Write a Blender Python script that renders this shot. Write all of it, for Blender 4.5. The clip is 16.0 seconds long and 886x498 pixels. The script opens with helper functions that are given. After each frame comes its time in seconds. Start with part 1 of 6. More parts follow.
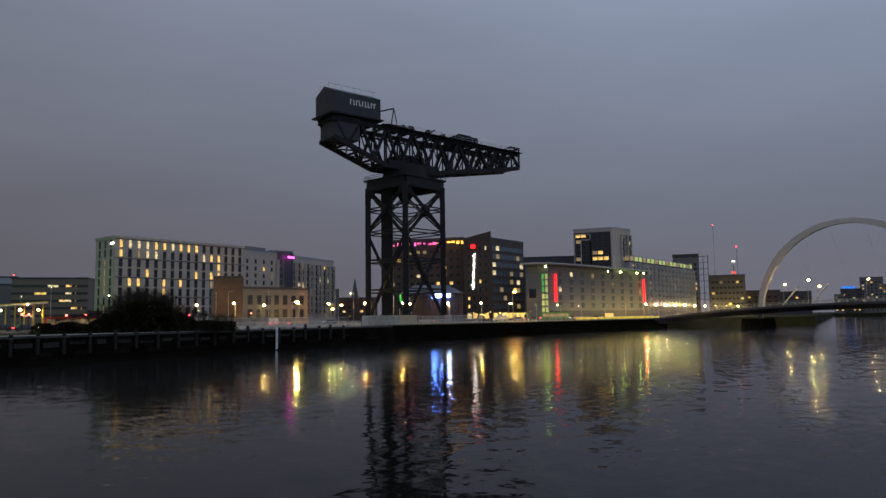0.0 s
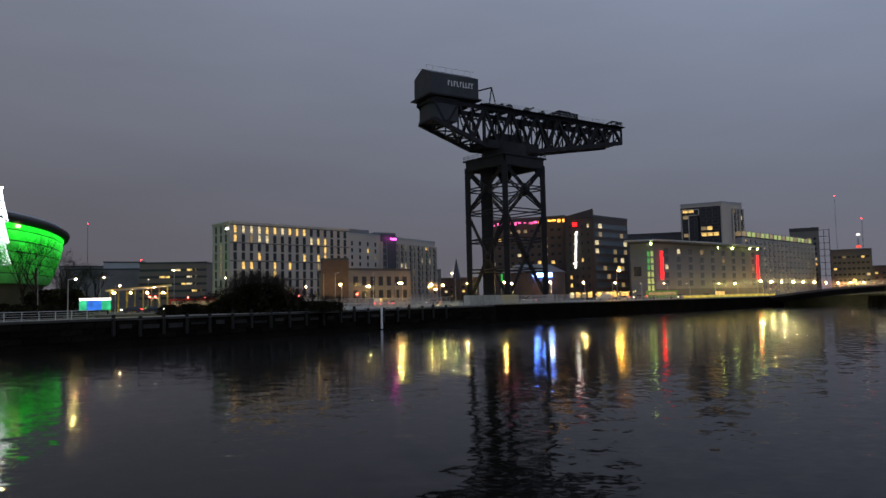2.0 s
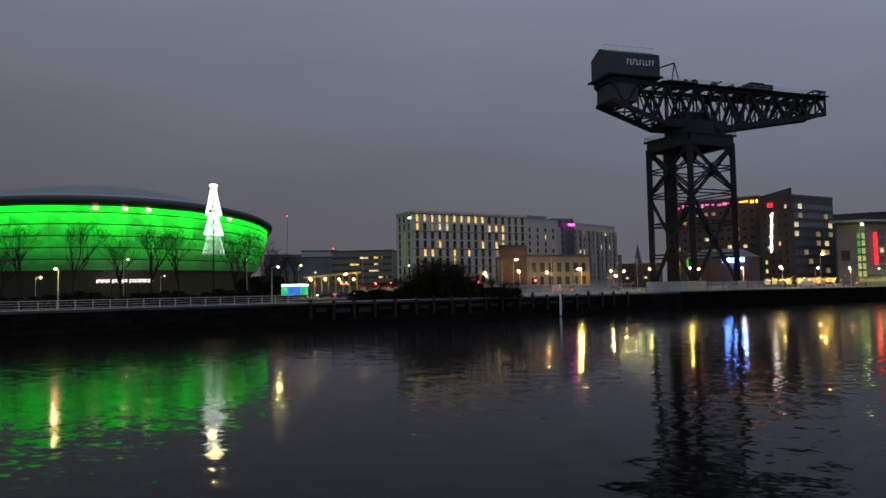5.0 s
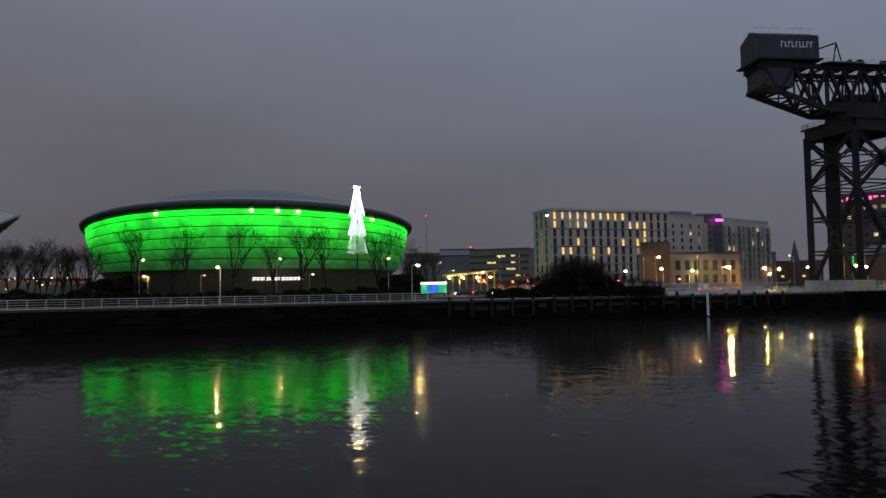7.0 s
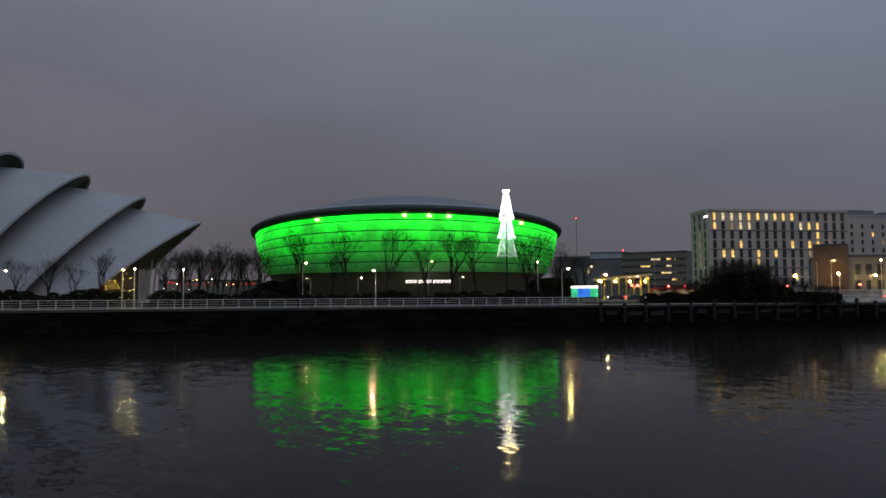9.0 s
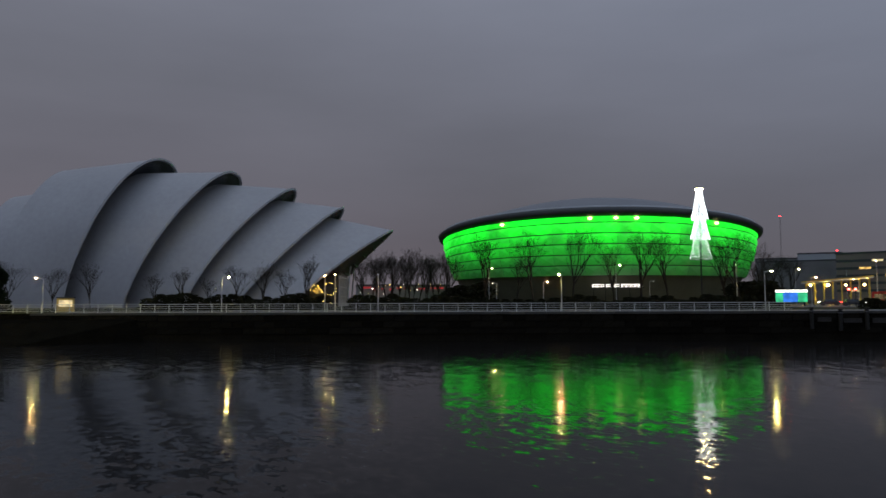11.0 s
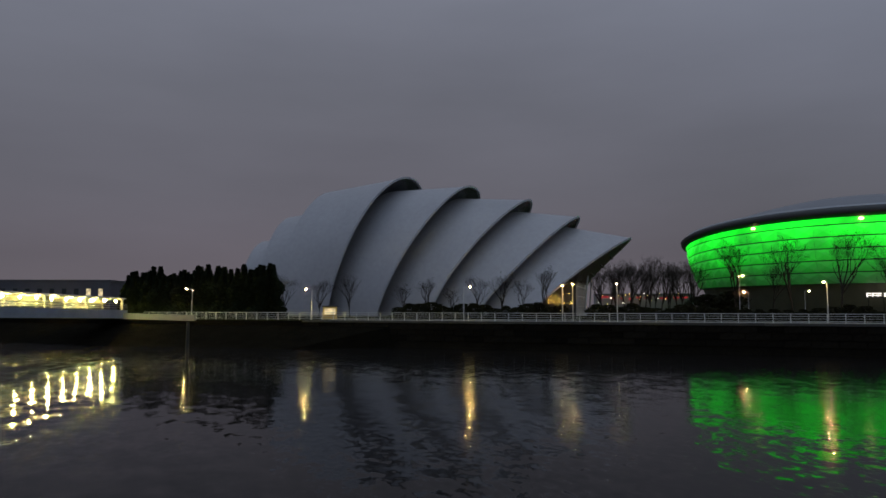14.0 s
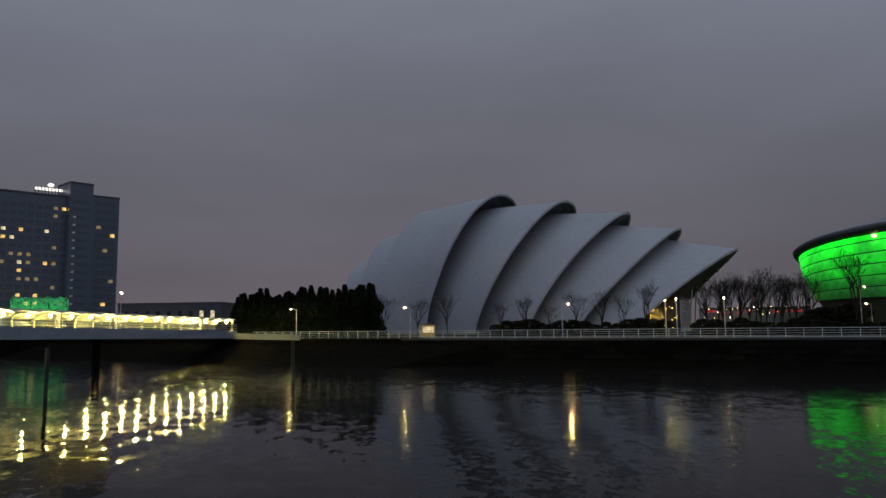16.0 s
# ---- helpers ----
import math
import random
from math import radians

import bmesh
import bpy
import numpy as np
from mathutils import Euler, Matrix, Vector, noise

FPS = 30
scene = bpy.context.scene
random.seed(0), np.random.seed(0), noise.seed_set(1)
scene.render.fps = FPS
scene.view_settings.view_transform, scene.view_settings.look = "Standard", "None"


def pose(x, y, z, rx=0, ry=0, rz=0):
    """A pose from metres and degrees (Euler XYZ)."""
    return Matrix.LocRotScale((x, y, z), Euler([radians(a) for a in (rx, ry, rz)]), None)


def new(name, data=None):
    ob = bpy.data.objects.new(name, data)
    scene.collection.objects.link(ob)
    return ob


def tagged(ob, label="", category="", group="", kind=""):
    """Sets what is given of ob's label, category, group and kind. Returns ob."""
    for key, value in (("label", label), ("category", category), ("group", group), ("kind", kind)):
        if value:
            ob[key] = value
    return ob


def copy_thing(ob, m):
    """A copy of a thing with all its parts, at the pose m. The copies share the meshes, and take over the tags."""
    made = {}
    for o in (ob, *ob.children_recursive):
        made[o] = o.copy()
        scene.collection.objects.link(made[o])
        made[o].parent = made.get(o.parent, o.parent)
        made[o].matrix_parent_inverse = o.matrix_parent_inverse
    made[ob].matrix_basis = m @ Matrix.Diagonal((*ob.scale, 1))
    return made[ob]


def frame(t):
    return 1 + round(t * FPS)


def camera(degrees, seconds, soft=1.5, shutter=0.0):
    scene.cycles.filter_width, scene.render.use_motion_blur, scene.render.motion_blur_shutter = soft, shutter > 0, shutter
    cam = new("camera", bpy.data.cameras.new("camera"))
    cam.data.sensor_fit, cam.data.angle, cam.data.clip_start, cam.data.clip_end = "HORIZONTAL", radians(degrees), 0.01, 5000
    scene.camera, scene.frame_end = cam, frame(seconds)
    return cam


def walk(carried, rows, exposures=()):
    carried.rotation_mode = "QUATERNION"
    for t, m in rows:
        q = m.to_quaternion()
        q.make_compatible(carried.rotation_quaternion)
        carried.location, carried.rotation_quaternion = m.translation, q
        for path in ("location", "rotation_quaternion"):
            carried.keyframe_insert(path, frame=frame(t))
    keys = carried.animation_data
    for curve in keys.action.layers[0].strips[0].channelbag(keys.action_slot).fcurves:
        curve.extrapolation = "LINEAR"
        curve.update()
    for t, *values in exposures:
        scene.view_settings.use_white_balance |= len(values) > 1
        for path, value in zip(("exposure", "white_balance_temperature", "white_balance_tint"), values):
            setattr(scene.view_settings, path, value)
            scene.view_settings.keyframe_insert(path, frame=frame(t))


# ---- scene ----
LENS = 63.45
EYE_Z = 6.4          # eye above low water
QUAY = 4.7           # top of both quays above low water
TIDE = 0.8           # the river's level now
cam = camera(LENS, 16.0, soft=1.5, shutter=0.25)
TURN = [(0.0, 0.00, 5.45, 0.82),
        (0.5, 1.80, 5.15, 0.94),
        (1.0, 3.76, 4.75, 1.04),
        (1.5, 5.87, 4.35, 1.15),
        (2.0, 8.09, 3.98, 1.22),
        (2.5, 10.39, 3.66, 1.24),
        (3.0, 12.71, 3.47, 1.26),
        (3.5, 14.95, 3.36, 1.23),
        (6.0, 27.62, 3.15, 1.01),
        (6.5, 30.42, 3.17, 0.96),
        (7.0, 33.17, 3.22, 0.87),
        (7.5, 35.88, 3.30, 0.74),
        (8.0, 38.70, 3.38, 0.57),
        (8.5, 41.76, 3.50, 0.42),
        (11.0, 59.77, 4.02, 0.21),
        (11.5, 63.75, 4.17, 0.25),
        (12.0, 67.88, 4.33, 0.25),
        (12.5, 71.08, 4.47, 0.10),
        (13.0, 73.76, 4.56, 0.00),
        (13.5, 76.22, 4.64, -0.05),
        (14.0, 78.53, 4.80, -0.05),
        (14.5, 80.73, 5.07, 0.09),
        (15.0, 82.74, 5.41, 0.25),
        (15.5, 84.59, 5.79, 0.45),
        (16.0, 86.28, 6.22, 0.62)]      # seconds, yaw, pitch, roll: the camera turns on the spot
walk(cam, [(t, pose(0.12 * math.sin(radians(-y)), 0.12 * math.cos(radians(y)), EYE_Z, 90 + p, r, y)) for t, y, p, r in TURN],
     exposures=((0.0, 0.06), (3.5, 0.0), (7.0, -0.05), (8.7, -0.02), (11.5, 0.05), (13.5, -0.05), (16.0, -0.07)))


# ---- sky and light: an overcast dusk ----
def build_world():
    w = bpy.data.worlds.new("dusk_sky")
    scene.world = w
    w.use_nodes = True
    nt = w.node_tree
    nt.nodes.clear()
    out = nt.nodes.new("ShaderNodeOutputWorld")
    bg = nt.nodes.new("ShaderNodeBackground")
    tc = nt.nodes.new("ShaderNodeTexCoord")
    sep = nt.nodes.new("ShaderNodeSeparateXYZ")
    ramp = nt.nodes.new("ShaderNodeValToRGB")
    cr = ramp.color_ramp
    cr.elements[0].position, cr.elements[0].color = 0.0, (0.098, 0.086, 0.094, 1)
    cr.elements[1].position, cr.elements[1].color = 1.0, (0.34, 0.37, 0.45, 1)
    for pos, col in ((0.07, (0.098, 0.089, 0.101)), (0.16, (0.108, 0.106, 0.124)), (0.30, (0.138, 0.142, 0.173)), (0.5, (0.195, 0.208, 0.26))):
        e = cr.elements.new(pos)
        e.color = (*col, 1)
    nt.links.new(tc.outputs["Generated"], sep.inputs[0])
    nt.links.new(sep.outputs["Z"], ramp.inputs[0])
    # bluer and brighter sky towards the east, over the arch
    side = nt.nodes.new("ShaderNodeMapRange")
    side.inputs["From Min"].default_value, side.inputs["From Max"].default_value = -1.0, 0.75
    side.inputs["To Min"].default_value, side.inputs["To Max"].default_value = 0.0, 1.0
    nt.links.new(sep.outputs["X"], side.inputs["Value"])
    tint = nt.nodes.new("ShaderNodeMix")
    tint.data_type, tint.blend_type = "RGBA", "MULTIPLY"
    tint.inputs["B"].default_value = (1.48, 1.70, 1.90, 1)
    nt.links.new(side.outputs["Result"], tint.inputs["Factor"])
    nt.links.new(ramp.outputs["Color"], tint.inputs["A"])
    # a paler, rosier band low in the west
    west = nt.nodes.new("ShaderNodeMapRange")
    west.inputs["From Min"].default_value, west.inputs["From Max"].default_value = -0.8, -0.98
    nt.links.new(sep.outputs["X"], west.inputs["Value"])
    lowb = nt.nodes.new("ShaderNodeMapRange")
    lowb.inputs["From Min"].default_value, lowb.inputs["From Max"].default_value = 0.28, 0.1
    nt.links.new(sep.outputs["Z"], lowb.inputs["Value"])
    both = nt.nodes.new("ShaderNodeMath")
    both.operation = "MULTIPLY"
    nt.links.new(west.outputs["Result"], both.inputs[0])
    nt.links.new(lowb.outputs["Result"], both.inputs[1])
    rose = nt.nodes.new("ShaderNodeMix")
    rose.data_type, rose.blend_type = "RGBA", "MULTIPLY"
    rose.inputs["B"].default_value = (1.27, 1.25, 1.30, 1)
    nt.links.new(both.outputs[0], rose.inputs["Factor"])
    nt.links.new(tint.outputs["Result"], rose.inputs["A"])
    # soft layered cloud
    mp = nt.nodes.new("ShaderNodeMapping")
    mp.inputs["Scale"].default_value = (1.5, 1.5, 6.0)
    nz = nt.nodes.new("ShaderNodeTexNoise")
    nz.inputs["Scale"].default_value, nz.inputs["Detail"].default_value, nz.inputs["Roughness"].default_value = 1.6, 5, 0.5
    nt.links.new(tc.outputs["Generated"], mp.inputs[0])
    nt.links.new(mp.outputs[0], nz.inputs["Vector"])
    cl = nt.nodes.new("ShaderNodeMapRange")
    cl.inputs["From Min"].default_value, cl.inputs["From Max"].default_value = 0.3, 0.7
    cl.inputs["To Min"].default_value, cl.inputs["To Max"].default_value = 0.93, 1.07
    nt.links.new(nz.outputs["Fac"], cl.inputs["Value"])
    mul = nt.nodes.new("ShaderNodeVectorMath")
    mul.operation = "SCALE"
    nt.links.new(rose.outputs["Result"], mul.inputs[0])
    nt.links.new(cl.outputs["Result"], mul.inputs["Scale"])
    nt.links.new(mul.outputs[0], bg.inputs["Color"])
    bg.inputs["Strength"].default_value = 1.06
    nt.links.new(bg.outputs[0], out.inputs[0])


build_world()


# ---- materials ----
def mat(name, color, rough=0.6, metal=0.0, vary=0.25, scale=0.6, fine=9.0, bump=0.15, emit=None, strength=0.0, spec=0.5, per_object=0.0):
    """A painted, stone or metal surface with stains at one scale and grain at another."""
    m = bpy.data.materials.new(name)
    m.use_nodes = True
    nt = m.node_tree
    b = nt.nodes["Principled BSDF"]
    tc = nt.nodes.new("ShaderNodeTexCoord")
    big = nt.nodes.new("ShaderNodeTexNoise")
    big.inputs["Scale"].default_value, big.inputs["Detail"].default_value = scale, 4
    small = nt.nodes.new("ShaderNodeTexNoise")
    small.inputs["Scale"].default_value, small.inputs["Detail"].default_value = fine, 3
    for n in (big, small):
        nt.links.new(tc.outputs["Object"], n.inputs["Vector"])
    add = nt.nodes.new("ShaderNodeMath")
    add.operation = "ADD"
    nt.links.new(big.outputs["Fac"], add.inputs[0])
    nt.links.new(small.outputs["Fac"], add.inputs[1])
    rng = nt.nodes.new("ShaderNodeMapRange")
    rng.inputs["From Min"].default_value, rng.inputs["From Max"].default_value = 0.6, 1.4
    rng.inputs["To Min"].default_value, rng.inputs["To Max"].default_value = 1 - vary, 1 + vary
    nt.links.new(add.outputs[0], rng.inputs["Value"])
    sc = nt.nodes.new("ShaderNodeVectorMath")
    sc.operation = "SCALE"
    sc.inputs[0].default_value = color
    fac = rng.outputs["Result"]
    if per_object:
        info = nt.nodes.new("ShaderNodeObjectInfo")
        r2 = nt.nodes.new("ShaderNodeMapRange")
        r2.inputs["To Min"].default_value, r2.inputs["To Max"].default_value = 1 - per_object, 1 + per_object
        nt.links.new(info.outputs["Random"], r2.inputs["Value"])
        mm = nt.nodes.new("ShaderNodeMath")
        mm.operation = "MULTIPLY"
        nt.links.new(fac, mm.inputs[0])
        nt.links.new(r2.outputs["Result"], mm.inputs[1])
        fac = mm.outputs[0]
    nt.links.new(fac, sc.inputs["Scale"])
    nt.links.new(sc.outputs[0], b.inputs["Base Color"])
    b.inputs["Roughness"].default_value, b.inputs["Metallic"].default_value = rough, metal
    b.inputs["Specular IOR Level"].default_value = spec
    if bump:
        bp = nt.nodes.new("ShaderNodeBump")
        bp.inputs["Strength"].default_value, bp.inputs["Distance"].default_value = bump, 0.05
        nt.links.new(small.outputs["Fac"], bp.inputs["Height"])
        nt.links.new(bp.outputs[0], b.inputs["Normal"])
    if emit:
        b.inputs["Emission Color"].default_value = (*emit, 1)
        b.inputs["Emission Strength"].default_value = strength
    return m


def lit(name, color, strength, vary=0.35, scale=1.2):
    """Something that shines: a lamp, or a lit room seen through its window, uneven within."""
    m = bpy.data.materials.new(name)
    m.use_nodes = True
    nt = m.node_tree
    b = nt.nodes["Principled BSDF"]
    b.inputs["Base Color"].default_value = (*[0.02 + 0.12 * c for c in color], 1)
    b.inputs["Roughness"].default_value = 0.35
    b.inputs["Emission Color"].default_value = (*color, 1)
    if vary:
        tc = nt.nodes.new("ShaderNodeTexCoord")
        nz = nt.nodes.new("ShaderNodeTexNoise")
        nz.inputs["Scale"].default_value = scale
        info = nt.nodes.new("ShaderNodeObjectInfo")
        off = nt.nodes.new("ShaderNodeVectorMath")
        off.operation = "MULTIPLY_ADD"
        off.inputs[1].default_value = (1, 1, 1)
        nt.links.new(tc.outputs["Object"], off.inputs[0])
        nt.links.new(info.outputs["Random"], off.inputs[2])
        nt.links.new(off.outputs[0], nz.inputs["Vector"])
        rng = nt.nodes.new("ShaderNodeMapRange")
        rng.inputs["From Min"].default_value, rng.inputs["From Max"].default_value = 0.3, 0.7
        rng.inputs["To Min"].default_value, rng.inputs["To Max"].default_value = strength * (1 - vary), strength * (1 + vary)
        nt.links.new(nz.outputs["Fac"], rng.inputs["Value"])
        nt.links.new(rng.outputs["Result"], b.inputs["Emission Strength"])
    else:
        b.inputs["Emission Strength"].default_value = strength
    return m


def water_material():
    m = bpy.data.materials.new("river_water")
    m.use_nodes = True
    nt = m.node_tree
    nt.nodes.remove(nt.nodes["Principled BSDF"])
    silt = nt.nodes.new("ShaderNodeBsdfDiffuse")
    silt.inputs["Color"].default_value = (0.006, 0.0055, 0.0045, 1)
    film = nt.nodes.new("ShaderNodeBsdfGlossy")
    film.inputs["Color"].default_value = (0.93, 0.92, 0.93, 1)
    film.inputs["Roughness"].default_value = 0.07
    fres = nt.nodes.new("ShaderNodeFresnel")
    fres.inputs["IOR"].default_value = 1.155
    mix = nt.nodes.new("ShaderNodeMixShader")
    nt.links.new(fres.outputs[0], mix.inputs[0])
    nt.links.new(silt.outputs[0], mix.inputs[1])
    nt.links.new(film.outputs[0], mix.inputs[2])
    nt.links.new(mix.outputs[0], nt.nodes["Material Output"].inputs["Surface"])
    tc = nt.nodes.new("ShaderNodeTexCoord")

    def slopes(scale, stretch, detail, amount):
        mp = nt.nodes.new("ShaderNodeMapping")
        mp.inputs["Rotation"].default_value = (0, 0, radians(-28))
        mp.inputs["Scale"].default_value = (stretch, 1, 1)
        nz = nt.nodes.new("ShaderNodeTexNoise")
        nz.inputs["Scale"].default_value, nz.inputs["Detail"].default_value, nz.inputs["Roughness"].default_value = scale, detail, 0.5
        nt.links.new(tc.outputs["Object"], mp.inputs[0])
        nt.links.new(mp.outputs[0], nz.inputs["Vector"])
        sub = nt.nodes.new("ShaderNodeVectorMath")
        sub.operation = "SUBTRACT"
        sub.inputs[1].default_value = (0.5, 0.5, 0.5)
        nt.links.new(nz.outputs["Color"], sub.inputs[0])
        mul = nt.nodes.new("ShaderNodeVectorMath")
        mul.operation = "MULTIPLY"
        mul.inputs[1].default_value = (amount, amount, 0)
        nt.links.new(sub.outputs[0], mul.inputs[0])
        return mul, nz

    a, _ = slopes(0.8, 0.8, 2, 0.115)
    c, _ = slopes(3.2, 0.6, 2, 0.125)
    # patches where the breeze roughens the water
    pn = nt.nodes.new("ShaderNodeTexNoise")
    pn.inputs["Scale"].default_value, pn.inputs["Detail"].default_value = 0.035, 3
    nt.links.new(tc.outputs["Object"], pn.inputs["Vector"])
    pr = nt.nodes.new("ShaderNodeMapRange")
    pr.inputs["From Min"].default_value, pr.inputs["From Max"].default_value = 0.35, 0.65
    pr.inputs["To Min"].default_value, pr.inputs["To Max"].default_value = 0.45, 1.5
    nt.links.new(pn.outputs["Fac"], pr.inputs["Value"])
    sc = nt.nodes.new("ShaderNodeVectorMath")
    sc.operation = "SCALE"
    nt.links.new(c.outputs[0], sc.inputs[0])
    nt.links.new(pr.outputs["Result"], sc.inputs["Scale"])
    add = nt.nodes.new("ShaderNodeVectorMath")
    add.operation = "ADD"
    nt.links.new(a.outputs[0], add.inputs[0])
    nt.links.new(sc.outputs[0], add.inputs[1])
    # open ripples by the near bank, finer and smoother ones farther out
    dot = nt.nodes.new("ShaderNodeVectorMath")
    dot.operation = "DOT_PRODUCT"
    dot.inputs[1].default_value = (-0.848, 0.53, 0)
    nt.links.new(tc.outputs["Object"], dot.inputs[0])
    lee = nt.nodes.new("ShaderNodeMapRange")
    lee.inputs["From Min"].default_value, lee.inputs["From Max"].default_value = 12, 42
    lee.inputs["To Min"].default_value, lee.inputs["To Max"].default_value = 1.0, 0.5
    fine = nt.nodes.new("ShaderNodeMapRange")
    fine.inputs["From Min"].default_value, fine.inputs["From Max"].default_value = 12, 42
    fine.inputs["To Min"].default_value, fine.inputs["To Max"].default_value = 0.055, 0.1
    nt.links.new(dot.outputs["Value"], fine.inputs["Value"])
    nt.links.new(fine.outputs["Result"], film.inputs["Roughness"])
    nt.links.new(dot.outputs["Value"], lee.inputs["Value"])
    calm = nt.nodes.new("ShaderNodeVectorMath")
    calm.operation = "SCALE"
    nt.links.new(add.outputs[0], calm.inputs[0])
    nt.links.new(lee.outputs["Result"], calm.inputs["Scale"])
    up = nt.nodes.new("ShaderNodeVectorMath")
    up.operation = "ADD"
    up.inputs[1].default_value = (0, 0, 1)
    nt.links.new(calm.outputs[0], up.inputs[0])
    nm = nt.nodes.new("ShaderNodeVectorMath")
    nm.operation = "NORMALIZE"
    nt.links.new(up.outputs[0], nm.inputs[0])
    nt.links.new(nm.outputs[0], film.inputs["Normal"])
    nt.links.new(nm.outputs[0], fres.inputs["Normal"])
    return m


M_WATER = water_material()
M_STONE = mat("wet_quay_stone", (0.0095, 0.0085, 0.0065), 0.9, spec=0.0, vary=0.5, scale=0.3, fine=3, bump=0.6, per_object=0.35)
M_COPE = mat("granite_coping", (0.04, 0.038, 0.033), 0.8, vary=0.4, bump=0.3, per_object=0.2)
M_PAVE = mat("promenade_paving", (0.20, 0.19, 0.17), 0.85, vary=0.3, scale=0.2, bump=0.3)
M_GRASS = mat("winter_grass", (0.03, 0.032, 0.016), 0.95, spec=0.05, vary=0.5, scale=0.15, bump=0.5)
M_ASPHALT = mat("asphalt", (0.05, 0.05, 0.05), 0.9, vary=0.3)
M_STEEL = mat("dark_crane_paint", (0.018, 0.018, 0.021), 0.6, spec=0.2, vary=0.4, scale=0.5, fine=5, bump=0.2)
M_CABIN = mat("grey_crane_sheeting", (0.05, 0.053, 0.06), 0.65, spec=0.25, vary=0.3, scale=0.4)
M_GALV = mat("galvanised_steel", (0.45, 0.45, 0.44), 0.5, metal=0.6, vary=0.2)
M_WHITE = mat("white_sign_paint", (0.8, 0.8, 0.78), 0.6, vary=0.08)
M_BARK = mat("bark", (0.035, 0.029, 0.024), 0.95, spec=0.05, vary=0.3)
M_LEAF = mat("conifer_needles", (0.016, 0.022, 0.011), 0.95, spec=0.05, vary=0.5, scale=0.8)
M_BUSH = mat("dark_shrub_leaves", (0.026, 0.026, 0.014), 0.95, spec=0.05, vary=0.5, scale=0.8)
M_TITAN = mat("aluminium_roof_cladding", (0.345, 0.34, 0.345), 0.5, metal=0.3, vary=0.10, scale=0.08, fine=0.9, bump=0.05)
M_GLASSD = mat("dark_glazing", (0.03, 0.035, 0.04), 0.12, vary=0.2)
M_LAMP = lit("warm_street_light", (1.0, 0.68, 0.20), 1250, 0)
M_LAMPW = lit("white_light", (1.0, 0.74, 0.26), 1700, 0)
M_WIN = [lit("lit_room_amber", (1.0, 0.62, 0.18), 1.0, 0.5), lit("lit_room_cream", (1.0, 0.80, 0.45), 0.75, 0.5), lit("lit_room_dim", (1.0, 0.72, 0.36), 0.22, 0.5)]
M_RED = lit("red_light", (1.0, 0.03, 0.04), 9, 0)


# ---- geometry helpers ----
def at(az, d, z=0.0):
    """A place by its bearing to the left of the y axis, in degrees, and its distance."""
    a = radians(az)
    return Vector((-math.sin(a) * d, math.cos(a) * d, z))


def part(name, bm, material, parent=None, label="", smooth=False):
    me = bpy.data.meshes.new(name)
    bm.normal_update()
    bm.to_mesh(me)
    bm.free()
    for m in (material if isinstance(material, (list, tuple)) else [material]):
        me.materials.append(m)
    if smooth:
        for p in me.polygons:
            p.use_smooth = True
    ob = new(name, me)
    ob.parent = parent
    return tagged(ob, label)


def same(name, me, parent, m):
    """One more piece on a mesh that exists."""
    ob = new(name, me)
    ob.parent = parent
    ob.matrix_local = m
    return ob


def thing(name, label, category, group="", kind="", loc=(0, 0, 0), rz=0.0):
    ob = new(name)
    ob.empty_display_size = 0.2
    ob.matrix_world = pose(*loc, 0, 0, rz)
    return tagged(ob, label, category, group, kind)


def box(bm, x0, x1, y0, y1, z0, z1, mi=0):
    vs = [bm.verts.new(p) for p in ((x0, y0, z0), (x1, y0, z0), (x1, y1, z0), (x0, y1, z0), (x0, y0, z1), (x1, y0, z1), (x1, y1, z1), (x0, y1, z1))]
    for q in ((3, 2, 1, 0), (4, 5, 6, 7), (0, 1, 5, 4), (1, 2, 6, 5), (2, 3, 7, 6), (3, 0, 4, 7)):
        bm.faces.new([vs[i] for i in q]).material_index = mi
    return vs


def prism(bm, pts, z0, z1, mi=0):
    """An upright prism on a plan outline; z1 may be a list, a height a corner."""
    tops = z1 if isinstance(z1, (list, tuple)) else [z1] * len(pts)
    lo = [bm.verts.new((p[0], p[1], z0)) for p in pts]
    hi = [bm.verts.new((p[0], p[1], t)) for p, t in zip(pts, tops)]
    n = len(pts)
    for i in range(n):
        bm.faces.new((lo[i], lo[(i + 1) % n], hi[(i + 1) % n], hi[i])).material_index = mi
    bm.faces.new(hi).material_index = mi
    bm.faces.new(lo[::-1]).material_index = mi
    bmesh.ops.recalc_face_normals(bm, faces=bm.faces)


def beam(bm, p, q, w, h=None, sides=4, mi=0, taper=1.0):
    """A straight bar from p to q."""
    p, q = Vector(p), Vector(q)
    h = h or w
    ax = (q - p).normalized()
    up = Vector((0, 0, 1)) if abs(ax.z) < 0.95 else Vector((1, 0, 0))
    sx = ax.cross(up).normalized()
    sy = sx.cross(ax)
    rings = []
    for c, k in ((p, 1.0), (q, taper)):
        ring = []
        for i in range(sides):
            a = math.tau * (i + 0.5) / sides
            r = 0.7071 if sides == 4 else 0.5
            ring.append(bm.verts.new(c + sx * (math.cos(a) * w * r * k) + sy * (math.sin(a) * h * r * k)))
        rings.append(ring)
    for i in range(sides):
        j = (i + 1) % sides
        bm.faces.new((rings[0][i], rings[0][j], rings[1][j], rings[1][i])).material_index = mi
    bm.faces.new(rings[0][::-1]).material_index = mi
    bm.faces.new(rings[1]).material_index = mi


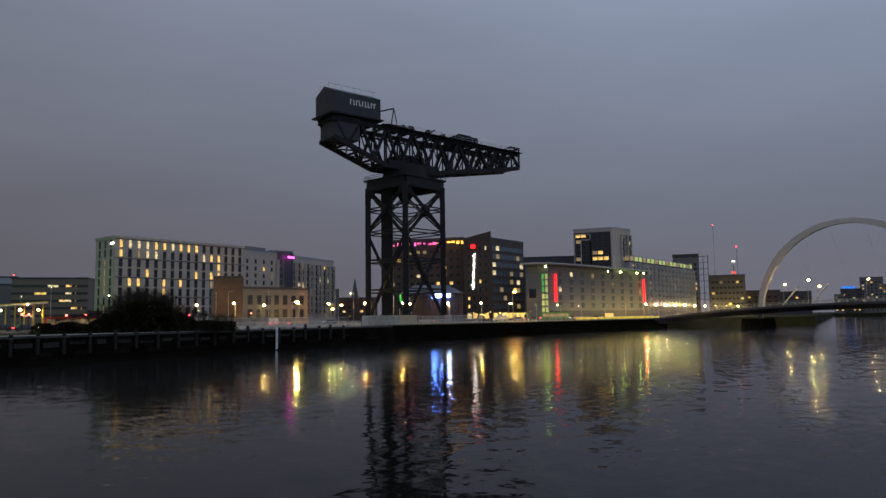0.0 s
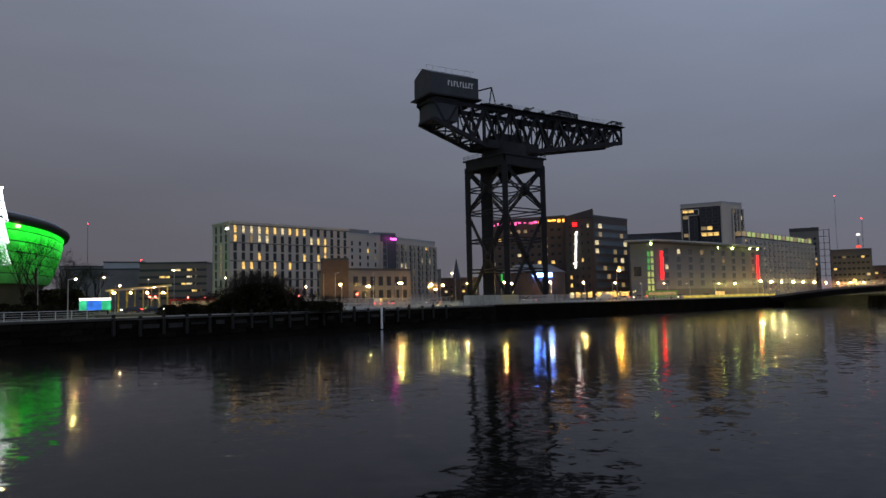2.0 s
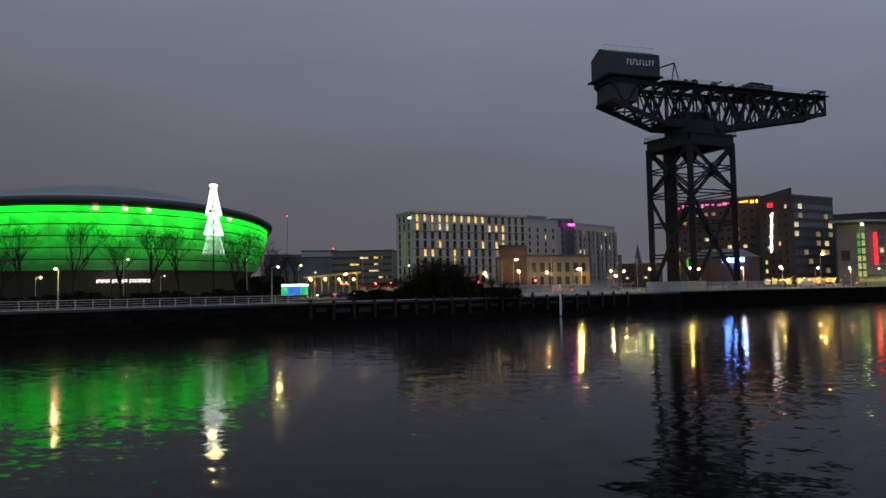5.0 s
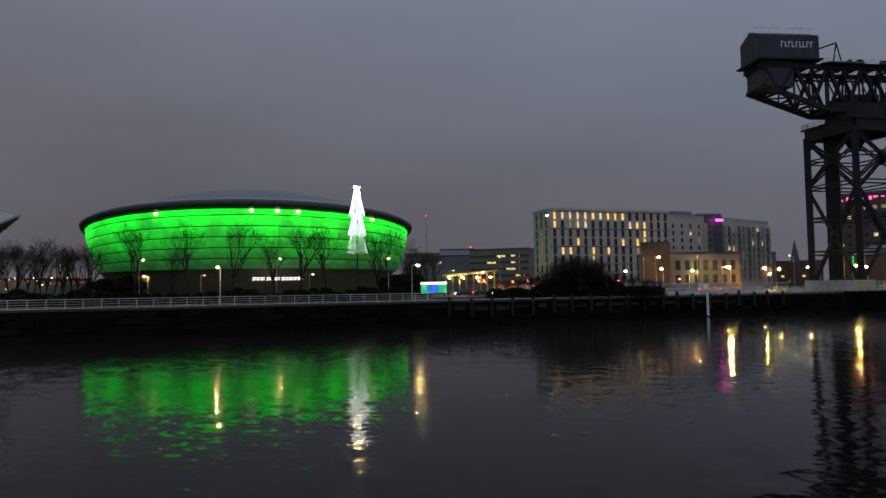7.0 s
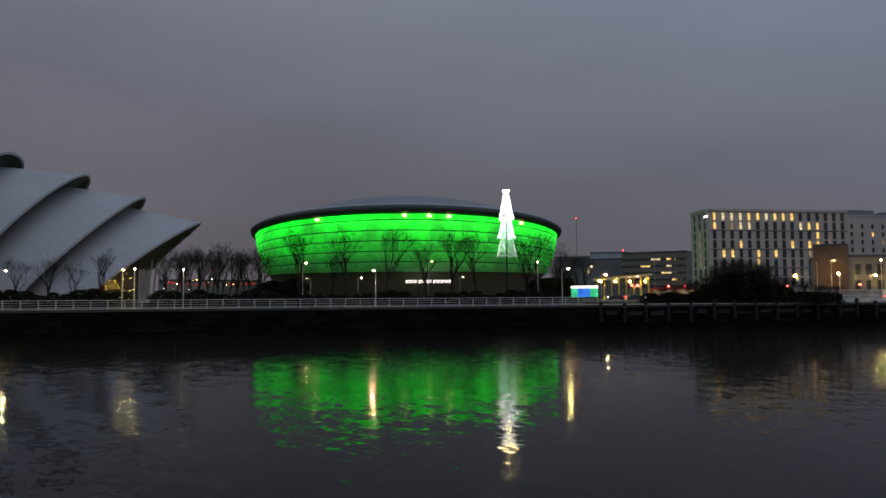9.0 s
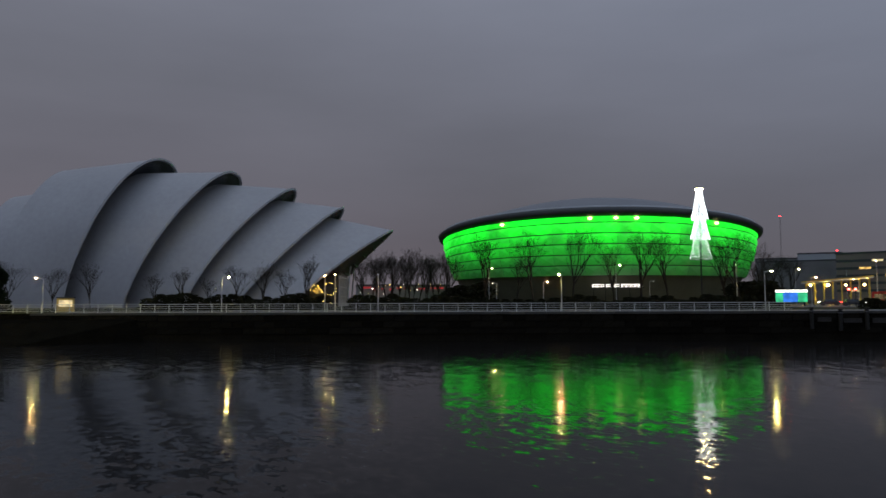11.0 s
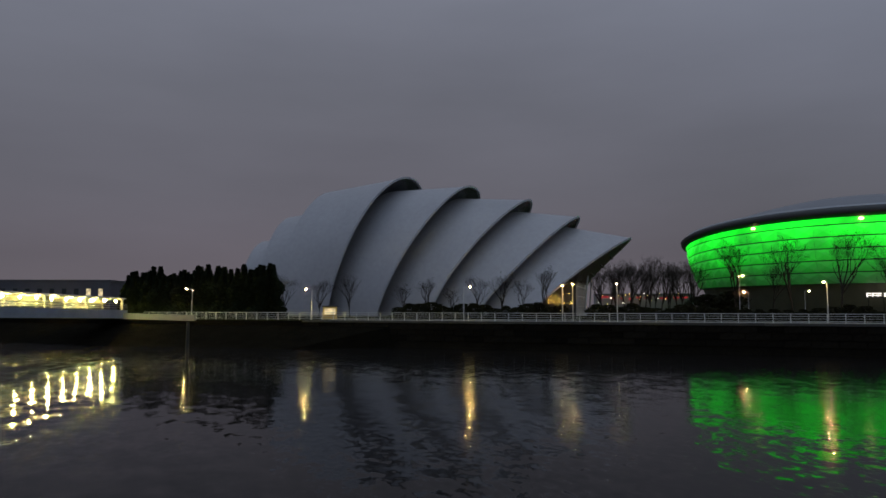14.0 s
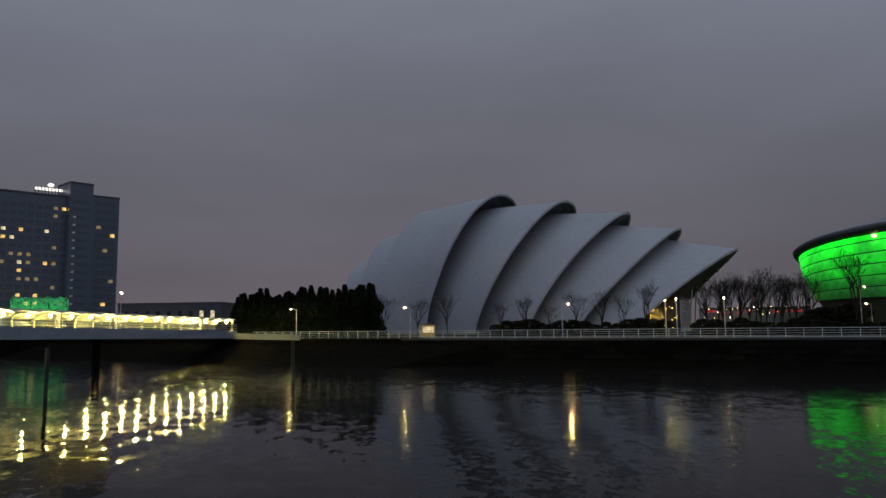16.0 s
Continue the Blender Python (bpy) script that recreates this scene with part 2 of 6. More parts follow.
def beam_part(name, p, q, w, material, parent, h=None, sides=4):
    bm = bmesh.new()
    beam(bm, p, q, w, h, sides)
    return part(name, bm, material, parent)


def ball(bm, c, r, seg=8, rings=5, squash=1.0, mi=0):
    made = bmesh.ops.create_uvsphere(bm, u_segments=seg, v_segments=rings, radius=r, matrix=Matrix.Translation(c) @ Matrix.Diagonal((1, 1, squash, 1)))
    for v in made["verts"]:
        for f in v.link_faces:
            f.material_index = mi


# ---- river, ground, quays ----
U = Vector((0.53, 0.848, 0))        # the way the north quay runs, upstream
N_IN = Vector((-0.848, 0.53, 0))    # inland


def bank(s, back=0.0, z=0.0):
    """A place on the north quay: s metres along it from its nearest point, back metres inland."""
    p = N_IN * (98 + back) + U * s
    return Vector((p.x, p.y, z))


def build_ground():
    bm = bmesh.new()
    vs = [bm.verts.new(p) for p in ((-3500, -3500, TIDE), (3500, -3500, TIDE), (3500, 3500, TIDE), (-3500, 3500, TIDE))]
    bm.faces.new(vs)
    tagged(part("water", bm, M_WATER), "dark rippled river water reflecting lights", "river", kind="structure")
    # north side: one sheet behind the quay wall, bending at the bridge
    edge = [bank(-420), bank(-60), bank(60), bank(135), Vector((88, 283, 0)), at(-27.3, 350), at(-27.5, 430), at(-28.5, 900), at(-37, 1000), Vector((2400, 1300, 0))]
    bm = bmesh.new()
    prism(bm, [(p.x, p.y) for p in edge] + [(2400, 3400), (-3400, 3400), (-3400, -900)], -3, QUAY - 0.02)
    tagged(part("ground", bm, M_GRASS), "dark grassy ground and quay behind the river wall", "ground", kind="structure")
    # south side under and behind the camera
    bm = bmesh.new()
    prism(bm, [(-45, -62), (-0.45, 0.55), (0.65, 0.35), (70, 12), (900, 120), (900, -900), (-900, -900), (-900, -700)], -3, QUAY - 0.02)
    tagged(part("pavement", bm, M_PAVE), "grey paved promenade on the near bank", "pavement", kind="structure")
    # paved walk along the north quay
    bm = bmesh.new()
    prism(bm, [bank(-58, 0.9).xy, bank(134, 0.9).xy, bank(134, 7).xy, bank(-58, 7).xy], QUAY - 0.5, QUAY + 0.02)
    tagged(part("pavement", bm, M_PAVE), "pale paved riverside walk behind the railing", "pavement", kind="structure")


build_ground()


# ---- the quay wall ----
def build_quay_wall():
    bm = bmesh.new()
    prism(bm, [bank(-60, -0.3).xy, bank(135, -0.3).xy, bank(135, 1.2).xy, bank(-60, 1.2).xy], -3, QUAY - 0.35)
    wall = tagged(part("wall_quay", bm, M_STONE), "dark wet masonry river wall with coping", "river wall", kind="structure")
    bm = bmesh.new()
    a, b = bank(135, -0.3), Vector((88, 283, 0))
    prism(bm, [a.xy, b.xy, (b + N_IN * 2).xy, (a + N_IN * 2).xy], -3, QUAY - 0.1)
    tagged(part("wall_quay", bm, M_STONE), "dark masonry river wall upstream of the crane", "river wall", kind="structure")
    bm = bmesh.new()
    a, b = bank(-60, -0.3), bank(-300, -0.3)
    prism(bm, [b.xy, a.xy, (a + N_IN * 2).xy, (b + N_IN * 2).xy], -3, QUAY - 0.1)
    tagged(part("wall_quay", bm, M_STONE), "dark sloping river bank beside the footbridge", "river wall", kind="structure")
    rz = math.degrees(math.atan2(U.y, U.x))
    # coping stones
    bm = bmesh.new()
    box(bm, -0.99, 0.99, -0.55, 0.75, -0.33, 0.0)
    bmesh.ops.bevel(bm, geom=bm.edges[:], offset=0.04, segments=1, affect="EDGES")
    first = part("coping_stone", bm, M_COPE, wall)
    me = first.data
    first.matrix_local = pose(*bank(-59, 0, QUAY), 0, 0, rz)
    for i in range(1, 97):
        p = bank(-59 + 2 * i, random.uniform(-0.02, 0.02), QUAY + random.uniform(-0.02, 0.02))
        same("coping_stone", me, wall, pose(*p, 0, 0, rz + random.uniform(-0.3, 0.3)))
    # courses of large blocks, the top two courses
    bm = bmesh.new()
    box(bm, -1.43, 1.43, -0.14, 0.2, -0.41, 0.41)
    bmesh.ops.bevel(bm, geom=bm.edges[:], offset=0.05, segments=1, affect="EDGES")
    tmpl = part("stone_block", bm, M_STONE, wall)
    tmpl.matrix_local = pose(*bank(-58.5, -0.32, QUAY - 0.8), 0, 0, rz)
    for row in range(3):
        for i in range(65):
            if row == 0 and i == 0:
                continue
            s = -58.5 + 2.96 * i + (1.48 if row % 2 else 0)
            same("stone_block", tmpl.data, wall, pose(*bank(s, -0.32 + random.uniform(-0.07, 0.07), QUAY - 0.8 - 0.88 * row), 0, 0, rz))
    return wall


build_quay_wall()


# ---- facades ----
PANES = {}


def window_mesh(w, h, material, frame_mat):
    """A window: a frame that stands proud of the wall, with the pane set back in it."""
    key = (round(w, 2), round(h, 2), material.name, frame_mat.name)
    if key not in PANES:
        bm = bmesh.new()
        t = min(w, h) * 0.09
        box(bm, -w / 2, w / 2, -0.03, 0.05, -h / 2, -h / 2 + t, 1)
        box(bm, -w / 2, w / 2, -0.03, 0.05, h / 2 - t, h / 2, 1)
        box(bm, -w / 2, -w / 2 + t, -0.03, 0.05, -h / 2 + t, h / 2 - t, 1)
        box(bm, w / 2 - t, w / 2, -0.03, 0.05, -h / 2 + t, h / 2 - t, 1)
        box(bm, -w / 2 + t, w / 2 - t, -0.03, 0.02, -h / 2 + t, h / 2 - t, 0)
        me = bpy.data.meshes.new("window")
        bm.to_mesh(me)
        bm.free()
        me.materials.append(material)
        me.materials.append(frame_mat)
        PANES[key] = me
    return PANES[key]


M_FRAME = mat("dark_window_frame", (0.05, 0.05, 0.055), 0.5, vary=0.2)


def facade(parent, p, q, z0, floor_h, rows, cols, w, h, share, seed, dark=None, inset=1.0, warm=(3, 3, 2), frame_mat=None, pick=None):
    """Rows and columns of windows on the wall from p to q, seen with p on the left."""
    rnd = random.Random(seed)
    p, q = Vector((p[0], p[1], 0)), Vector((q[0], q[1], 0))
    way = q - p
    length = way.length
    e = way.normalized()
    rz = math.degrees(math.atan2(e.y, e.x))
    out = Vector((e.y, -e.x, 0))
    step = (length - 2 * inset) / cols
    for r in range(rows):
        for c in range(cols):
            on = pick(r, c, rnd) if pick else rnd.random() < share
            m = on if isinstance(on, bpy.types.Material) else rnd.choices(M_WIN, warm)[0] if on else (dark or M_GLASSD)
            at_ = p + e * (inset + step * (c + 0.5)) + out * 0.03 + Vector((0, 0, z0 + floor_h * (r + 0.5)))
            # the window's own front faces out of the wall
            same("window", window_mesh(w, h, m, frame_mat or M_FRAME), parent, pose(*at_, 0, 0, rz + 180))


def block(name, label, pts, z1, material, category="building", z0=QUAY - 0.1, parapet=0.8, roof_mat=None):
    th = thing(name, label, category, group="city buildings")
    bm = bmesh.new()
    prism(bm, pts, z0, z1)
    part("wall", bm, material, th)
    c = sum((Vector((p[0], p[1])) for p in pts), Vector((0, 0))) / len(pts)
    bm = bmesh.new()
    prism(bm, [tuple(c + (Vector((p[0], p[1])) - c) * 1.012) for p in pts], z1 + 0.004, z1 + parapet)
    part("roof", bm, roof_mat or M_FRAME, th)
    return th


def quad(az0, d0, az1, d1, depth):
    """A plan outline: the front from (az0, d0) to (az1, d1), going right, and depth metres behind it."""
    a, b = at(az0, d0).xy, at(az1, d1).xy
    e = (b - a).normalized()
    n = Vector((-e.y, e.x))
    return [tuple(a), tuple(b), tuple(b + n * depth), tuple(a + n * depth)]


M_CREAM = mat("cream_render", (0.46, 0.42, 0.37), 0.85, vary=0.08, scale=0.1)
M_PALE = mat("pale_grey_cladding", (0.36, 0.37, 0.38), 0.7, vary=0.08, scale=0.1)
M_TAN = mat("tan_office_render", (0.20, 0.16, 0.135), 0.85, vary=0.12, scale=0.1)
M_GREYC = mat("grey_hotel_cladding", (0.17, 0.175, 0.18), 0.75, vary=0.08, scale=0.1)
M_SLATE = mat("dark_grey_cladding", (0.06, 0.062, 0.075), 0.5, vary=0.2, scale=0.2)
M_BROWN = mat("brown_cladding", (0.06, 0.046, 0.042), 0.7, vary=0.2, scale=0.2)
M_BRICKR = mat("red_sandstone", (0.12, 0.075, 0.055), 0.85, vary=0.25)
M_CONC = mat("weathered_concrete", (0.17, 0.165, 0.16), 0.85, vary=0.25, scale=0.1)
M_TOWER = mat("mirrored_tower_cladding", (0.10, 0.115, 0.14), 0.35, vary=0.15, scale=0.2)
M_GLASSB = mat("blue_grey_glazing", (0.10, 0.13, 0.15), 0.2, vary=0.25, scale=0.3)
M_PINK = lit("magenta_sign_light", (1.0, 0.08, 0.75), 5, 0)
M_TOWERG = mat("dull_tower_glass", (0.095, 0.11, 0.135), 0.4, vary=0.2, scale=0.3, spec=0.3)
M_PINKT = lit("pink_terrace_light", (1.0, 0.12, 0.4), 1.6, 0.8, 0.5)
M_GREENL = lit("green_light", (0.05, 1.0, 0.12), 0.5, 0.4)
M_ORANGE = lit("orange_terrace_light", (1.0, 0.45, 0.06), 2.5, 0.6, 0.6)
M_GREENY = lit("greenish_downlight", (0.75, 1.0, 0.3), 12, 0)
M_SIGNW = lit("white_sign_light", (1.0, 0.95, 0.85), 3.5, 0)
M_SIGNR = lit("red_sign_light", (1.0, 0.012, 0.015), 3, 0.3, 1.5)


M_DIMST = lit("dim_stair_light", (0.75, 0.8, 0.9), 0.1, 0.5)
M_ROSE = mat("pale_sandstone_render", (0.19, 0.175, 0.17), 0.85, vary=0.12, scale=0.1)
M_STAIR = [lit("greenish_lit_room", (0.85, 1.0, 0.32), 0.42, 0.4), lit("green_lit_room", (0.25, 1.0, 0.25), 0.3, 0.4)]


def stacked_balconies(parent, p, q, z0, floor_h, rows, cols, seed, pier=None, share=0.2):
    """A wall of pale piers with dark recessed windows and balconies stacked between them."""
    rnd = random.Random(seed)
    p, q = Vector((p[0], p[1], 0)), Vector((q[0], q[1], 0))
    e = (q - p).normalized()
    out = Vector((e.y, -e.x, 0))
    rz = math.degrees(math.atan2(e.y, e.x))
    step = (q - p).length / cols
    top = z0 + floor_h * rows
    for c in range(cols + 1):
        at_ = p + e * (step * c) + out * 0.5
        beam_part("pier", at_ + Vector((0, 0, QUAY)), at_ + Vector((0, 0, top)), step * 0.3, pier or M_CREAM, parent)
    for c in range(cols):
        wide = step * (0.66 if c % 2 == 0 or pier else 0.4)
        for r in range(rows):
            m = rnd.choice(M_WIN) if rnd.random() < share else M_GLASSD
            at_ = p + e * (step * (c + 0.5)) + out * 0.04 + Vector((0, 0, z0 + floor_h * (r + 0.5)))
            same("window", window_mesh(wide, floor_h * 0.78, m, M_FRAME), parent, pose(*at_, 0, 0, rz + 180))
            if c % 2 == 0 or pier:
                bm = bmesh.new()
                box(bm, -wide / 2, wide / 2, -0.95, 0.0, -0.12, 0.08)
                box(bm, -wide / 2, wide / 2, -0.98, -0.9, 0.08, 0.75)
                bal = part("balcony", bm, M_GREYC, parent)
                bal.matrix_local = pose(*(at_ - Vector((0, 0, floor_h * 0.42))), 0, 0, rz)


def build_city():
    # cream hotel
    B, C, A = at(24.6, 268).xy, at(15.5, 297).xy, at(25.87, 281).xy
    D = A + (C - B)
    th = block("hotel_building", "cream rendered eight-storey hotel with tall paired windows, some lit", [tuple(A), tuple(B), tuple(C), tuple(D)], 35.2, M_CREAM, "hotel", roof_mat=M_CREAM)
    rooms = {7: range(10), 6: (0, 2, 3, 4, 10, 11, 12), 5: (12,), 4: (3, 9, 11, 12), 3: (1, 2, 5, 7, 11, 12, 13), 2: (5,), 0: (7,)}
    facade(th, B, C, 8.6, 3.3, 8, 16, 1.35, 2.85, 0, 4, warm=(6, 2, 1), inset=0.4, pick=lambda r, c, k: c in rooms.get(r, ()))
    dl = (B - A).normalized()
    ol = Vector((dl.y, -dl.x)) * 0.15
    sg = B - dl * 3.2 + ol
    se = B - dl * 0.9 + ol
    bm = bmesh.new()
    beam(bm, (sg.x, sg.y, 33.4), (se.x, se.y, 33.4), 0.2, 0.7)
    part("lit_sign", bm, M_SIGNW, th, "small white glowing sign")
    e_ = (C - B).normalized()
    o_ = Vector((e_.y, -e_.x)) * 0.08
    for z in (8.4, 15.1, 21.7, 28.3, 34.9):
        bm = bmesh.new()
        beam(bm, (B.x + o_.x, B.y + o_.y, z), (C.x + o_.x, C.y + o_.y, z), 0.16, 0.28)
        part("string_course", bm, M_FRAME, th)
    facade(th, A, B, 8.6, 3.3, 8, 3, 1.3, 2.7, 0, 5, warm=(1, 3, 2), pick=lambda r, c, k: c == 1 and r in (0, 2, 3, 4, 5))
    # block of flats with the magenta sign
    pts = [at(15.7, 331).xy, at(13.0, 347).xy, at(8.66, 392).xy, at(10.0, 420).xy, at(15.9, 380).xy]
    th = block("apartment_building", "pale apartment block with a dark stair tower and balconies", [tuple(p) for p in pts], 37.0, M_CREAM, "apartments", roof_mat=M_PALE)
    facade(th, pts[0], pts[1], 9, 3.2, 8, 4, 1.1, 1.9, 0.18, 6)
    stacked_balconies(th, pts[1], pts[2], 9, 3.2, 8, 13, 7)
    for az0, az1, d0, d1, z in ((15.45, 13.9, 334, 343, 40.2), (13.4, 11.8, 350, 356, 39.9)):
        bm = bmesh.new()
        prism(bm, quad(az0, d0 + 4, az1, d1 + 4, 9), 37.81, z)
        part("penthouse", bm, M_GREYC, th, "grey set-back rooftop storey")
    bm = bmesh.new()
    prism(bm, [tuple(p) for p in (at(13.0, 346.5).xy, at(11.75, 354).xy, at(11.75, 360).xy, at(13.0, 352).xy)], QUAY, 38.4)
    part("stair_tower", bm, M_SLATE, th)
    bm = bmesh.new()
    prism(bm, [tuple(p) for p in (at(12.2, 348).xy, at(11.7, 351).xy, at(11.7, 352).xy, at(12.2, 349).xy)], 35.6, 36.5)
    part("lit_sign", bm, M_PINK, th, "glowing magenta sign")
    # low offices by the road
    th = block("office_building", "brown brick corner office block", [tuple(p) for p in (at(17.7, 236).xy, at(15.57, 236).xy, at(15.5, 256).xy, at(17.6, 256).xy)], 19.6, M_BRICKR, "offices")
    th = block("office_building", "low cream office range with square windows", quad(15.55, 238, 10.63, 252, 20), 16.4, M_ROSE, "offices")
    facade(th, at(15.55, 238), at(10.63, 252), 6, 4.6, 2, 7, 1.9, 3.2, 0.03, 8)
    # dark hotel behind the crane
    th = block("hotel_building", "dark brown hotel wing with a lit rooftop terrace", quad(4.4, 322, -1.7, 312, 30), 40.5, M_BROWN, "hotel")
    facade(th, at(4.4, 322), at(-1.7, 312), 9, 3.5, 8, 11, 1.8, 1.6, 0.12, 9)
    rnd = random.Random(3)
    az = 4.3
    while az > -1.6:
        w = rnd.uniform(0.06, 0.3)
        d = 318 - (4.3 - az) * 1.7
        bm = bmesh.new()
        prism(bm, quad(az, d, az - w, d - w * 1.7, 0.4), 37.9 + rnd.uniform(0, 0.7), 39.0 + rnd.uniform(-0.3, 0.4))
        part("terrace_light", bm, M_PINKT if az > 0.4 else M_ORANGE, th, "pink terrace light" if az > 0.4 else "orange terrace light")
        az -= w + rnd.uniform(0.03, 0.25)
    facade(th, at(4.4, 322), at(-1.7, 312), 5.0, 3.6, 1, 11, 2.4, 2.6, 0.5, 34, warm=(3, 3, 3))
    pts = [at(-1.72, 306).xy, at(-3.9, 300).xy, at(-6.5, 322).xy, at(-4.4, 345).xy]
    th = block("hotel_building", "dark hotel tower with glazed lit floors and a vertical sign", [tuple(p) for p in pts], 38.8, M_BROWN, "hotel")
    bm = bmesh.new()
    prism(bm, [tuple(p) for p in (at(-1.72, 306.2).xy, at(-3.9, 300.2).xy, at(-3.95, 306).xy, at(-1.8, 312).xy)], 39.62, [40.0, 42.2, 42.2, 40.0])
    part("roof_wedge", bm, M_BROWN, th, "brown wedge rising to the corner")
    facade(th, pts[1], pts[2], 9, 3.5, 8, 9, 2.9, 2.3, 0.2, 10, dark=M_GLASSB, warm=(1, 4, 5))
    facade(th, pts[0], pts[1], 9, 3.5, 8, 4, 1.0, 1.6, 0.12, 31)
    facade(th, pts[1], pts[2], 5.0, 3.6, 1, 8, 3.2, 2.6, 0.95, 32, warm=(5, 2, 1))
    facade(th, pts[0], pts[1], 5.0, 3.6, 1, 4, 2.4, 2.6, 0.95, 33, warm=(5, 2, 1))
    e0, e1 = Vector(pts[0]), Vector(pts[1])
    way = (e1 - e0).normalized()
    out = Vector((way.y, -way.x))
    bm = bmesh.new()
    script = []
    for k in range(41):
        q = e0 + way * (5.3 - 0.02 * k + (0.75 if k < 34 else 1.1) * math.sin(k * 1.75) * (0.6 + 0.4 * math.sin(k * 0.6))) + out * 0.3
        script.append((q.x, q.y, 33.2 - 0.38 * k))
    for q, r_ in zip(script, script[1:]):
        beam(bm, q, r_, 0.3)
    part("lit_sign", bm, M_SIGNW, th, "white glowing vertical script sign")
    bm = bmesh.new()
    q = e0 + way * 4.8 + out * 0.4
    beam(bm, (q.x - 0.9, q.y, 36.2), (q.x + 0.9, q.y, 36.2), 1.2, 1.5)
    part("lit_sign", bm, M_SIGNR, th, "red glowing square sign")
    # budget hotel with the curved roof
    pts = [at(-6.64, 300).xy, at(-8.42, 300).xy, at(-15.95, 376).xy, at(-13.5, 400).xy]
    th = block("hotel_building", "pale grey hotel with red lit signs and oversailing roof", [tuple(p) for p in pts], 26.8, M_GREYC, "hotel")
    facade(th, pts[1], pts[2], 9.2, 3.3, 5, 9, 2.6, 2.3, 0, 11, dark=M_GLASSB, warm=(1, 3, 4), inset=4.0, pick=lambda r, c, k: (r, c) in ((4, 1), (4, 3), (3, 5), (2, 0), (2, 8)))
    ga, gb = Vector(pts[0]).lerp(Vector(pts[1]), 0.66), Vector(pts[0]).lerp(Vector(pts[1]), 0.99)
    facade(th, ga, gb, 7.6, 2.75, 6, 2, 1.25, 2.3, 0, 35, inset=0.1, pick=lambda r, c, k: M_STAIR[1] if r > 2 and c == 0 else M_STAIR[0])
    bm = bmesh.new()
    prism(bm, quad(-6.86, 299.2, -7.42, 298.9, 0.3), 13.8, 17.6)
    part("poster_panel", bm, M_GLASSD, th, "dark square wall panel")
    e_ = (Vector(pts[2]) - Vector(pts[1])).normalized()
    bm = bmesh.new()
    o_ = Vector((e_.y, -e_.x)) * 0.12
    beam(bm, (pts[1][0] + o_.x, pts[1][1] + o_.y, 6.6), (pts[2][0] + o_.x, pts[2][1] + o_.y, 6.6), 0.3, 3.8)
    part("plinth", bm, M_SLATE, th, "dark ground-floor plinth")
    bm = bmesh.new()
    prism(bm, [tuple(p) for p in (at(-6.2, 296).xy, at(-8.4, 295).xy, at(-12, 322).xy, at(-16.3, 374).xy, at(-13.3, 405).xy)], 27.7, 28.3)
    part("roof_canopy", bm, M_PALE, th, "thin oversailing roof slab")
    for az in (-8.2, -13.0, -14.0, -15.2, -15.7):
        d = 300 + (az + 8.42) / (-15.95 + 8.42) * 70
        bm = bmesh.new()
        ball(bm, at(az, d - 1.2, 26.6), 0.5, 8, 5)
        part("downlight", bm, M_GREENY, th, "greenish downlight under the roof")
    for az, d, wd in ((-8.89, 303, 0.17), (-15.64, 370, 0.1)):
        for k in range(11):
            bm = bmesh.new()
            prism(bm, quad(az + 0.02 * (k % 2), d - 1, az - wd - 0.015 * (k % 3), d - 0.7, 0.4), 12.3 + 1.06 * k, 13.12 + 1.06 * k)
            part("sign_block", bm, M_SIGNR, th, "glowing red block of the vertical sign")
    # tower behind it
    pts = [at(-10.48, 400).xy, at(-13.4, 396).xy, at(-14.8, 410).xy, at(-12, 430).xy]
    th = block("apartment_building", "cream tower block with a dark glazed corner", [tuple(p) for p in pts], 53, M_CREAM, "apartments", roof_mat=M_PALE)
    a_, b_ = Vector(pts[0]), Vector(pts[1])
    c_ = a_.lerp(b_, 0.97)
    o_ = (b_ - a_).normalized()
    o_ = Vector((o_.y, -o_.x)) * 0.4
    bm = bmesh.new()
    prism(bm, [tuple(a_ + o_), tuple(c_ + o_), tuple(c_ - o_), tuple(a_ - o_)], 28, 51.5)
    part("glazed_corner", bm, M_GLASSD, th, "dark glazed corner")
    facade(th, a_ + o_ * 1.02, c_ + o_ * 1.02, 29, 3.2, 7, 6, 2.9, 2.2, 0, 12, pick=lambda r, c, k: M_WIN[0] if (r, c) in ((6, 0), (6, 1), (3, 4), (2, 4), (2, 5), (2, 3)) else M_WIN[2] if (r, c) in ((5, 0), (2, 0), (3, 3)) else False)
    for x0, x1, zz0, zz1 in ((0.02, 0.46, 30, 50.4), (0.2, 0.46, 33, 47.5)):
        fa, fb = a_.lerp(c_, x0) + o_ * 1.3, a_.lerp(c_, x1) + o_ * 1.3
        bm = bmesh.new()
        for p_, q_ in (((fa.x, fa.y, zz0), (fa.x, fa.y, zz1)), ((fb.x, fb.y, zz0), (fb.x, fb.y, zz1)), ((fa.x, fa.y, zz1), (fb.x, fb.y, zz1))):
            beam(bm, p_, q_, 0.45)
        part("bay_frame", bm, M_CREAM, th, "pale projecting bay frame")
    stacked_balconies(th, Vector(pts[1]).lerp(Vector(pts[2]), 0.5), pts[2], 28, 3.2, 7, 3, 36)
    # long terrace by the bridge
    th = block("apartment_building", "long apartment terrace with balconies and lit penthouses", quad(-14.7, 402, -19.26, 500, 20), 35, M_PALE, "apartments")
    ta, tb = at(-14.7, 402), at(-19.26, 500)
    stacked_balconies(th, ta, tb, 7.2, 3.05, 9, 17, 13, M_PALE, 0.3)
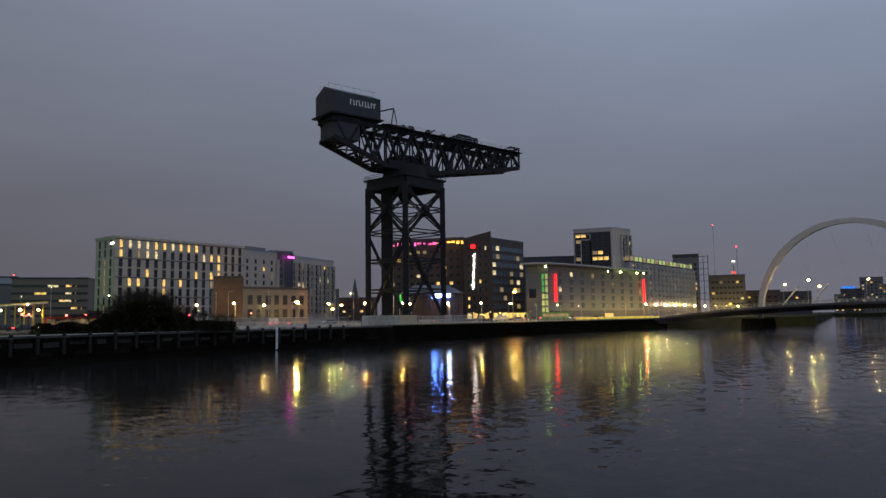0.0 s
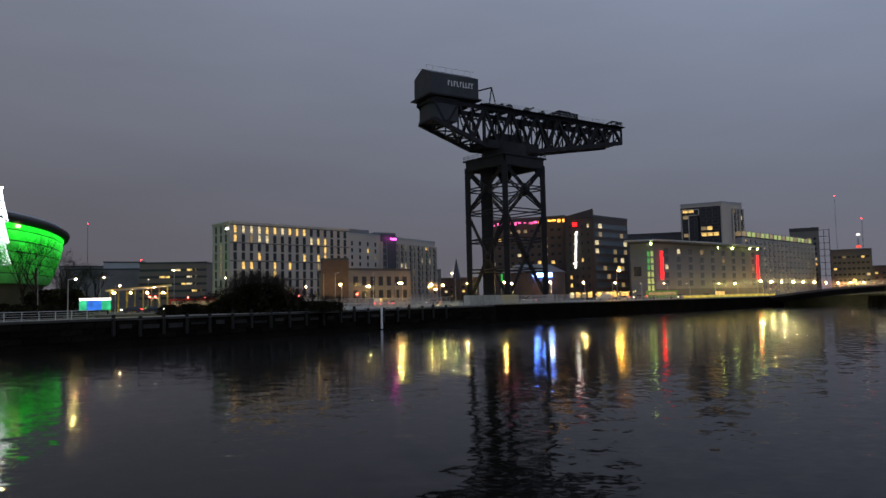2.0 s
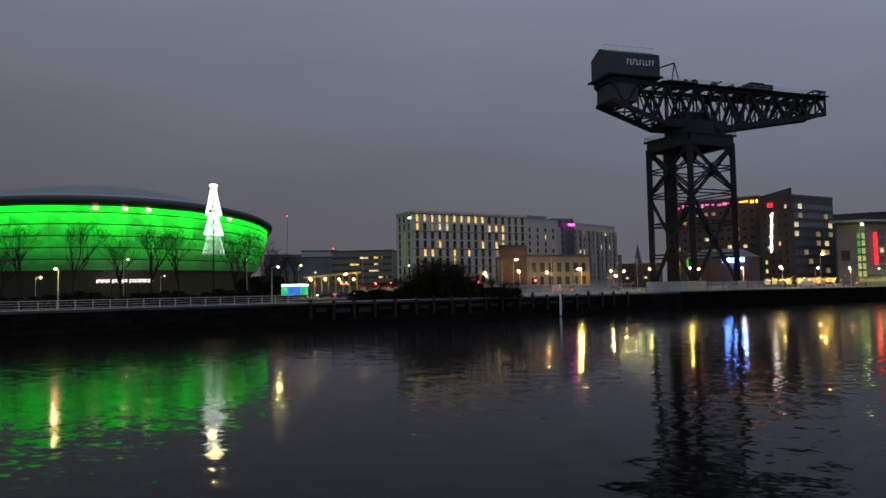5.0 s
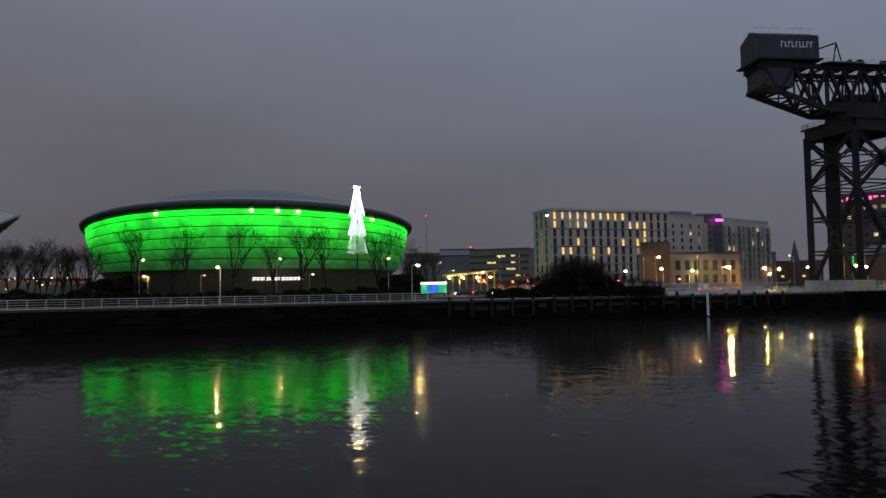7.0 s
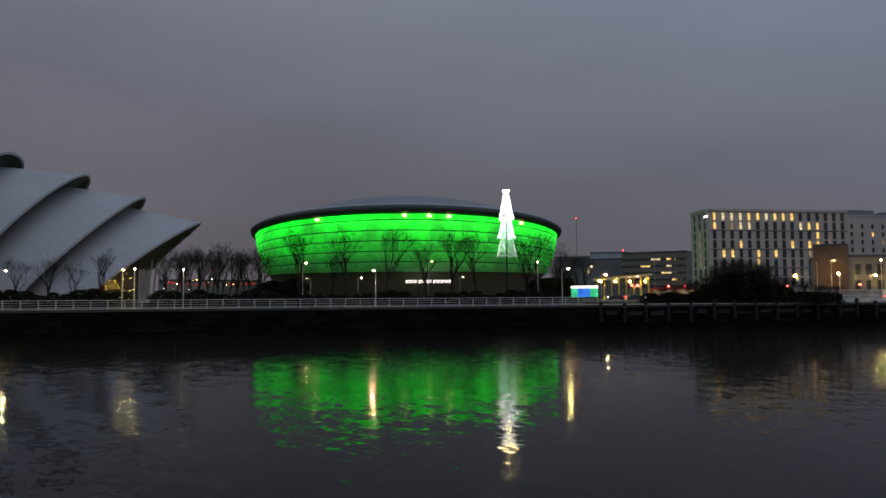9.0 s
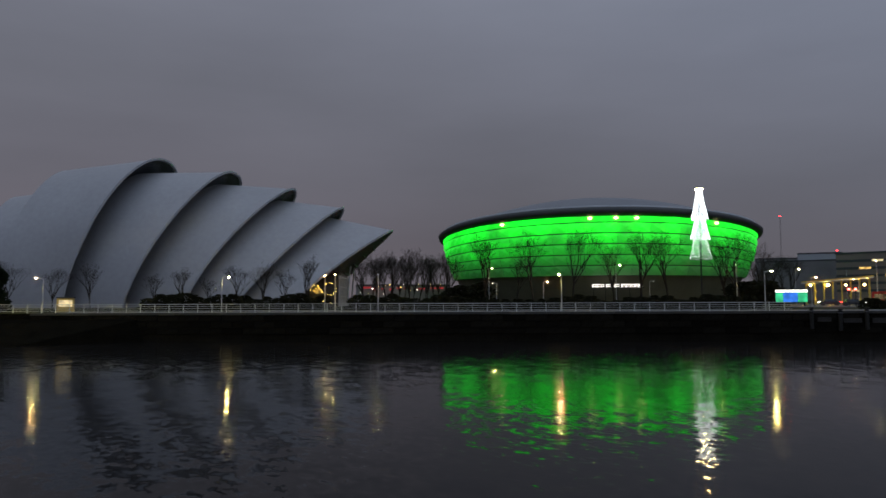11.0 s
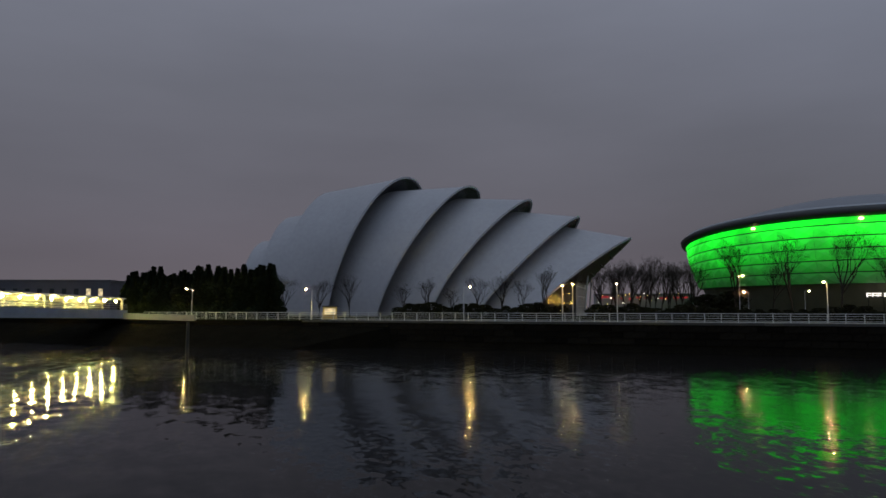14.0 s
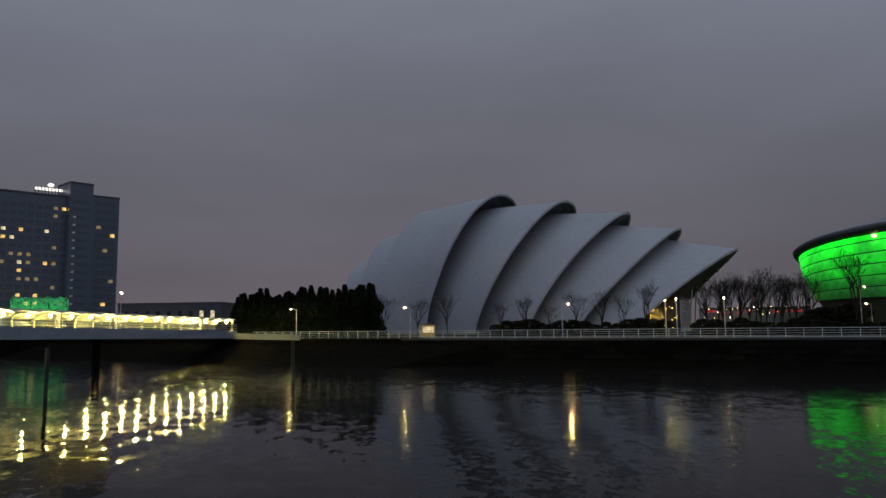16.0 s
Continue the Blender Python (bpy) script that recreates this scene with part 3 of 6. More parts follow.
    facade(th, ta, tb, 4.2, 3.0, 1, 18, 3.4, 2.4, 0.85, 37)
    td = (tb - ta) / 17
    for i in range(17):
        pa, pb = ta + td * (i + 0.12), ta + td * (i + 0.88)
        bm = bmesh.new()
        inl = Vector((-td.y, td.x, 0)).normalized()
        prism(bm, [pa.xy, pb.xy, (pb + inl * 5).xy, (pa + inl * 5).xy], 35.81, 38.2)
        part("penthouse_glazing", bm, M_STAIR[0] if i % 3 else M_WIN[2], th, "lit greenish penthouse glazing")
        beam_part("penthouse_fin", ta + td * i + Vector((0, 0, 35.81)), ta + td * i + Vector((0, 0, 39)), 0.5, M_PALE, th)
    th = block("apartment_building", "tall pale block with a dark roof and open steel frame", quad(-17.88, 520, -19.75, 520, 25), 45.0, M_CONC, "apartments", parapet=2.4)
    facade(th, at(-17.88, 520), at(-19.75, 520), 12, 3.3, 9, 5, 1.6, 1.8, 0.12, 38)
    for az in (-20.05, -20.39):
        beam_part("frame_post", at(az, 520, QUAY), at(az, 520, 46.0), 0.3, M_STEEL, th)
    for k in range(8):
        beam_part("frame_beam", at(-19.76, 519.8, 16 + 4.2 * k), at(-20.39, 519.8, 16 + 4.2 * k), 0.25, M_STEEL, th)
    th = block("office_building", "dark flat office block", quad(-20.4, 480, -22.9, 480, 30), 29.5, M_SLATE, "offices")
    facade(th, at(-20.4, 480), at(-22.9, 480), 7, 3.4, 6, 8, 1.8, 1.5, 0.12, 39)
    # low blocks west of the hotel
    th = block("car_park", "low concrete multi-storey car park with amber lights", quad(31.0, 380, 26.3, 372, 30), 26.5, M_TAN, "car park")
    facade(th, at(31.0, 380), at(26.3, 372), 8, 3.4, 5, 12, 4.6, 1.1, 0.2, 15, warm=(6, 1, 0), dark=M_FRAME)
    th = block("office_building", "low grey office buildings in the distance", quad(36, 460, 31, 450, 30), 27, M_CONC, "offices")
    # hotel tower by the footbridge
    th = block("hotel_building", "tall dark mirror-clad hotel tower with scattered lit rooms", quad(126, 285, 113.9, 296, 18), 55.3, M_TOWER, "hotel")
    facade(th, at(126, 285), at(113.9, 296), 9, 2.9, 15, 22, 1.6, 1.4, 0.2, 16, warm=(3, 1, 4), dark=M_TOWERG)
    th = block("hotel_building", "dark service tower of the riverside hotel", quad(114.0, 293, 112.5, 296, 12), 60.5, M_TOWER, "hotel")
    facade(th, at(114.0, 293), at(112.5, 296), 9, 2.9, 16, 4, 1.3, 0.9, 0, 18, dark=M_TOWERG, pick=lambda r, c, k: M_DIMST if c == 0 and r < 14 else False)
    th = block("hotel_building", "dark end wing of the riverside hotel", quad(112.5, 297, 110.75, 300, 14), 56.6, M_TOWER, "hotel")
    facade(th, at(112.5, 297), at(110.75, 300), 9, 2.9, 16, 3, 1.9, 1.5, 0.14, 17, warm=(4, 1, 3), dark=M_TOWERG)


build_city()


# ---- the cantilever crane ----
def build_crane():
    cx, cy = -10.3, 202.7
    th = thing("cantilever_crane", "huge dark steel hammerhead crane on the quayside", "crane", loc=(cx, cy, QUAY))
    G = -QUAY
    deg = 2.9
    d1, r1 = at(deg, 1.0), Vector((math.cos(radians(deg)), math.sin(radians(deg)), 0))
    hd = 10.6
    corners = [-d1 * hd, r1 * hd, d1 * hd, -r1 * hd]
    top = 43.2 + G

    def corner(i, z):
        c = corners[i % 4]
        return Vector((c.x, c.y, z))

    for i in range(4):
        beam_part("leg", corner(i, 0), corner(i, top), 1.5, M_STEEL, th)
        bm = bmesh.new()
        box(bm, corners[i].x - 1.5, corners[i].x + 1.5, corners[i].y - 1.5, corners[i].y + 1.5, 0.02, 1.2)
        part("footing", bm, M_CONC, th)
    for i in range(4):
        for z in (9.2, 17.6, 25.6, 32.2):
            for dz in (-0.45, 0.45):
                beam_part("strut", corner(i, z + dz), corner(i + 1, z + dz), 0.3, M_STEEL, th)
        for z0, z1 in ((1.0, 25.3), (25.9, top - 0.3)):
            for k, j in ((i, i + 1), (i + 1, i)):
                p, q = corner(k, z0), corner(j, z1)
                for dz in (-0.42, 0.42):
                    beam_part("brace", p + Vector((0, 0, dz + 0.3)), q + Vector((0, 0, dz - 0.3)), 0.36, M_STEEL, th)
                bm = bmesh.new()
                for n in range(12):
                    a, b = p.lerp(q, (n + 0.5) / 13), p.lerp(q, (n + 1.5) / 13)
                    u = 0.4 if n % 2 else -0.4
                    beam(bm, a + Vector((0, 0, u)), b - Vector((0, 0, u)), 0.1)
                tagged(part("brace_lacing", bm, M_STEEL, th), kind="stuff")
            mid = (corner(i, z0) + corner(i + 1, z1)) / 2
            bm = bmesh.new()
            ball(bm, mid, 1.0, 8, 6, 1.2)
            part("gusset", bm, M_STEEL, th)
        bm = bmesh.new()
        beam(bm, corner(i, top + 0.5), corner(i + 1, top + 0.5), 1.2, 2.7)
        part("ring_girder", bm, M_STEEL, th)
        # knee plates where the leg meets the ring
        for j in (i - 1, i + 1):
            w = (corner(j, 0) - corner(i, 0)).normalized()
            c = corner(i, top)
            bm = bmesh.new()
            nrm = w.cross(Vector((0, 0, 1))) * 0.12
            tri = [c + Vector((0, 0, -0.2)), c + w * 3.6 + Vector((0, 0, -0.2)), c + w * 0.7 + Vector((0, 0, -3.4)), c + Vector((0, 0, -4.0))]
            fr, bk = [bm.verts.new(v + nrm) for v in tri], [bm.verts.new(v - nrm) for v in tri]
            bm.faces.new(fr)
            bm.faces.new(bk[::-1])
            for n in range(4):
                bm.faces.new((fr[n], bk[n], bk[(n + 1) % 4], fr[(n + 1) % 4]))
            bmesh.ops.recalc_face_normals(bm, faces=bm.faces)
            part("knee_plate", bm, M_STEEL, th)
    # lift shaft inside the tower
    p = -r1 * 5.2
    bm = bmesh.new()
    box(bm, p.x - 1.6, p.x + 1.6, p.y - 1.6, p.y + 1.6, 0, top)
    part("lift_shaft", bm, M_STEEL, th)
    bm = bmesh.new()
    prism(bm, [(c * 1.12).xy for c in corners], top + 1.85, top + 2.3)
    part("platform", bm, M_STEEL, th)
    # rails round the platform
    for i in range(4):
        a, b = corner(i, 0) * 1.1, corner(i + 1, 0) * 1.1
        for k in range(9):
            q = a.lerp(b, k / 8)
            beam_part("rail_post", (q.x, q.y, top + 2.3), (q.x, q.y, top + 3.4), 0.1, M_STEEL, th)
        for z in (2.85, 3.4):
            beam_part("rail", (a.x, a.y, top + z), (b.x, b.y, top + z), 0.08, M_STEEL, th)
    # slewing ring and pivot
    bm = bmesh.new()
    bmesh.ops.create_cone(bm, cap_ends=True, segments=32, radius1=6.6, radius2=6.2, depth=3.6, matrix=Matrix.Translation((0, 0, top + 4.1)))
    part("slewing_ring", bm, M_STEEL, th)
    e = Vector((0.776, 0.63, 0))
    s = Vector((0.63, -0.776, 0))
    HZ = 58.9 - QUAY        # top chord

    def jib(k, side, z):
        p = e * k + s * side
        if z > HZ - 0.2 and k > 0:
            z -= 0.022 * k
        return Vector((p.x, p.y, z))

    def low(k):
        if k < -9:
            return 48.2 - QUAY + (k + 9) / (-25.5 + 9) * (53.9 - 48.2)
        if k < 9:
            return 48.2 - QUAY
        return 48.2 - QUAY + (k - 9) / (42.4 - 9) * (53.6 - 48.2)

    ks = [-25.5, -21.5, -17.5, -13, -9, -4.5, 0, 4.5, 9, 13, 17, 21, 25, 29, 32.5, 36, 39.2, 42.4]
    W = 3.7
    for sd in (-W, W):
        beam_part("top_chord", jib(-26, sd, HZ), jib(42.4, sd, HZ), 0.9, M_STEEL, th, 1.1)
        for a, b in ((-25.5, -9), (-9, 9), (9, 42.4)):
            beam_part("bottom_chord", jib(a, sd, low(a)), jib(b, sd, low(b)), 0.95, M_STEEL, th, 1.15)
        for i, k in enumerate(ks):
            if k > -17:
                beam_part("jib_post", jib(k, sd, low(k)), jib(k, sd, HZ), 0.45, M_STEEL, th)
            if i + 1 < len(ks):
                k2 = ks[i + 1]
                if i % 2:
                    beam_part("jib_diagonal", jib(k, sd, low(k)), jib(k2, sd, HZ), 0.7, M_STEEL, th)
                else:
                    beam_part("jib_diagonal", jib(k, sd, HZ), jib(k2, sd, low(k2)), 0.7, M_STEEL, th)
                # lighter counter-bracing and the stringer of the inner track
                if k > -17:
                    a, b = (jib(k, sd, HZ), jib(k2, sd, low(k2))) if i % 2 else (jib(k, sd, low(k)), jib(k2, sd, HZ))
                    beam_part("counter_brace", a, a.lerp(b, 0.5), 0.26, M_STEEL, th)
                    beam_part("track_stringer", jib(k, sd * 0.6, HZ - 1.9), jib(k2, sd * 0.6, HZ - 1.9), 0.4, M_STEEL, th)
                    beam_part("track_hanger", jib(k, sd * 0.6, HZ - 1.9), jib(k, sd, HZ - 0.3), 0.2, M_STEEL, th)
    for k in ks:
        beam_part("cross_beam", jib(k, -W, low(k)), jib(k, W, low(k)), 0.5, M_STEEL, th)
        beam_part("cross_beam", jib(k, -W, HZ), jib(k, W, HZ), 0.5, M_STEEL, th)
        if -10 < k < 42:
            beam_part("cross_brace", jib(k, -W, low(k)), jib(k, W, HZ), 0.3, M_STEEL, th)
    for a, b in zip(ks, ks[1:]):
        beam_part("lateral_brace", jib(a, -W, low(a)), jib(b, W, low(b)), 0.35, M_STEEL, th)
        beam_part("lateral_brace", jib(a, W, low(a)), jib(b, -W, low(b)), 0.35, M_STEEL, th)
    # walkway and handrail along the top
    for sd in (-W - 0.9, W + 0.9):
        beam_part("walkway", jib(-11, sd, HZ + 0.4), jib(42.9, sd, HZ + 0.4), 1.2, M_STEEL, th, 0.15)
        for k in range(-10, 43, 4):
            beam_part("rail_post", jib(k, sd, HZ + 0.4), jib(k, sd, HZ + 1.6), 0.09, M_GALV, th)
        for z in (1.0, 1.6):
            beam_part("handrail", jib(-11, sd, HZ + z), jib(42.9, sd, HZ + z), 0.07, M_GALV, th)
    # the pivot housing between the girders over the slewing ring
    bm = bmesh.new()
    beam(bm, jib(-8.5, 0, 48.9 - QUAY), jib(8.5, 0, 48.9 - QUAY), 8.4, 1.9)
    beam(bm, jib(-4.0, 0, 51.0 - QUAY), jib(4.5, 0, 51.0 - QUAY), 6.4, 2.4)
    part("pivot_housing", bm, M_STEEL, th)
    # hoisting drums and gear along the top
    for k, r_ in ((-2.2, 0.9), (0.6, 1.1), (12.5, 0.8)):
        beam_part("winch_drum", jib(k, -2.6, HZ + 1.2), jib(k, 2.6, HZ + 1.2), r_ * 2, M_STEEL, th, sides=12)
        for sd in (-2.7, 2.7):
            beam_part("drum_bracket", jib(k - 0.9, sd, HZ), jib(k, sd, HZ + 1.5), 0.25, M_STEEL, th)
    # machinery house at the tail
    bm = bmesh.new()
    c0 = -26.4
    L = 15.0
    hw = 4.5
    z0, z1, z2 = HZ + 1.5, HZ + 7.2, HZ + 9.2
    ring = []
    for k in (c0, c0 + L):
        ring.append([bm.verts.new(jib(k, a, z)) for a, z in ((-hw, z0), (hw, z0), (hw, z1), (0, z2), (-hw, z1))])
    for i in range(5):
        j = (i + 1) % 5
        bm.faces.new((ring[0][i], ring[0][j], ring[1][j], ring[1][i]))
    bm.faces.new(ring[0][::-1])
    bm.faces.new(ring[1])
    bmesh.ops.recalc_face_normals(bm, faces=bm.faces)
    house = part("machinery_house", bm, M_CABIN, th, "grey sheeted machinery house with white lettering")
    bm = bmesh.new()
    beam(bm, jib(c0 - 0.8, 0, HZ + 1.25), jib(c0 + L + 0.5, 0, HZ + 1.25), 2 * hw + 1.6, 0.4)
    part("house_floor", bm, M_STEEL, th)
    for k in range(0, 15, 2):
        for sd in (-hw, hw):
            beam_part("roof_rail_post", jib(c0 + k, sd * 0.5, z2 - 1.1), jib(c0 + k, sd * 0.5, z2 + 0.5), 0.07, M_GALV, th)
    for sd in (-hw, hw):
        beam_part("roof_rail", jib(c0, sd * 0.5, z2 + 0.5), jib(c0 + L, sd * 0.5, z2 + 0.5), 0.07, M_GALV, th)
    # counterweight box below it
    bm = bmesh.new()
    beam(bm, jib(-25.2, 0, 56.9 - QUAY), jib(-17.8, 0, 56.7 - QUAY), 8.0, 6.0)
    part("counterweight", bm, M_CABIN, th)
    # small derrick, trolley and winches on top
    beam_part("derrick_arm", jib(-11.5, 2, HZ + 4.2), jib(-5.2, 2, HZ + 6.4), 0.35, M_STEEL, th)
    beam_part("derrick_leg", jib(-5.2, 2, HZ + 6.4), jib(-6.4, 2, HZ), 0.28, M_STEEL, th)
    beam_part("derrick_leg", jib(-5.2, 2, HZ + 6.4), jib(-3.6, 2, HZ), 0.28, M_STEEL, th)
    bm = bmesh.new()
    beam(bm, jib(-7.5, 1, HZ + 1.0), jib(-2.8, 1, HZ + 1.0), 3.0, 1.4)
    part("winch_base", bm, M_STEEL, th)
    bm = bmesh.new()
    beam(bm, jib(17.5, 0, HZ + 1.5), jib(25, 0, HZ + 1.5), 7.6, 1.8)
    beam(bm, jib(18.5, 0, HZ + 2.7), jib(23, 0, HZ + 2.7), 5.4, 0.7)
    part("trolley", bm, M_STEEL, th)
    bm = bmesh.new()
    ball(bm, jib(7, 2, HZ + 1.3), 1.1, 10, 6)
    beam(bm, jib(5.5, 2, HZ + 0.5), jib(9.5, 2, HZ + 2.6), 0.4)
    part("sheave", bm, M_STEEL, th)
    # end frame at the tip
    for sd in (-W, W):
        for k in (42.7, 40.6, 38.6):
            beam_part("tip_post", jib(k, sd, 53.6 - QUAY if k > 42 else HZ - 0.5), jib(k, sd, HZ + 2.0), 0.4, M_STEEL, th)
        beam_part("tip_rail", jib(35.5, sd, HZ + 0.4), jib(38.6, sd, HZ + 2.0), 0.4, M_STEEL, th)
        beam_part("tip_rail", jib(38.6, sd, HZ + 2.0), jib(42.9, sd, HZ + 2.0), 0.5, M_STEEL, th)
        beam_part("tip_rail", jib(38.6, sd, HZ + 0.9), jib(42.9, sd, HZ + 0.9), 0.3, M_STEEL, th)
    beam_part("tip_beam", jib(42.7, -W, HZ + 2.0), jib(42.7, W, HZ + 2.0), 0.5, M_STEEL, th)
    # the company name on the long side, as plain white blocks
    bx, bz = e, Vector((0, 0, 1))
    m = Matrix((bx, bz, bx.cross(bz))).transposed().to_4x4()
    for i, (wd, cut) in enumerate(((0.66, 1), (0.5, 0), (0.7, 1), (0.7, 0), (0.55, 1), (0.62, 0), (0.72, 0), (0.66, 1), (0.62, 1))):
        bm = bmesh.new()
        box(bm, -wd / 2, -wd / 2 + 0.24, -0.72, 0.72, 0, 0.06)
        box(bm, -wd / 2 + 0.25, wd / 2, 0.4 if cut else -0.72, 0.72 if cut else -0.45, 0, 0.06)
        mark = part("white_mark", bm, M_WHITE, house, "white painted block of the name")
        mark.matrix_local = Matrix.Translation(jib(c0 + 5.6 + 0.93 * i, hw + 0.02, HZ + 4.9)) @ m
    return th


build_crane()


# ---- the arena ----
def arena_skin():
    m = bpy.data.materials.new("green_lit_membrane")
    m.use_nodes = True
    nt = m.node_tree
    b = nt.nodes["Principled BSDF"]
    b.inputs["Base Color"].default_value = (0.15, 0.35, 0.15, 1)
    b.inputs["Roughness"].default_value = 0.3
    b.inputs["Emission Color"].default_value = (0.0, 1.0, 0.015, 1)
    tc = nt.nodes.new("ShaderNodeTexCoord")
    sep = nt.nodes.new("ShaderNodeSeparateXYZ")
    nt.links.new(tc.outputs["Object"], sep.inputs[0])
    # green floodlighting under the rim is put in as emission, brightest near the top
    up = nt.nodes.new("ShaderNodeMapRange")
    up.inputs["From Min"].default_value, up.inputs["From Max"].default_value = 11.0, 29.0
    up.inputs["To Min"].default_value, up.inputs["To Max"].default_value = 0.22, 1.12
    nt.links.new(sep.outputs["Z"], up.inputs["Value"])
    nz = nt.nodes.new("ShaderNodeTexNoise")
    nz.inputs["Scale"].default_value, nz.inputs["Detail"].default_value = 0.12, 3
    nt.links.new(tc.outputs["Object"], nz.inputs["Vector"])
    info = nt.nodes.new("ShaderNodeObjectInfo")
    r = nt.nodes.new("ShaderNodeMapRange")
    r.inputs["From Min"].default_value, r.inputs["From Max"].default_value = 0.3, 0.7
    r.inputs["To Min"].default_value, r.inputs["To Max"].default_value = 0.55, 1.6
    nt.links.new(nz.outputs["Fac"], r.inputs["Value"])
    mul = nt.nodes.new("ShaderNodeMath")
    mul.operation = "MULTIPLY"
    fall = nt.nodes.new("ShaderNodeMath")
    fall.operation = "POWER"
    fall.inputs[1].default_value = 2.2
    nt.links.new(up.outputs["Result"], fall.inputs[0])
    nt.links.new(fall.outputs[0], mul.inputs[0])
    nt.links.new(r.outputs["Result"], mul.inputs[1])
    r3 = nt.nodes.new("ShaderNodeMapRange")
    r3.inputs["To Min"].default_value, r3.inputs["To Max"].default_value = 0.72, 1.28
    nt.links.new(info.outputs["Random"], r3.inputs["Value"])
    mul2 = nt.nodes.new("ShaderNodeMath")
    mul2.operation = "MULTIPLY"
    nt.links.new(mul.outputs[0], mul2.inputs[0])
    nt.links.new(r3.outputs["Result"], mul2.inputs[1])
    nt.links.new(mul2.outputs[0], b.inputs["Emission Strength"])
    return m


M_DOME = mat("dark_seam_roofing", (0.16, 0.165, 0.175), 0.5, metal=0.2, vary=0.12, scale=0.1)
M_RIMD = mat("dark_rim_sheeting", (0.03, 0.032, 0.03), 0.6, vary=0.2, scale=0.2)
M_RIMG = mat("pale_gutter_metal", (0.32, 0.33, 0.34), 0.5, metal=0.2, vary=0.1)
M_PLINTH = mat("dark_concourse_wall", (0.085, 0.085, 0.05), 0.6, vary=0.4, scale=0.15)
M_FLOODY = lit("arena_floodlight", (1.0, 0.9, 0.35), 5, 0)


def build_arena():
    c = at(47.85, 314)
    toward = (-c).normalized()
    th = thing("arena", "round arena with a green-lit translucent facade and grey domed roof", "arena", loc=(c.x, c.y, QUAY))
    face = math.atan2(toward.y, toward.x)
    SEG = 72
    skin = arena_skin()

    def tilt(a):                       # the rim rises towards the river
        return 26.9 + 4.6 * math.cos(a - face)

    def prof(a, v):
        """The facade from its foot, v = 0, to the rim, v = 1."""
        r = 59.7 + 4.8 * math.sin(v * math.pi * 0.5) ** 0.9
        z0 = 9.6
        z = z0 + (tilt(a) - z0) * v
        return Vector((math.cos(a) * r, math.sin(a) * r, z))

    # membrane panels: six rows, each a piece of its own; the rest of the round behind is one piece
    rows = 6
    near, far = [], bmesh.new()
    for i in range(SEG):
        a0, a1 = math.tau * i / SEG, math.tau * (i + 1) / SEG
        mid = (a0 + a1) / 2 - face
        mid = (mid + math.pi) % math.tau - math.pi
        for r in range(rows):
            g = 0.0004
            v0, v1 = r / rows + 0.008, (r + 1) / rows - 0.008
            q = [prof(a0 + g, v0), prof(a1 - g, v0), prof(a1 - g, v1), prof(a0 + g, v1)]
            if abs(mid) < 1.85 * 0.82:
                bm = bmesh.new()
                ctr = sum(q, Vector()) / 4
                outw = Vector((ctr.x, ctr.y, 0)).normalized() * 0.35
                vs = [bm.verts.new(p) for p in q]
                cv = bm.verts.new(ctr + outw)
                for k in range(4):
                    bm.faces.new((vs[k], vs[(k + 1) % 4], cv))
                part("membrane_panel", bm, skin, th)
            else:
                vs = [far.verts.new(p) for p in q]
                far.faces.new(vs)
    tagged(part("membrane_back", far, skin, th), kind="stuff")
    # dark lattice behind the joints
    bm = bmesh.new()
    rings = [[bm.verts.new(prof(math.tau * i / SEG, v) * 0.995) for i in range(SEG)] for v in (0, 0.25, 0.5, 0.75, 1)]
    for a, b in zip(rings, rings[1:]):
        for i in range(SEG):
            bm.faces.new((a[i], a[(i + 1) % SEG], b[(i + 1) % SEG], b[i]))
    part("facade_frame", bm, M_FRAME, th)
    # rim fascia
    bm = bmesh.new()
    prof2 = ((1.004, -1.6), (1.03, -0.7), (1.035, 0.5), (1.01, 1.5), (0.965, 1.9))
    rings = []
    for k, dz in prof2:
        rings.append([bm.verts.new(Vector((math.cos(t) * 64.5 * k, math.sin(t) * 64.5 * k, tilt(t) + dz))) for t in [math.tau * i / 96 for i in range(96)]])
    for a, b in zip(rings, rings[1:]):
        for i in range(96):
            bm.faces.new((a[i], a[(i + 1) % 96], b[(i + 1) % 96], b[i]))
    part("rim", bm, M_RIMD, th, "dark rounded roof edge", smooth=True)
    bm = bmesh.new()
    rings = [[bm.verts.new(Vector((math.cos(t) * 64.5 * k, math.sin(t) * 64.5 * k, tilt(t) + dz))) for t in [math.tau * i / 96 for i in range(96)]] for k, dz in ((1.008, 1.55), (1.004, 2.1), (0.975, 2.2), (0.97, 1.7))]
    for a, b in zip(rings, rings[1:]):
        for i in range(96):
            bm.faces.new((a[i], a[(i + 1) % 96], b[(i + 1) % 96], b[i]))
    part("rim_gutter", bm, M_RIMG, th, "pale metal gutter along the roof edge", smooth=True)
    # shallow dome, higher at the back
    bm = bmesh.new()
    rings = []
    NR = 14
    for j in range(NR + 1):
        v = j / NR
        r = 63.5 * math.cos(v * math.pi / 2)
        lift = 14.4 * math.sin(v * math.pi / 2) ** 2.0
        rings.append([])
        for i in range(96):
            t = math.tau * i / 96
            base = 26.9 + 4.6 * math.cos(t - face) * (r / 63.5) + 0.8
            rings[-1].append(bm.verts.new((math.cos(t) * max(r, 0.05), math.sin(t) * max(r, 0.05), base + lift)))
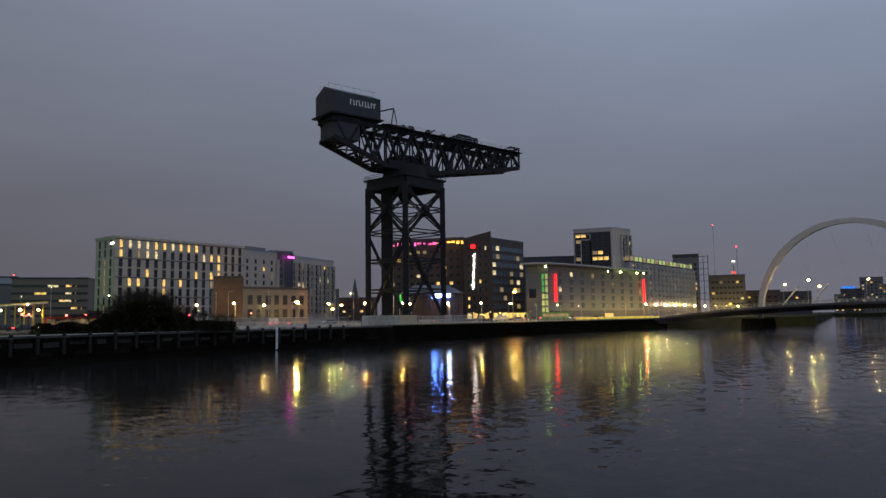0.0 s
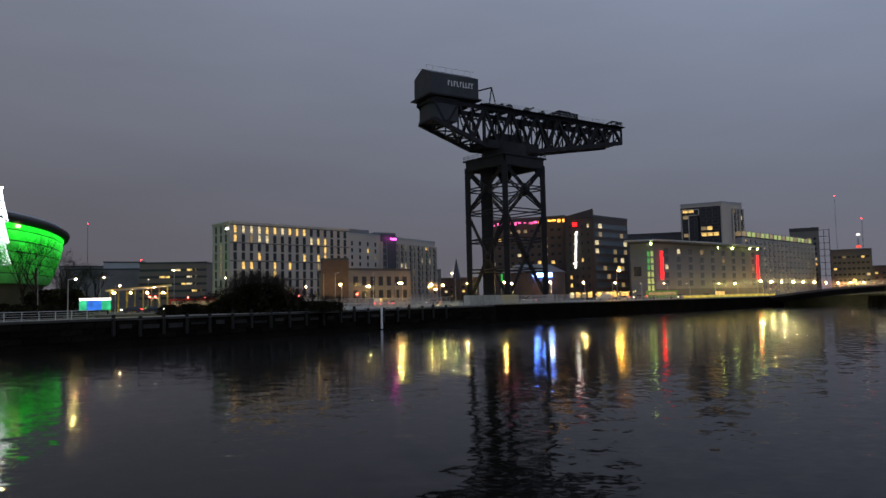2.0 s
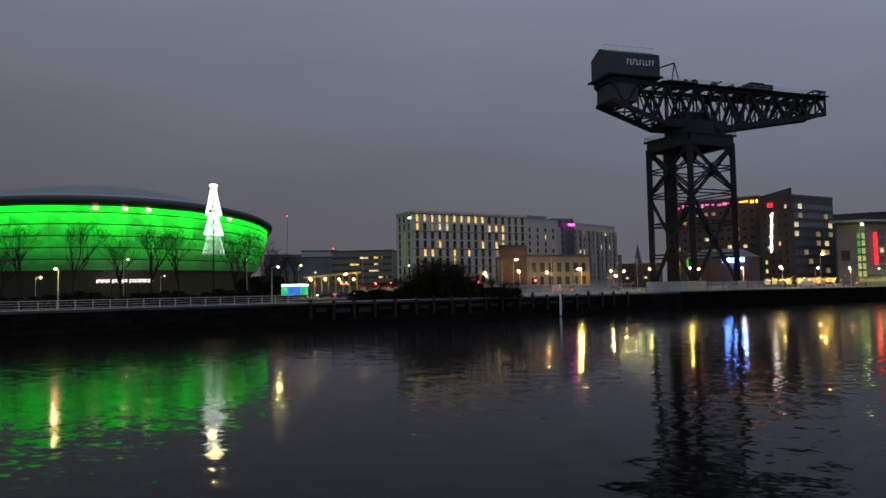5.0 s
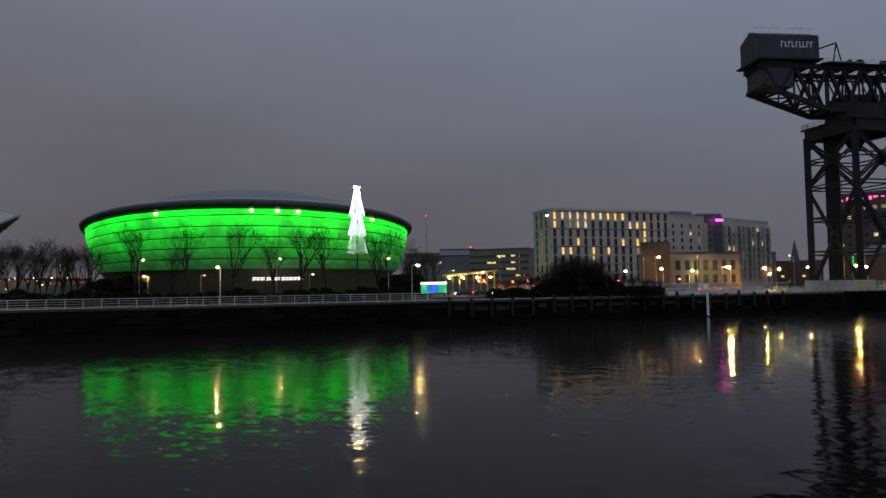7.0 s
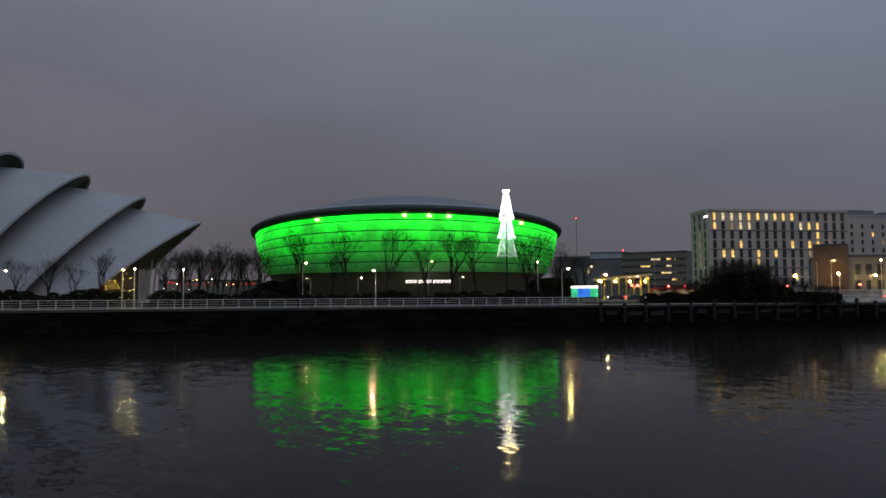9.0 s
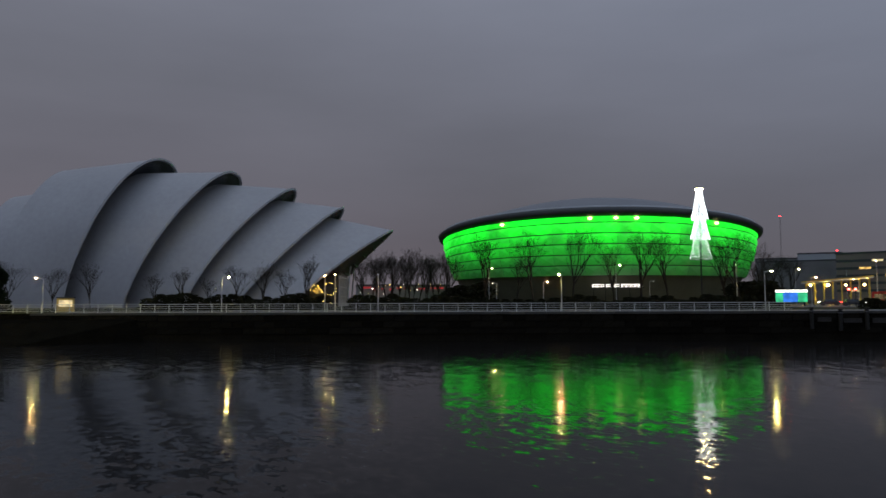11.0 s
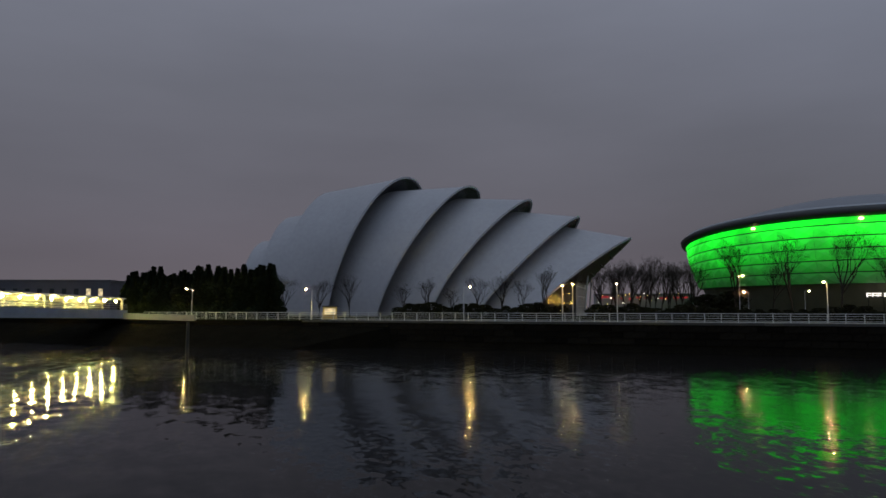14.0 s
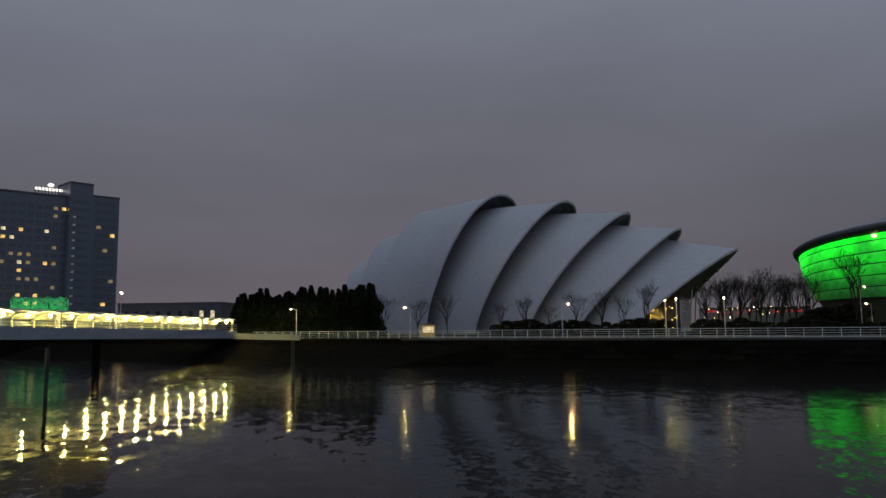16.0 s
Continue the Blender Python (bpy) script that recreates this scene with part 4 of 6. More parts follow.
    for a, b in zip(rings, rings[1:]):
        for i in range(96):
            bm.faces.new((a[i], a[(i + 1) % 96], b[(i + 1) % 96], b[i]))
    part("roof", bm, M_DOME, th, "grey standing seam dome", smooth=True)
    for az in (54.9, 48.1, 46.15, 44.6, 38.9):
        a = face - (math.asin(314 * math.sin(radians(47.85 - az)) / 64.0) - radians(47.85 - az)) * -1
        bm = bmesh.new()
        ball(bm, Vector((math.cos(a) * 64.9, math.sin(a) * 64.9, tilt(a) - 2.3)), 0.75, 10, 6, 0.6)
        part("flood_light", bm, M_FLOODY, th, "yellow-white flood light under the rim")
    # dark plinth, with the lamps' olive light put into its base colour
    bm = bmesh.new()
    bmesh.ops.create_cone(bm, cap_ends=False, segments=72, radius1=55, radius2=58.6, depth=9.7, matrix=Matrix.Translation((0, 0, 4.85)))
    part("plinth", bm, M_PLINTH, th, "dim concrete and glass concourse wall")
    return th


build_arena()


M_RIMB = mat("pale_rim_metal", (0.36, 0.36, 0.37), 0.7, metal=0.0, vary=0.1)


# ---- the ribbed auditorium ----
def build_auditorium():
    A0 = Vector((-201.9, 35.6, 0))
    es = Vector((0.4695, 0.8829, 0))
    nw = Vector((0.8829, -0.4695, 0))
    th = thing("auditorium", "grey metal auditorium of overlapping arched shells", "auditorium", loc=(A0.x, A0.y, QUAY))
    rz = Matrix((es, nw, Vector((0, 0, 1)))).transposed().to_4x4()

    def loc(s, w, z):
        p = es * s + nw * w
        return Vector((p.x, p.y, z))

    # each shell, the back edge and then the front rim: foot and apex along the axis, height, half width,
    # and three powers for the fullness of the arch, its shoulders and the sweep of its lean
    shells = [
        ((-51.5, -50.2, 22.4, 14.8, 0.84, 0.91, 1.17), (-40.0, -39.0, 22.9, 17.0, 0.85, 0.92, 1.17)),
        ((-43.0, -41.9, 29.5, 19.0, 0.95, 1.03, 1.17), (-31.0, -28.5, 31.0, 21.5, 0.9, 1.0, 1.17)),
        ((-36.5, -28.7, 36.5, 23.9, 0.91, 1.02, 1.13), (-18.0, -3.5, 39.25, 26.5, 0.60, 0.94, 1.33)),
        ((-22.0, -10.0, 35.6, 22.0, 0.80, 0.90, 1.30), (-4.2, 15.0, 35.8, 26.1, 0.91, 0.81, 1.32)),
        ((-8.0, 8.0, 33.0, 21.0, 0.90, 0.95, 1.30), (9.2, 30.8, 31.6, 24.4, 0.98, 1.01, 1.31)),
        ((4.0, 24.0, 28.9, 20.0, 1.0, 1.0, 1.20), (20.4, 43.9, 26.5, 23.2, 1.13, 1.06, 1.09)),
        ((17.0, 38.0, 24.4, 19.0, 1.1, 1.15, 1.15), (33.8, 57.3, 20.5, 22.6, 1.12, 1.33, 1.16)),
    ]
    NA, NV = 48, 8

    def rim(foot, apex, H, W, full, shoulder, sweep):
        pts = []
        for i in range(NA + 1):
            a = math.pi * i / NA
            zn = math.sin(a) ** full if 0 < i < NA else 0.0
            c = math.cos(a)
            pts.append(loc(foot + (apex - foot) * zn ** sweep, math.copysign(abs(c) ** shoulder, c) * W, zn * H))
        return pts

    for b0, f0 in shells:
        bm = bmesh.new()
        rows_ = []
        for j in range(NV + 1):
            v = j / NV
            par = [b0[k] + (f0[k] - b0[k]) * v for k in range(7)]
            rows_.append([bm.verts.new(p) for p in rim(*par)])
        for a, b in zip(rows_, rows_[1:]):
            for i in range(NA):
                bm.faces.new((a[i], a[i + 1], b[i + 1], b[i]))
        bmesh.ops.recalc_face_normals(bm, faces=bm.faces)
        ob = part("shell", bm, M_TITAN, th, smooth=True)
        sol = ob.modifiers.new("thickness", "SOLIDIFY")
        sol.thickness, sol.offset = 0.35, -1
        crisp = ob.modifiers.new("crisp_rim", "EDGE_SPLIT")
        crisp.split_angle = radians(40)
        # pale edge beam along the front rim
        bm = bmesh.new()
        edge = rim(*f0)
        for p, q in zip(edge, edge[1:]):
            beam(bm, p, q, 0.28, 0.5)
        part("rim_beam", bm, M_RIMB, th, "pale metal rim")
        # dark band set back under the front rim: glazing above, painted shade lower down
        bm = bmesh.new()
        o = rim(f0[0] - 0.4, f0[1] - 0.4, f0[2] - 0.45, f0[3] - 0.45, *f0[4:])
        q = rim(f0[0] - 4.0, f0[1] - 7.0, f0[2] - 5.5, f0[3] - 5.0, *f0[4:])
        if f0 is shells[-1][1]:
            # the last shell oversails the entrance: its soffit slopes from the rim down to the glass
            q = [loc(min(p.dot(es) - 0.5, 44.6), p.dot(nw) * 0.9, min(p.z, 8.6)) for p in o]
        vo, vq = [bm.verts.new(p) for p in o], [bm.verts.new(p) for p in q]
        for i in range(NA):
            bm.faces.new((vo[i], vo[i + 1], vq[i + 1], vq[i]))
        if f0 is shells[-1][1]:
            part("soffit", bm, M_BROWN, th, "dark brown slatted soffit under the pointed front")
        else:
            part("glazing", bm, M_GLASSD, th)
    return th


build_auditorium()


# ---- arched road bridge ----
def build_arch_bridge():
    th = thing("arch_bridge", "white steel arch bridge carrying a road deck over the river", "bridge")
    M_ARCH = mat("pale_bridge_paint", (0.55, 0.52, 0.46), 0.5, vary=0.1, scale=0.1)
    a = Vector((86, 284, 0))
    dirn = Vector((0.80, -0.60, 0)).normalized()
    side = Vector((-dirn.y, dirn.x, 0))

    def deck(s, w, z):
        p = a + dirn * s + side * w
        return Vector((p.x, p.y, z))

    def level(s):
        return 4.6 + 4.9 * math.sin(min(max(s, 0), 150) / 150 * math.pi) ** 0.8

    bm = bmesh.new()
    prev = None
    for i in range(31):
        s = -6 + i * 5.4
        z = level(s)
        ring = [bm.verts.new(deck(s, w, zz)) for w, zz in ((-11, z), (11, z), (11, z - 0.7), (6, z - 2.2), (-6, z - 2.2), (-11, z - 0.7))]
        if prev:
            for k in range(6):
                bm.faces.new((prev[k], prev[(k + 1) % 6], ring[(k + 1) % 6], ring[k]))
        prev = ring
    bmesh.ops.recalc_face_normals(bm, faces=bm.faces)
    part("deck", bm, M_SLATE, th)
    for w in (-10.6, 10.6):
        for i in range(60):
            s = -4 + i * 2.6
            beam_part("parapet_post", deck(s, w, level(s)), deck(s, w, level(s) + 1.2), 0.14, M_GALV, th)
        for i in range(15):
            s = -4 + i * 10.4
            for z in (0.6, 1.2):
                beam_part("parapet_rail", deck(s, w, level(s) + z), deck(s + 10.4, w, level(s + 10.4) + z), 0.1, M_GALV, th)
    # the arch springs from one side of the deck and lands on the other
    p0, p1 = deck(36, 3, 3.5), deck(96, -3, 3.5)
    bm = bmesh.new()
    prev = None
    for i in range(49):
        u = i / 48
        c = p0.lerp(p1, u)
        c.z = 3.5 + 34.0 * math.sqrt(max(0.0, 1 - abs(2 * u - 1) ** 2.0))
        t = (p1 - p0).normalized()
        nrm = Vector((-t.y, t.x, 0))
        slope = math.cos(u * math.pi)
        up = Vector((-t.x * slope * 0.9, -t.y * slope * 0.9, 1)).normalized()
        wd = 1.0 + 0.5 * abs(slope)
        ring = [bm.verts.new(c + nrm * x * 1.0 + up * y * wd * 0.8) for x, y in ((-1, -1), (1, -1), (0.7, 1), (-0.7, 1))]
        if prev:
            for k in range(4):
                bm.faces.new((prev[k], prev[(k + 1) % 4], ring[(k + 1) % 4], ring[k]))
        prev = ring
    bmesh.ops.recalc_face_normals(bm, faces=bm.faces)
    part("arch", bm, M_ARCH, th, "tapering pale steel arch")
    for i in range(9):
        u = 0.14 + 0.09 * i
        top = p0.lerp(p1, u)
        top.z = 3.5 + 34.0 * math.sqrt(max(0.0, 1 - abs(2 * u - 1) ** 2.0)) - 0.8
        s = 36 + 60 * u
        beam_part("hanger", top, deck(s - 6 + 12 * (i % 2), 10.3 * (1 if i % 2 else -1), level(s)), 0.03, M_GALV, th, sides=6)
    for s, w in ((42, 10.4), (52, 10.4)):
        beam_part("leaning_mast", deck(s, w, level(s)), deck(s + 6, w + 1, level(s) + 7.5), 0.5, M_ARCH, th, sides=8)
    for s in (36, 101):
        bm = bmesh.new()
        c = deck(s, 0, 0)
        bmesh.ops.create_cone(bm, cap_ends=True, segments=20, radius1=6.5, radius2=5.5, depth=6, matrix=Matrix.Translation((c.x, c.y, 1.4)))
        part("pier", bm, M_STONE, th)


build_arch_bridge()


# ---- covered footbridge ----
def build_footbridge():
    th = thing("footbridge", "covered footbridge with a lit curved canopy over the river", "footbridge")
    a, b = at(103, 139), Vector((-22, -63.5, 0))
    e = (b - a).normalized()
    s_ = Vector((-e.y, e.x, 0))
    L = (b - a).length
    if s_.dot(-a) < 0:
        s_ = -s_
    M_DECK = mat("blue_grey_bridge_paint", (0.17, 0.205, 0.26), 0.5, vary=0.2)
    M_CANOPY = mat("pale_canopy", (0.24, 0.235, 0.2), 0.55, vary=0.15)
    M_BL = lit("canopy_light", (1.0, 0.84, 0.26), 1250, 0)

    def pt(s, w, z):
        p = a + e * s + s_ * w
        return Vector((p.x, p.y, z))

    def level(s):
        return 6.2 + 0.75 * min(s, 60) / 55

    for i in range(int(L / 12) + 1):
        s0, s1 = i * 12, min(i * 12 + 12, L)
        bm = bmesh.new()
        beam(bm, pt(s0, 0, level(s0) - 0.7), pt(s1, 0, level(s1) - 0.7), 4.4, 1.38)
        part("deck", bm, M_DECK, th)
    n = int(L / 3.6)
    for i in range(n + 1):
        s = 1.0 + i * 3.6
        z = level(s)
        bm = bmesh.new()
        # curved rib: post, then an arc over the walk
        pts = [pt(s, -1.9, z), pt(s, -1.9, z + 1.0), pt(s, -1.6, z + 1.6), pt(s, -0.7, z + 1.95), pt(s, 0.6, z + 2.0), pt(s + 0.0, 1.9, z + 1.75)]
        for p, q in zip(pts, pts[1:]):
            beam(bm, p, q, 0.22)
        part("rib", bm, M_CANOPY, th)
        if i % 3 == 0:
            beam_part("post", pt(s, 1.7, z), pt(s, 1.7, z + 1.75), 0.35, M_CANOPY, th)
        bm = bmesh.new()
        ball(bm, pt(s + 0.6, 0.9, z + 1.5), 0.15, 8, 6)
        part("canopy_lamp", bm, M_BL, th, "bright pale yellow lamp")
    bm = bmesh.new()
    prof = ((-1.9, 1.05), (-1.6, 1.65), (-0.7, 2.0), (0.6, 2.05), (1.9, 1.8))
    prev = None
    for i in range(int(L / 0.9) + 1):
        s = i * 0.9
        k = 0.2 * abs(math.sin((s - 1.0) / 3.6 * math.pi))
        ring = [bm.verts.new(pt(s, w, level(s) + z + k * (w + 1.9) / 3.8)) for w, z in prof]
        if prev:
            for j in range(4):
                bm.faces.new((prev[j], prev[j + 1], ring[j + 1], ring[j]))
        prev = ring
    ob = part("canopy", bm, M_CANOPY, th)
    ob.modifiers.new("thickness", "SOLIDIFY").thickness = 0.08
    for w in (2.1, -2.1):
        for z in (0.35, 0.7, 1.05):
            beam_part("handrail", pt(0, w, level(0) + z), pt(60, w, level(60) + z), 0.06, M_GALV, th)
            beam_part("handrail", pt(60, w, level(60) + z), pt(L, w, level(L) + z), 0.06, M_GALV, th)
    bm = bmesh.new()
    c = pt(35, 0, 0)
    bmesh.ops.create_cone(bm, cap_ends=True, segments=16, radius1=0.55, radius2=0.5, depth=8.8, matrix=Matrix.Translation((c.x, c.y, 1.3)))
    part("pier", bm, M_STONE, th)


build_footbridge()


# ---- street and quay furniture ----
def lamp_post(head_z, warm=True, arm=0.7):
    th = thing("street_lamp", "slim grey street lamp with a lit head", "street lamp", group="street lamps")
    h = head_z
    bm = bmesh.new()
    beam(bm, (0, 0, 0), (0, 0, h), 0.17, sides=8, taper=0.6)
    part("pole", bm, M_GALV, th)
    beam_part("arm", (0, 0, h - 0.1), (arm, 0, h + 0.1), 0.08, M_GALV, th, sides=6)
    bm = bmesh.new()
    box(bm, arm - 0.1, arm + 0.55, -0.16, 0.16, h + 0.05, h + 0.17)
    part("head", bm, M_GALV, th)
    bm = bmesh.new()
    ball(bm, (arm + 0.22, 0, h - 0.02), 0.2 if warm else 0.085, 8, 6, 0.7)
    part("lens", bm, M_LAMP if warm else M_LAMPW, th, "glowing lamp lens")
    return th


def build_lamps():
    short, tall, prom = lamp_post(6.0), lamp_post(10.0, False), lamp_post(5.0, False)
    tall_w = lamp_post(10.0, False)
    used = set()

    def place(src, az, slope, up):
        d = (up + QUAY - EYE_Z) / slope
        p = at(az, d, QUAY)
        m = pose(p.x, p.y, p.z, 0, 0, az + random.choice((0, 90, 180, 250)))
        if src.name not in used:
            used.add(src.name)
            src.matrix_world = m
        else:
            copy_thing(src, m)

    # by bearing and rise: the road and the square round the crane
    for az, sl in ((18.8, .0208), (16.1, .0227), (14.2, .0201), (11.84, .0235), (11.3, .0232), (9.27, .0205), (8.26, .0190), (6.04, .0209), (5.4, .0192),
                   (3.45, .0211), (2.51, .0193), (-0.5, .0194), (-3.1, .0187), (-5.2, .0174)):
        place(short, az, sl, 6.0)
    for az, sl in ((-7.4, .0152), (-9.3, .0140), (-10.9, .0132), (-12.7, .0126), (-14.25, .0122)):
        place(prom, az, sl, 5.0)
    dim = lamp_post(6.0, False)
    for az, sl in ((43.7, .0233), (51.8, .0231), (55.5, .0221), (32.6, .0254), (29.7, .0225)):
        place(dim, az, sl, 6.0)
    for az, sl in ((24.7, .0337), (17.5, .0364), (16.6, .0386), (13.6, .0384), (7.07, .0351), (-5.56, .0337), (28.6, .044), (30.4, .033), (33.6, .036)):
        place(tall, az, sl, 10.0)
    for az, sl in ((37.5, .0439), (46.2, .0452), (56.1, .0433)):
        place(tall_w, az, sl, 10.0)
    # along the riverside walk, just behind the railing
    for az, sl in ((97.77, .0260), (88.87, .0272), (76.88, .0307), (69.1, .0330), (68.3, .0345), (64.92, .0341), (50.4, .0335), (35.63, .0341)):
        d = 100.6 / math.cos(radians(az - 58))
        ob = copy_thing(prom, pose(*at(az, d, QUAY), 0, 0, az + random.choice((0, 90, 180, 250))))
        ob.scale = (1, 1, (d * sl + EYE_Z - QUAY) / 5.0)


build_lamps()


def build_bridge_lamps():
    """Road lamps on and beyond the arch bridge, and the lamps along the far embankment."""
    bright = lit("road_lamp_light", (1.0, 0.68, 0.2), 2200, 0)
    src = lamp_post(9.0)
    first = True
    for az, d, z in ((-26.97, 285, 8.8), (-25.4, 300, 8.0), (-27.6, 330, 8.0), (-30.6, 300, 9.0)):
        p = at(az, d, z)
        if first:
            src.matrix_world, first = pose(p.x, p.y, p.z, 0, 0, 40), False
        else:
            copy_thing(src, pose(p.x, p.y, p.z, 0, 0, 40 + az))
    low = lamp_post(5.0)
    for lamp in (low, src):
        for o in lamp.children:
            if o.name.startswith("lens"):
                o.data.materials[0] = bright
    first = True
    for i in range(11):
        az = -15.6 - 0.76 * i
        d = 318 + 17 * i + random.uniform(-4, 4)
        p = at(az, d, QUAY)
        if first:
            low.matrix_world, first = pose(p.x, p.y, p.z, 0, 0, 10), False
            low.scale = (1.3, 1.3, 1.2)
        else:
            copy_thing(low, pose(p.x, p.y, p.z, 0, 0, 20 * i))


build_bridge_lamps()


def railing_unit():
    """Eight metres of riverside railing."""
    th = thing("railing", "pale galvanised riverside railing with thin rails", "railing", group="quay railings")
    for i in range(4):
        beam_part("post", (i * 2 + 1, 0, 0), (i * 2 + 1, 0, 1.15), 0.09, M_RAIL, th)
    for z, w in ((0.25, 0.05), (0.55, 0.05), (0.85, 0.05), (1.15, 0.08)):
        beam_part("rail", (0, 0, z), (8, 0, z), w, M_RAIL, th)
    return th


M_RAIL = mat("pale_rail_paint", (0.5, 0.5, 0.48), 0.5, metal=0.2, vary=0.15)


def build_railings():
    rz = math.degrees(math.atan2(U.y, U.x))
    unit = railing_unit()
    unit.matrix_world = pose(*bank(-60, 0.45, QUAY), 0, 0, rz)
    for i in [-4, -3, -2, -1] + list(range(1, 13)):
        copy_thing(unit, pose(*bank(-60 + 8 * i, 0.45, QUAY), 0, 0, rz))
    for i in range(9):
        copy_thing(unit, pose(*bank(88 + 8 * i, 6.0, QUAY + 0.0), 0, 0, rz))
    # along the upper quay to the bridge
    a, b = bank(135, 3), Vector((84, 288, 0))
    e = (b - a).normalized()
    r2 = math.degrees(math.atan2(e.y, e.x))
    for i in range(int((b - a).length / 8)):
        p = a + e * (8 * i)
        copy_thing(unit, pose(p.x, p.y, QUAY, 0, 0, r2))
    # the footbridge end: pale ramp wall
    bm = bmesh.new()
    p, q = at(102.9, 138.0, QUAY), at(97.5, 126.5, QUAY)
    beam(bm, p + Vector((0, 0, 0.5)), q + Vector((0, 0, 0.2)), 0.4, 1.0)
    tagged(part("ramp_wall", bm, M_CONC), "pale low wall beside the footbridge ramp", "wall")


build_railings()


def build_fenders():
    """Timber fender posts and pale patches on the old wharf below the trees."""
    rz = math.degrees(math.atan2(U.y, U.x))
    bm = bmesh.new()
    box(bm, -0.2, 0.2, -0.2, 0.2, 2.3, 5.2)
    bmesh.ops.bevel(bm, geom=bm.edges[:], offset=0.04, segments=1, affect="EDGES")
    th = thing("fender_post", "weathered grey timber fender post on the quay wall", "fender", group="quay fenders")
    part("post", bm, M_TIMBER, th)
    bm = bmesh.new()
    box(bm, -0.26, 0.26, -0.26, 0.26, 4.6, 4.75)
    part("strap", bm, M_FRAME, th)
    th.matrix_world = pose(*bank(46, -0.75, 0), 0, 0, rz)
    for i in range(1, 20):
        copy_thing(th, pose(*bank(46 + 3.7 * i + random.uniform(-0.3, 0.3), -0.75, random.uniform(-0.3, 0.25)), random.uniform(-1.5, 1.5), 0, rz))
    for i in range(16):
        bm = bmesh.new()
        w = random.uniform(0.7, 1.5)
        box(bm, -w, w, -0.05, 0.1, -random.uniform(0.2, 0.45), random.uniform(0.1, 0.35))
        ob = part("concrete_patch", bm, M_PATCH)
        ob.matrix_world = pose(*bank(47.8 + 3.7 * i, -0.52, 3.55 + random.uniform(-0.15, 0.15)), 0, 0, rz)
        tagged(ob, "pale concrete repair patch on the quay wall", "wall patch", group="wall patches")


M_PATCH = mat("stained_concrete_patch", (0.026, 0.024, 0.022), 0.9, vary=0.6, scale=0.8, per_object=0.5, spec=0.1)
M_TIMBER = mat("wet_timber", (0.010, 0.009, 0.0075), 0.9, vary=0.4, scale=2)
build_fenders()


def build_piles():
    for az, d, top in ((114.9, 70, 5.0), (98.0, 80, 5.0)):
        bm = bmesh.new()
        p = at(az, d)
        beam(bm, (0, 0, -3), (0, 0, top), 0.36, sides=10, taper=0.9)
        ob = part("mooring_post", bm, M_STEEL)
        ob.location = p
        tagged(ob, "dark timber mooring pile standing in the river", "pile", group="mooring piles")


build_piles()


# ---- the tree of lights ----
def build_light_tree():
    p = at(39.95, 180, QUAY)
    th = thing("tree_of_lights", "tall mast dressed as a white illuminated tree", "light display", loc=tuple(p))
    G = QUAY
    beam_part("mast", (0, 0, 0), (0, 0, 27.6), 0.35, M_STEEL, th, sides=8)
    MW = lit("white_fairy_lights", (0.90, 0.96, 1.0), 4.5, 0)
    tiers = ((32.2, 25.0, 0.55, 1.9, 420), (25.6, 20.3, 1.0, 2.2, 360), (20.8, 15.7, 1.35, 2.6, 210))
    for n, (z1, z0, r1, r0, count) in enumerate(tiers):
        bm = bmesh.new()
        for i in range(count):
            v = (i + random.random()) / count
            r = r1 + (r0 - r1) * v ** 1.2
            a = i * 2.39996 + random.uniform(-0.2, 0.2)
            c = Vector((math.cos(a) * r, math.sin(a) * r, z1 + (z0 - z1) * v - G))
            k = (0.105, 0.09, 0.06)[n]
            vs = [bm.verts.new(c + Vector(o) * k) for o in ((1, 0, 0), (-0.5, 0.87, 0), (-0.5, -0.87, 0), (0, 0, 1.2), (0, 0, -1.2))]
            for t in ((0, 1, 3), (1, 2, 3), (2, 0, 3), (1, 0, 4), (2, 1, 4), (0, 2, 4)):
                bm.faces.new([vs[j] for j in t])
        tagged(part("light_tier", bm, MW, th, "cone of white fairy lights"), kind="stuff")
        bm = bmesh.new()
        bmesh.ops.create_cone(bm, cap_ends=False, segments=24, radius1=r0 + 0.05, radius2=r0 + 0.05, depth=0.12, matrix=Matrix.Translation((0, 0, z0 - G)))
        part("hoop", bm, M_GALV, th)
    bm = bmesh.new()
    for i in range(7):
        a = math.tau * i / 7
        ball(bm, (math.cos(a) * 0.7, math.sin(a) * 0.7, 32.3 - G), 0.2, 8, 6)
    part("flood_lamps", bm, lit("warm_floodlight", (1.0, 0.72, 0.28), 380, 0), th, "ring of warm floodlights at the top")


build_light_tree()


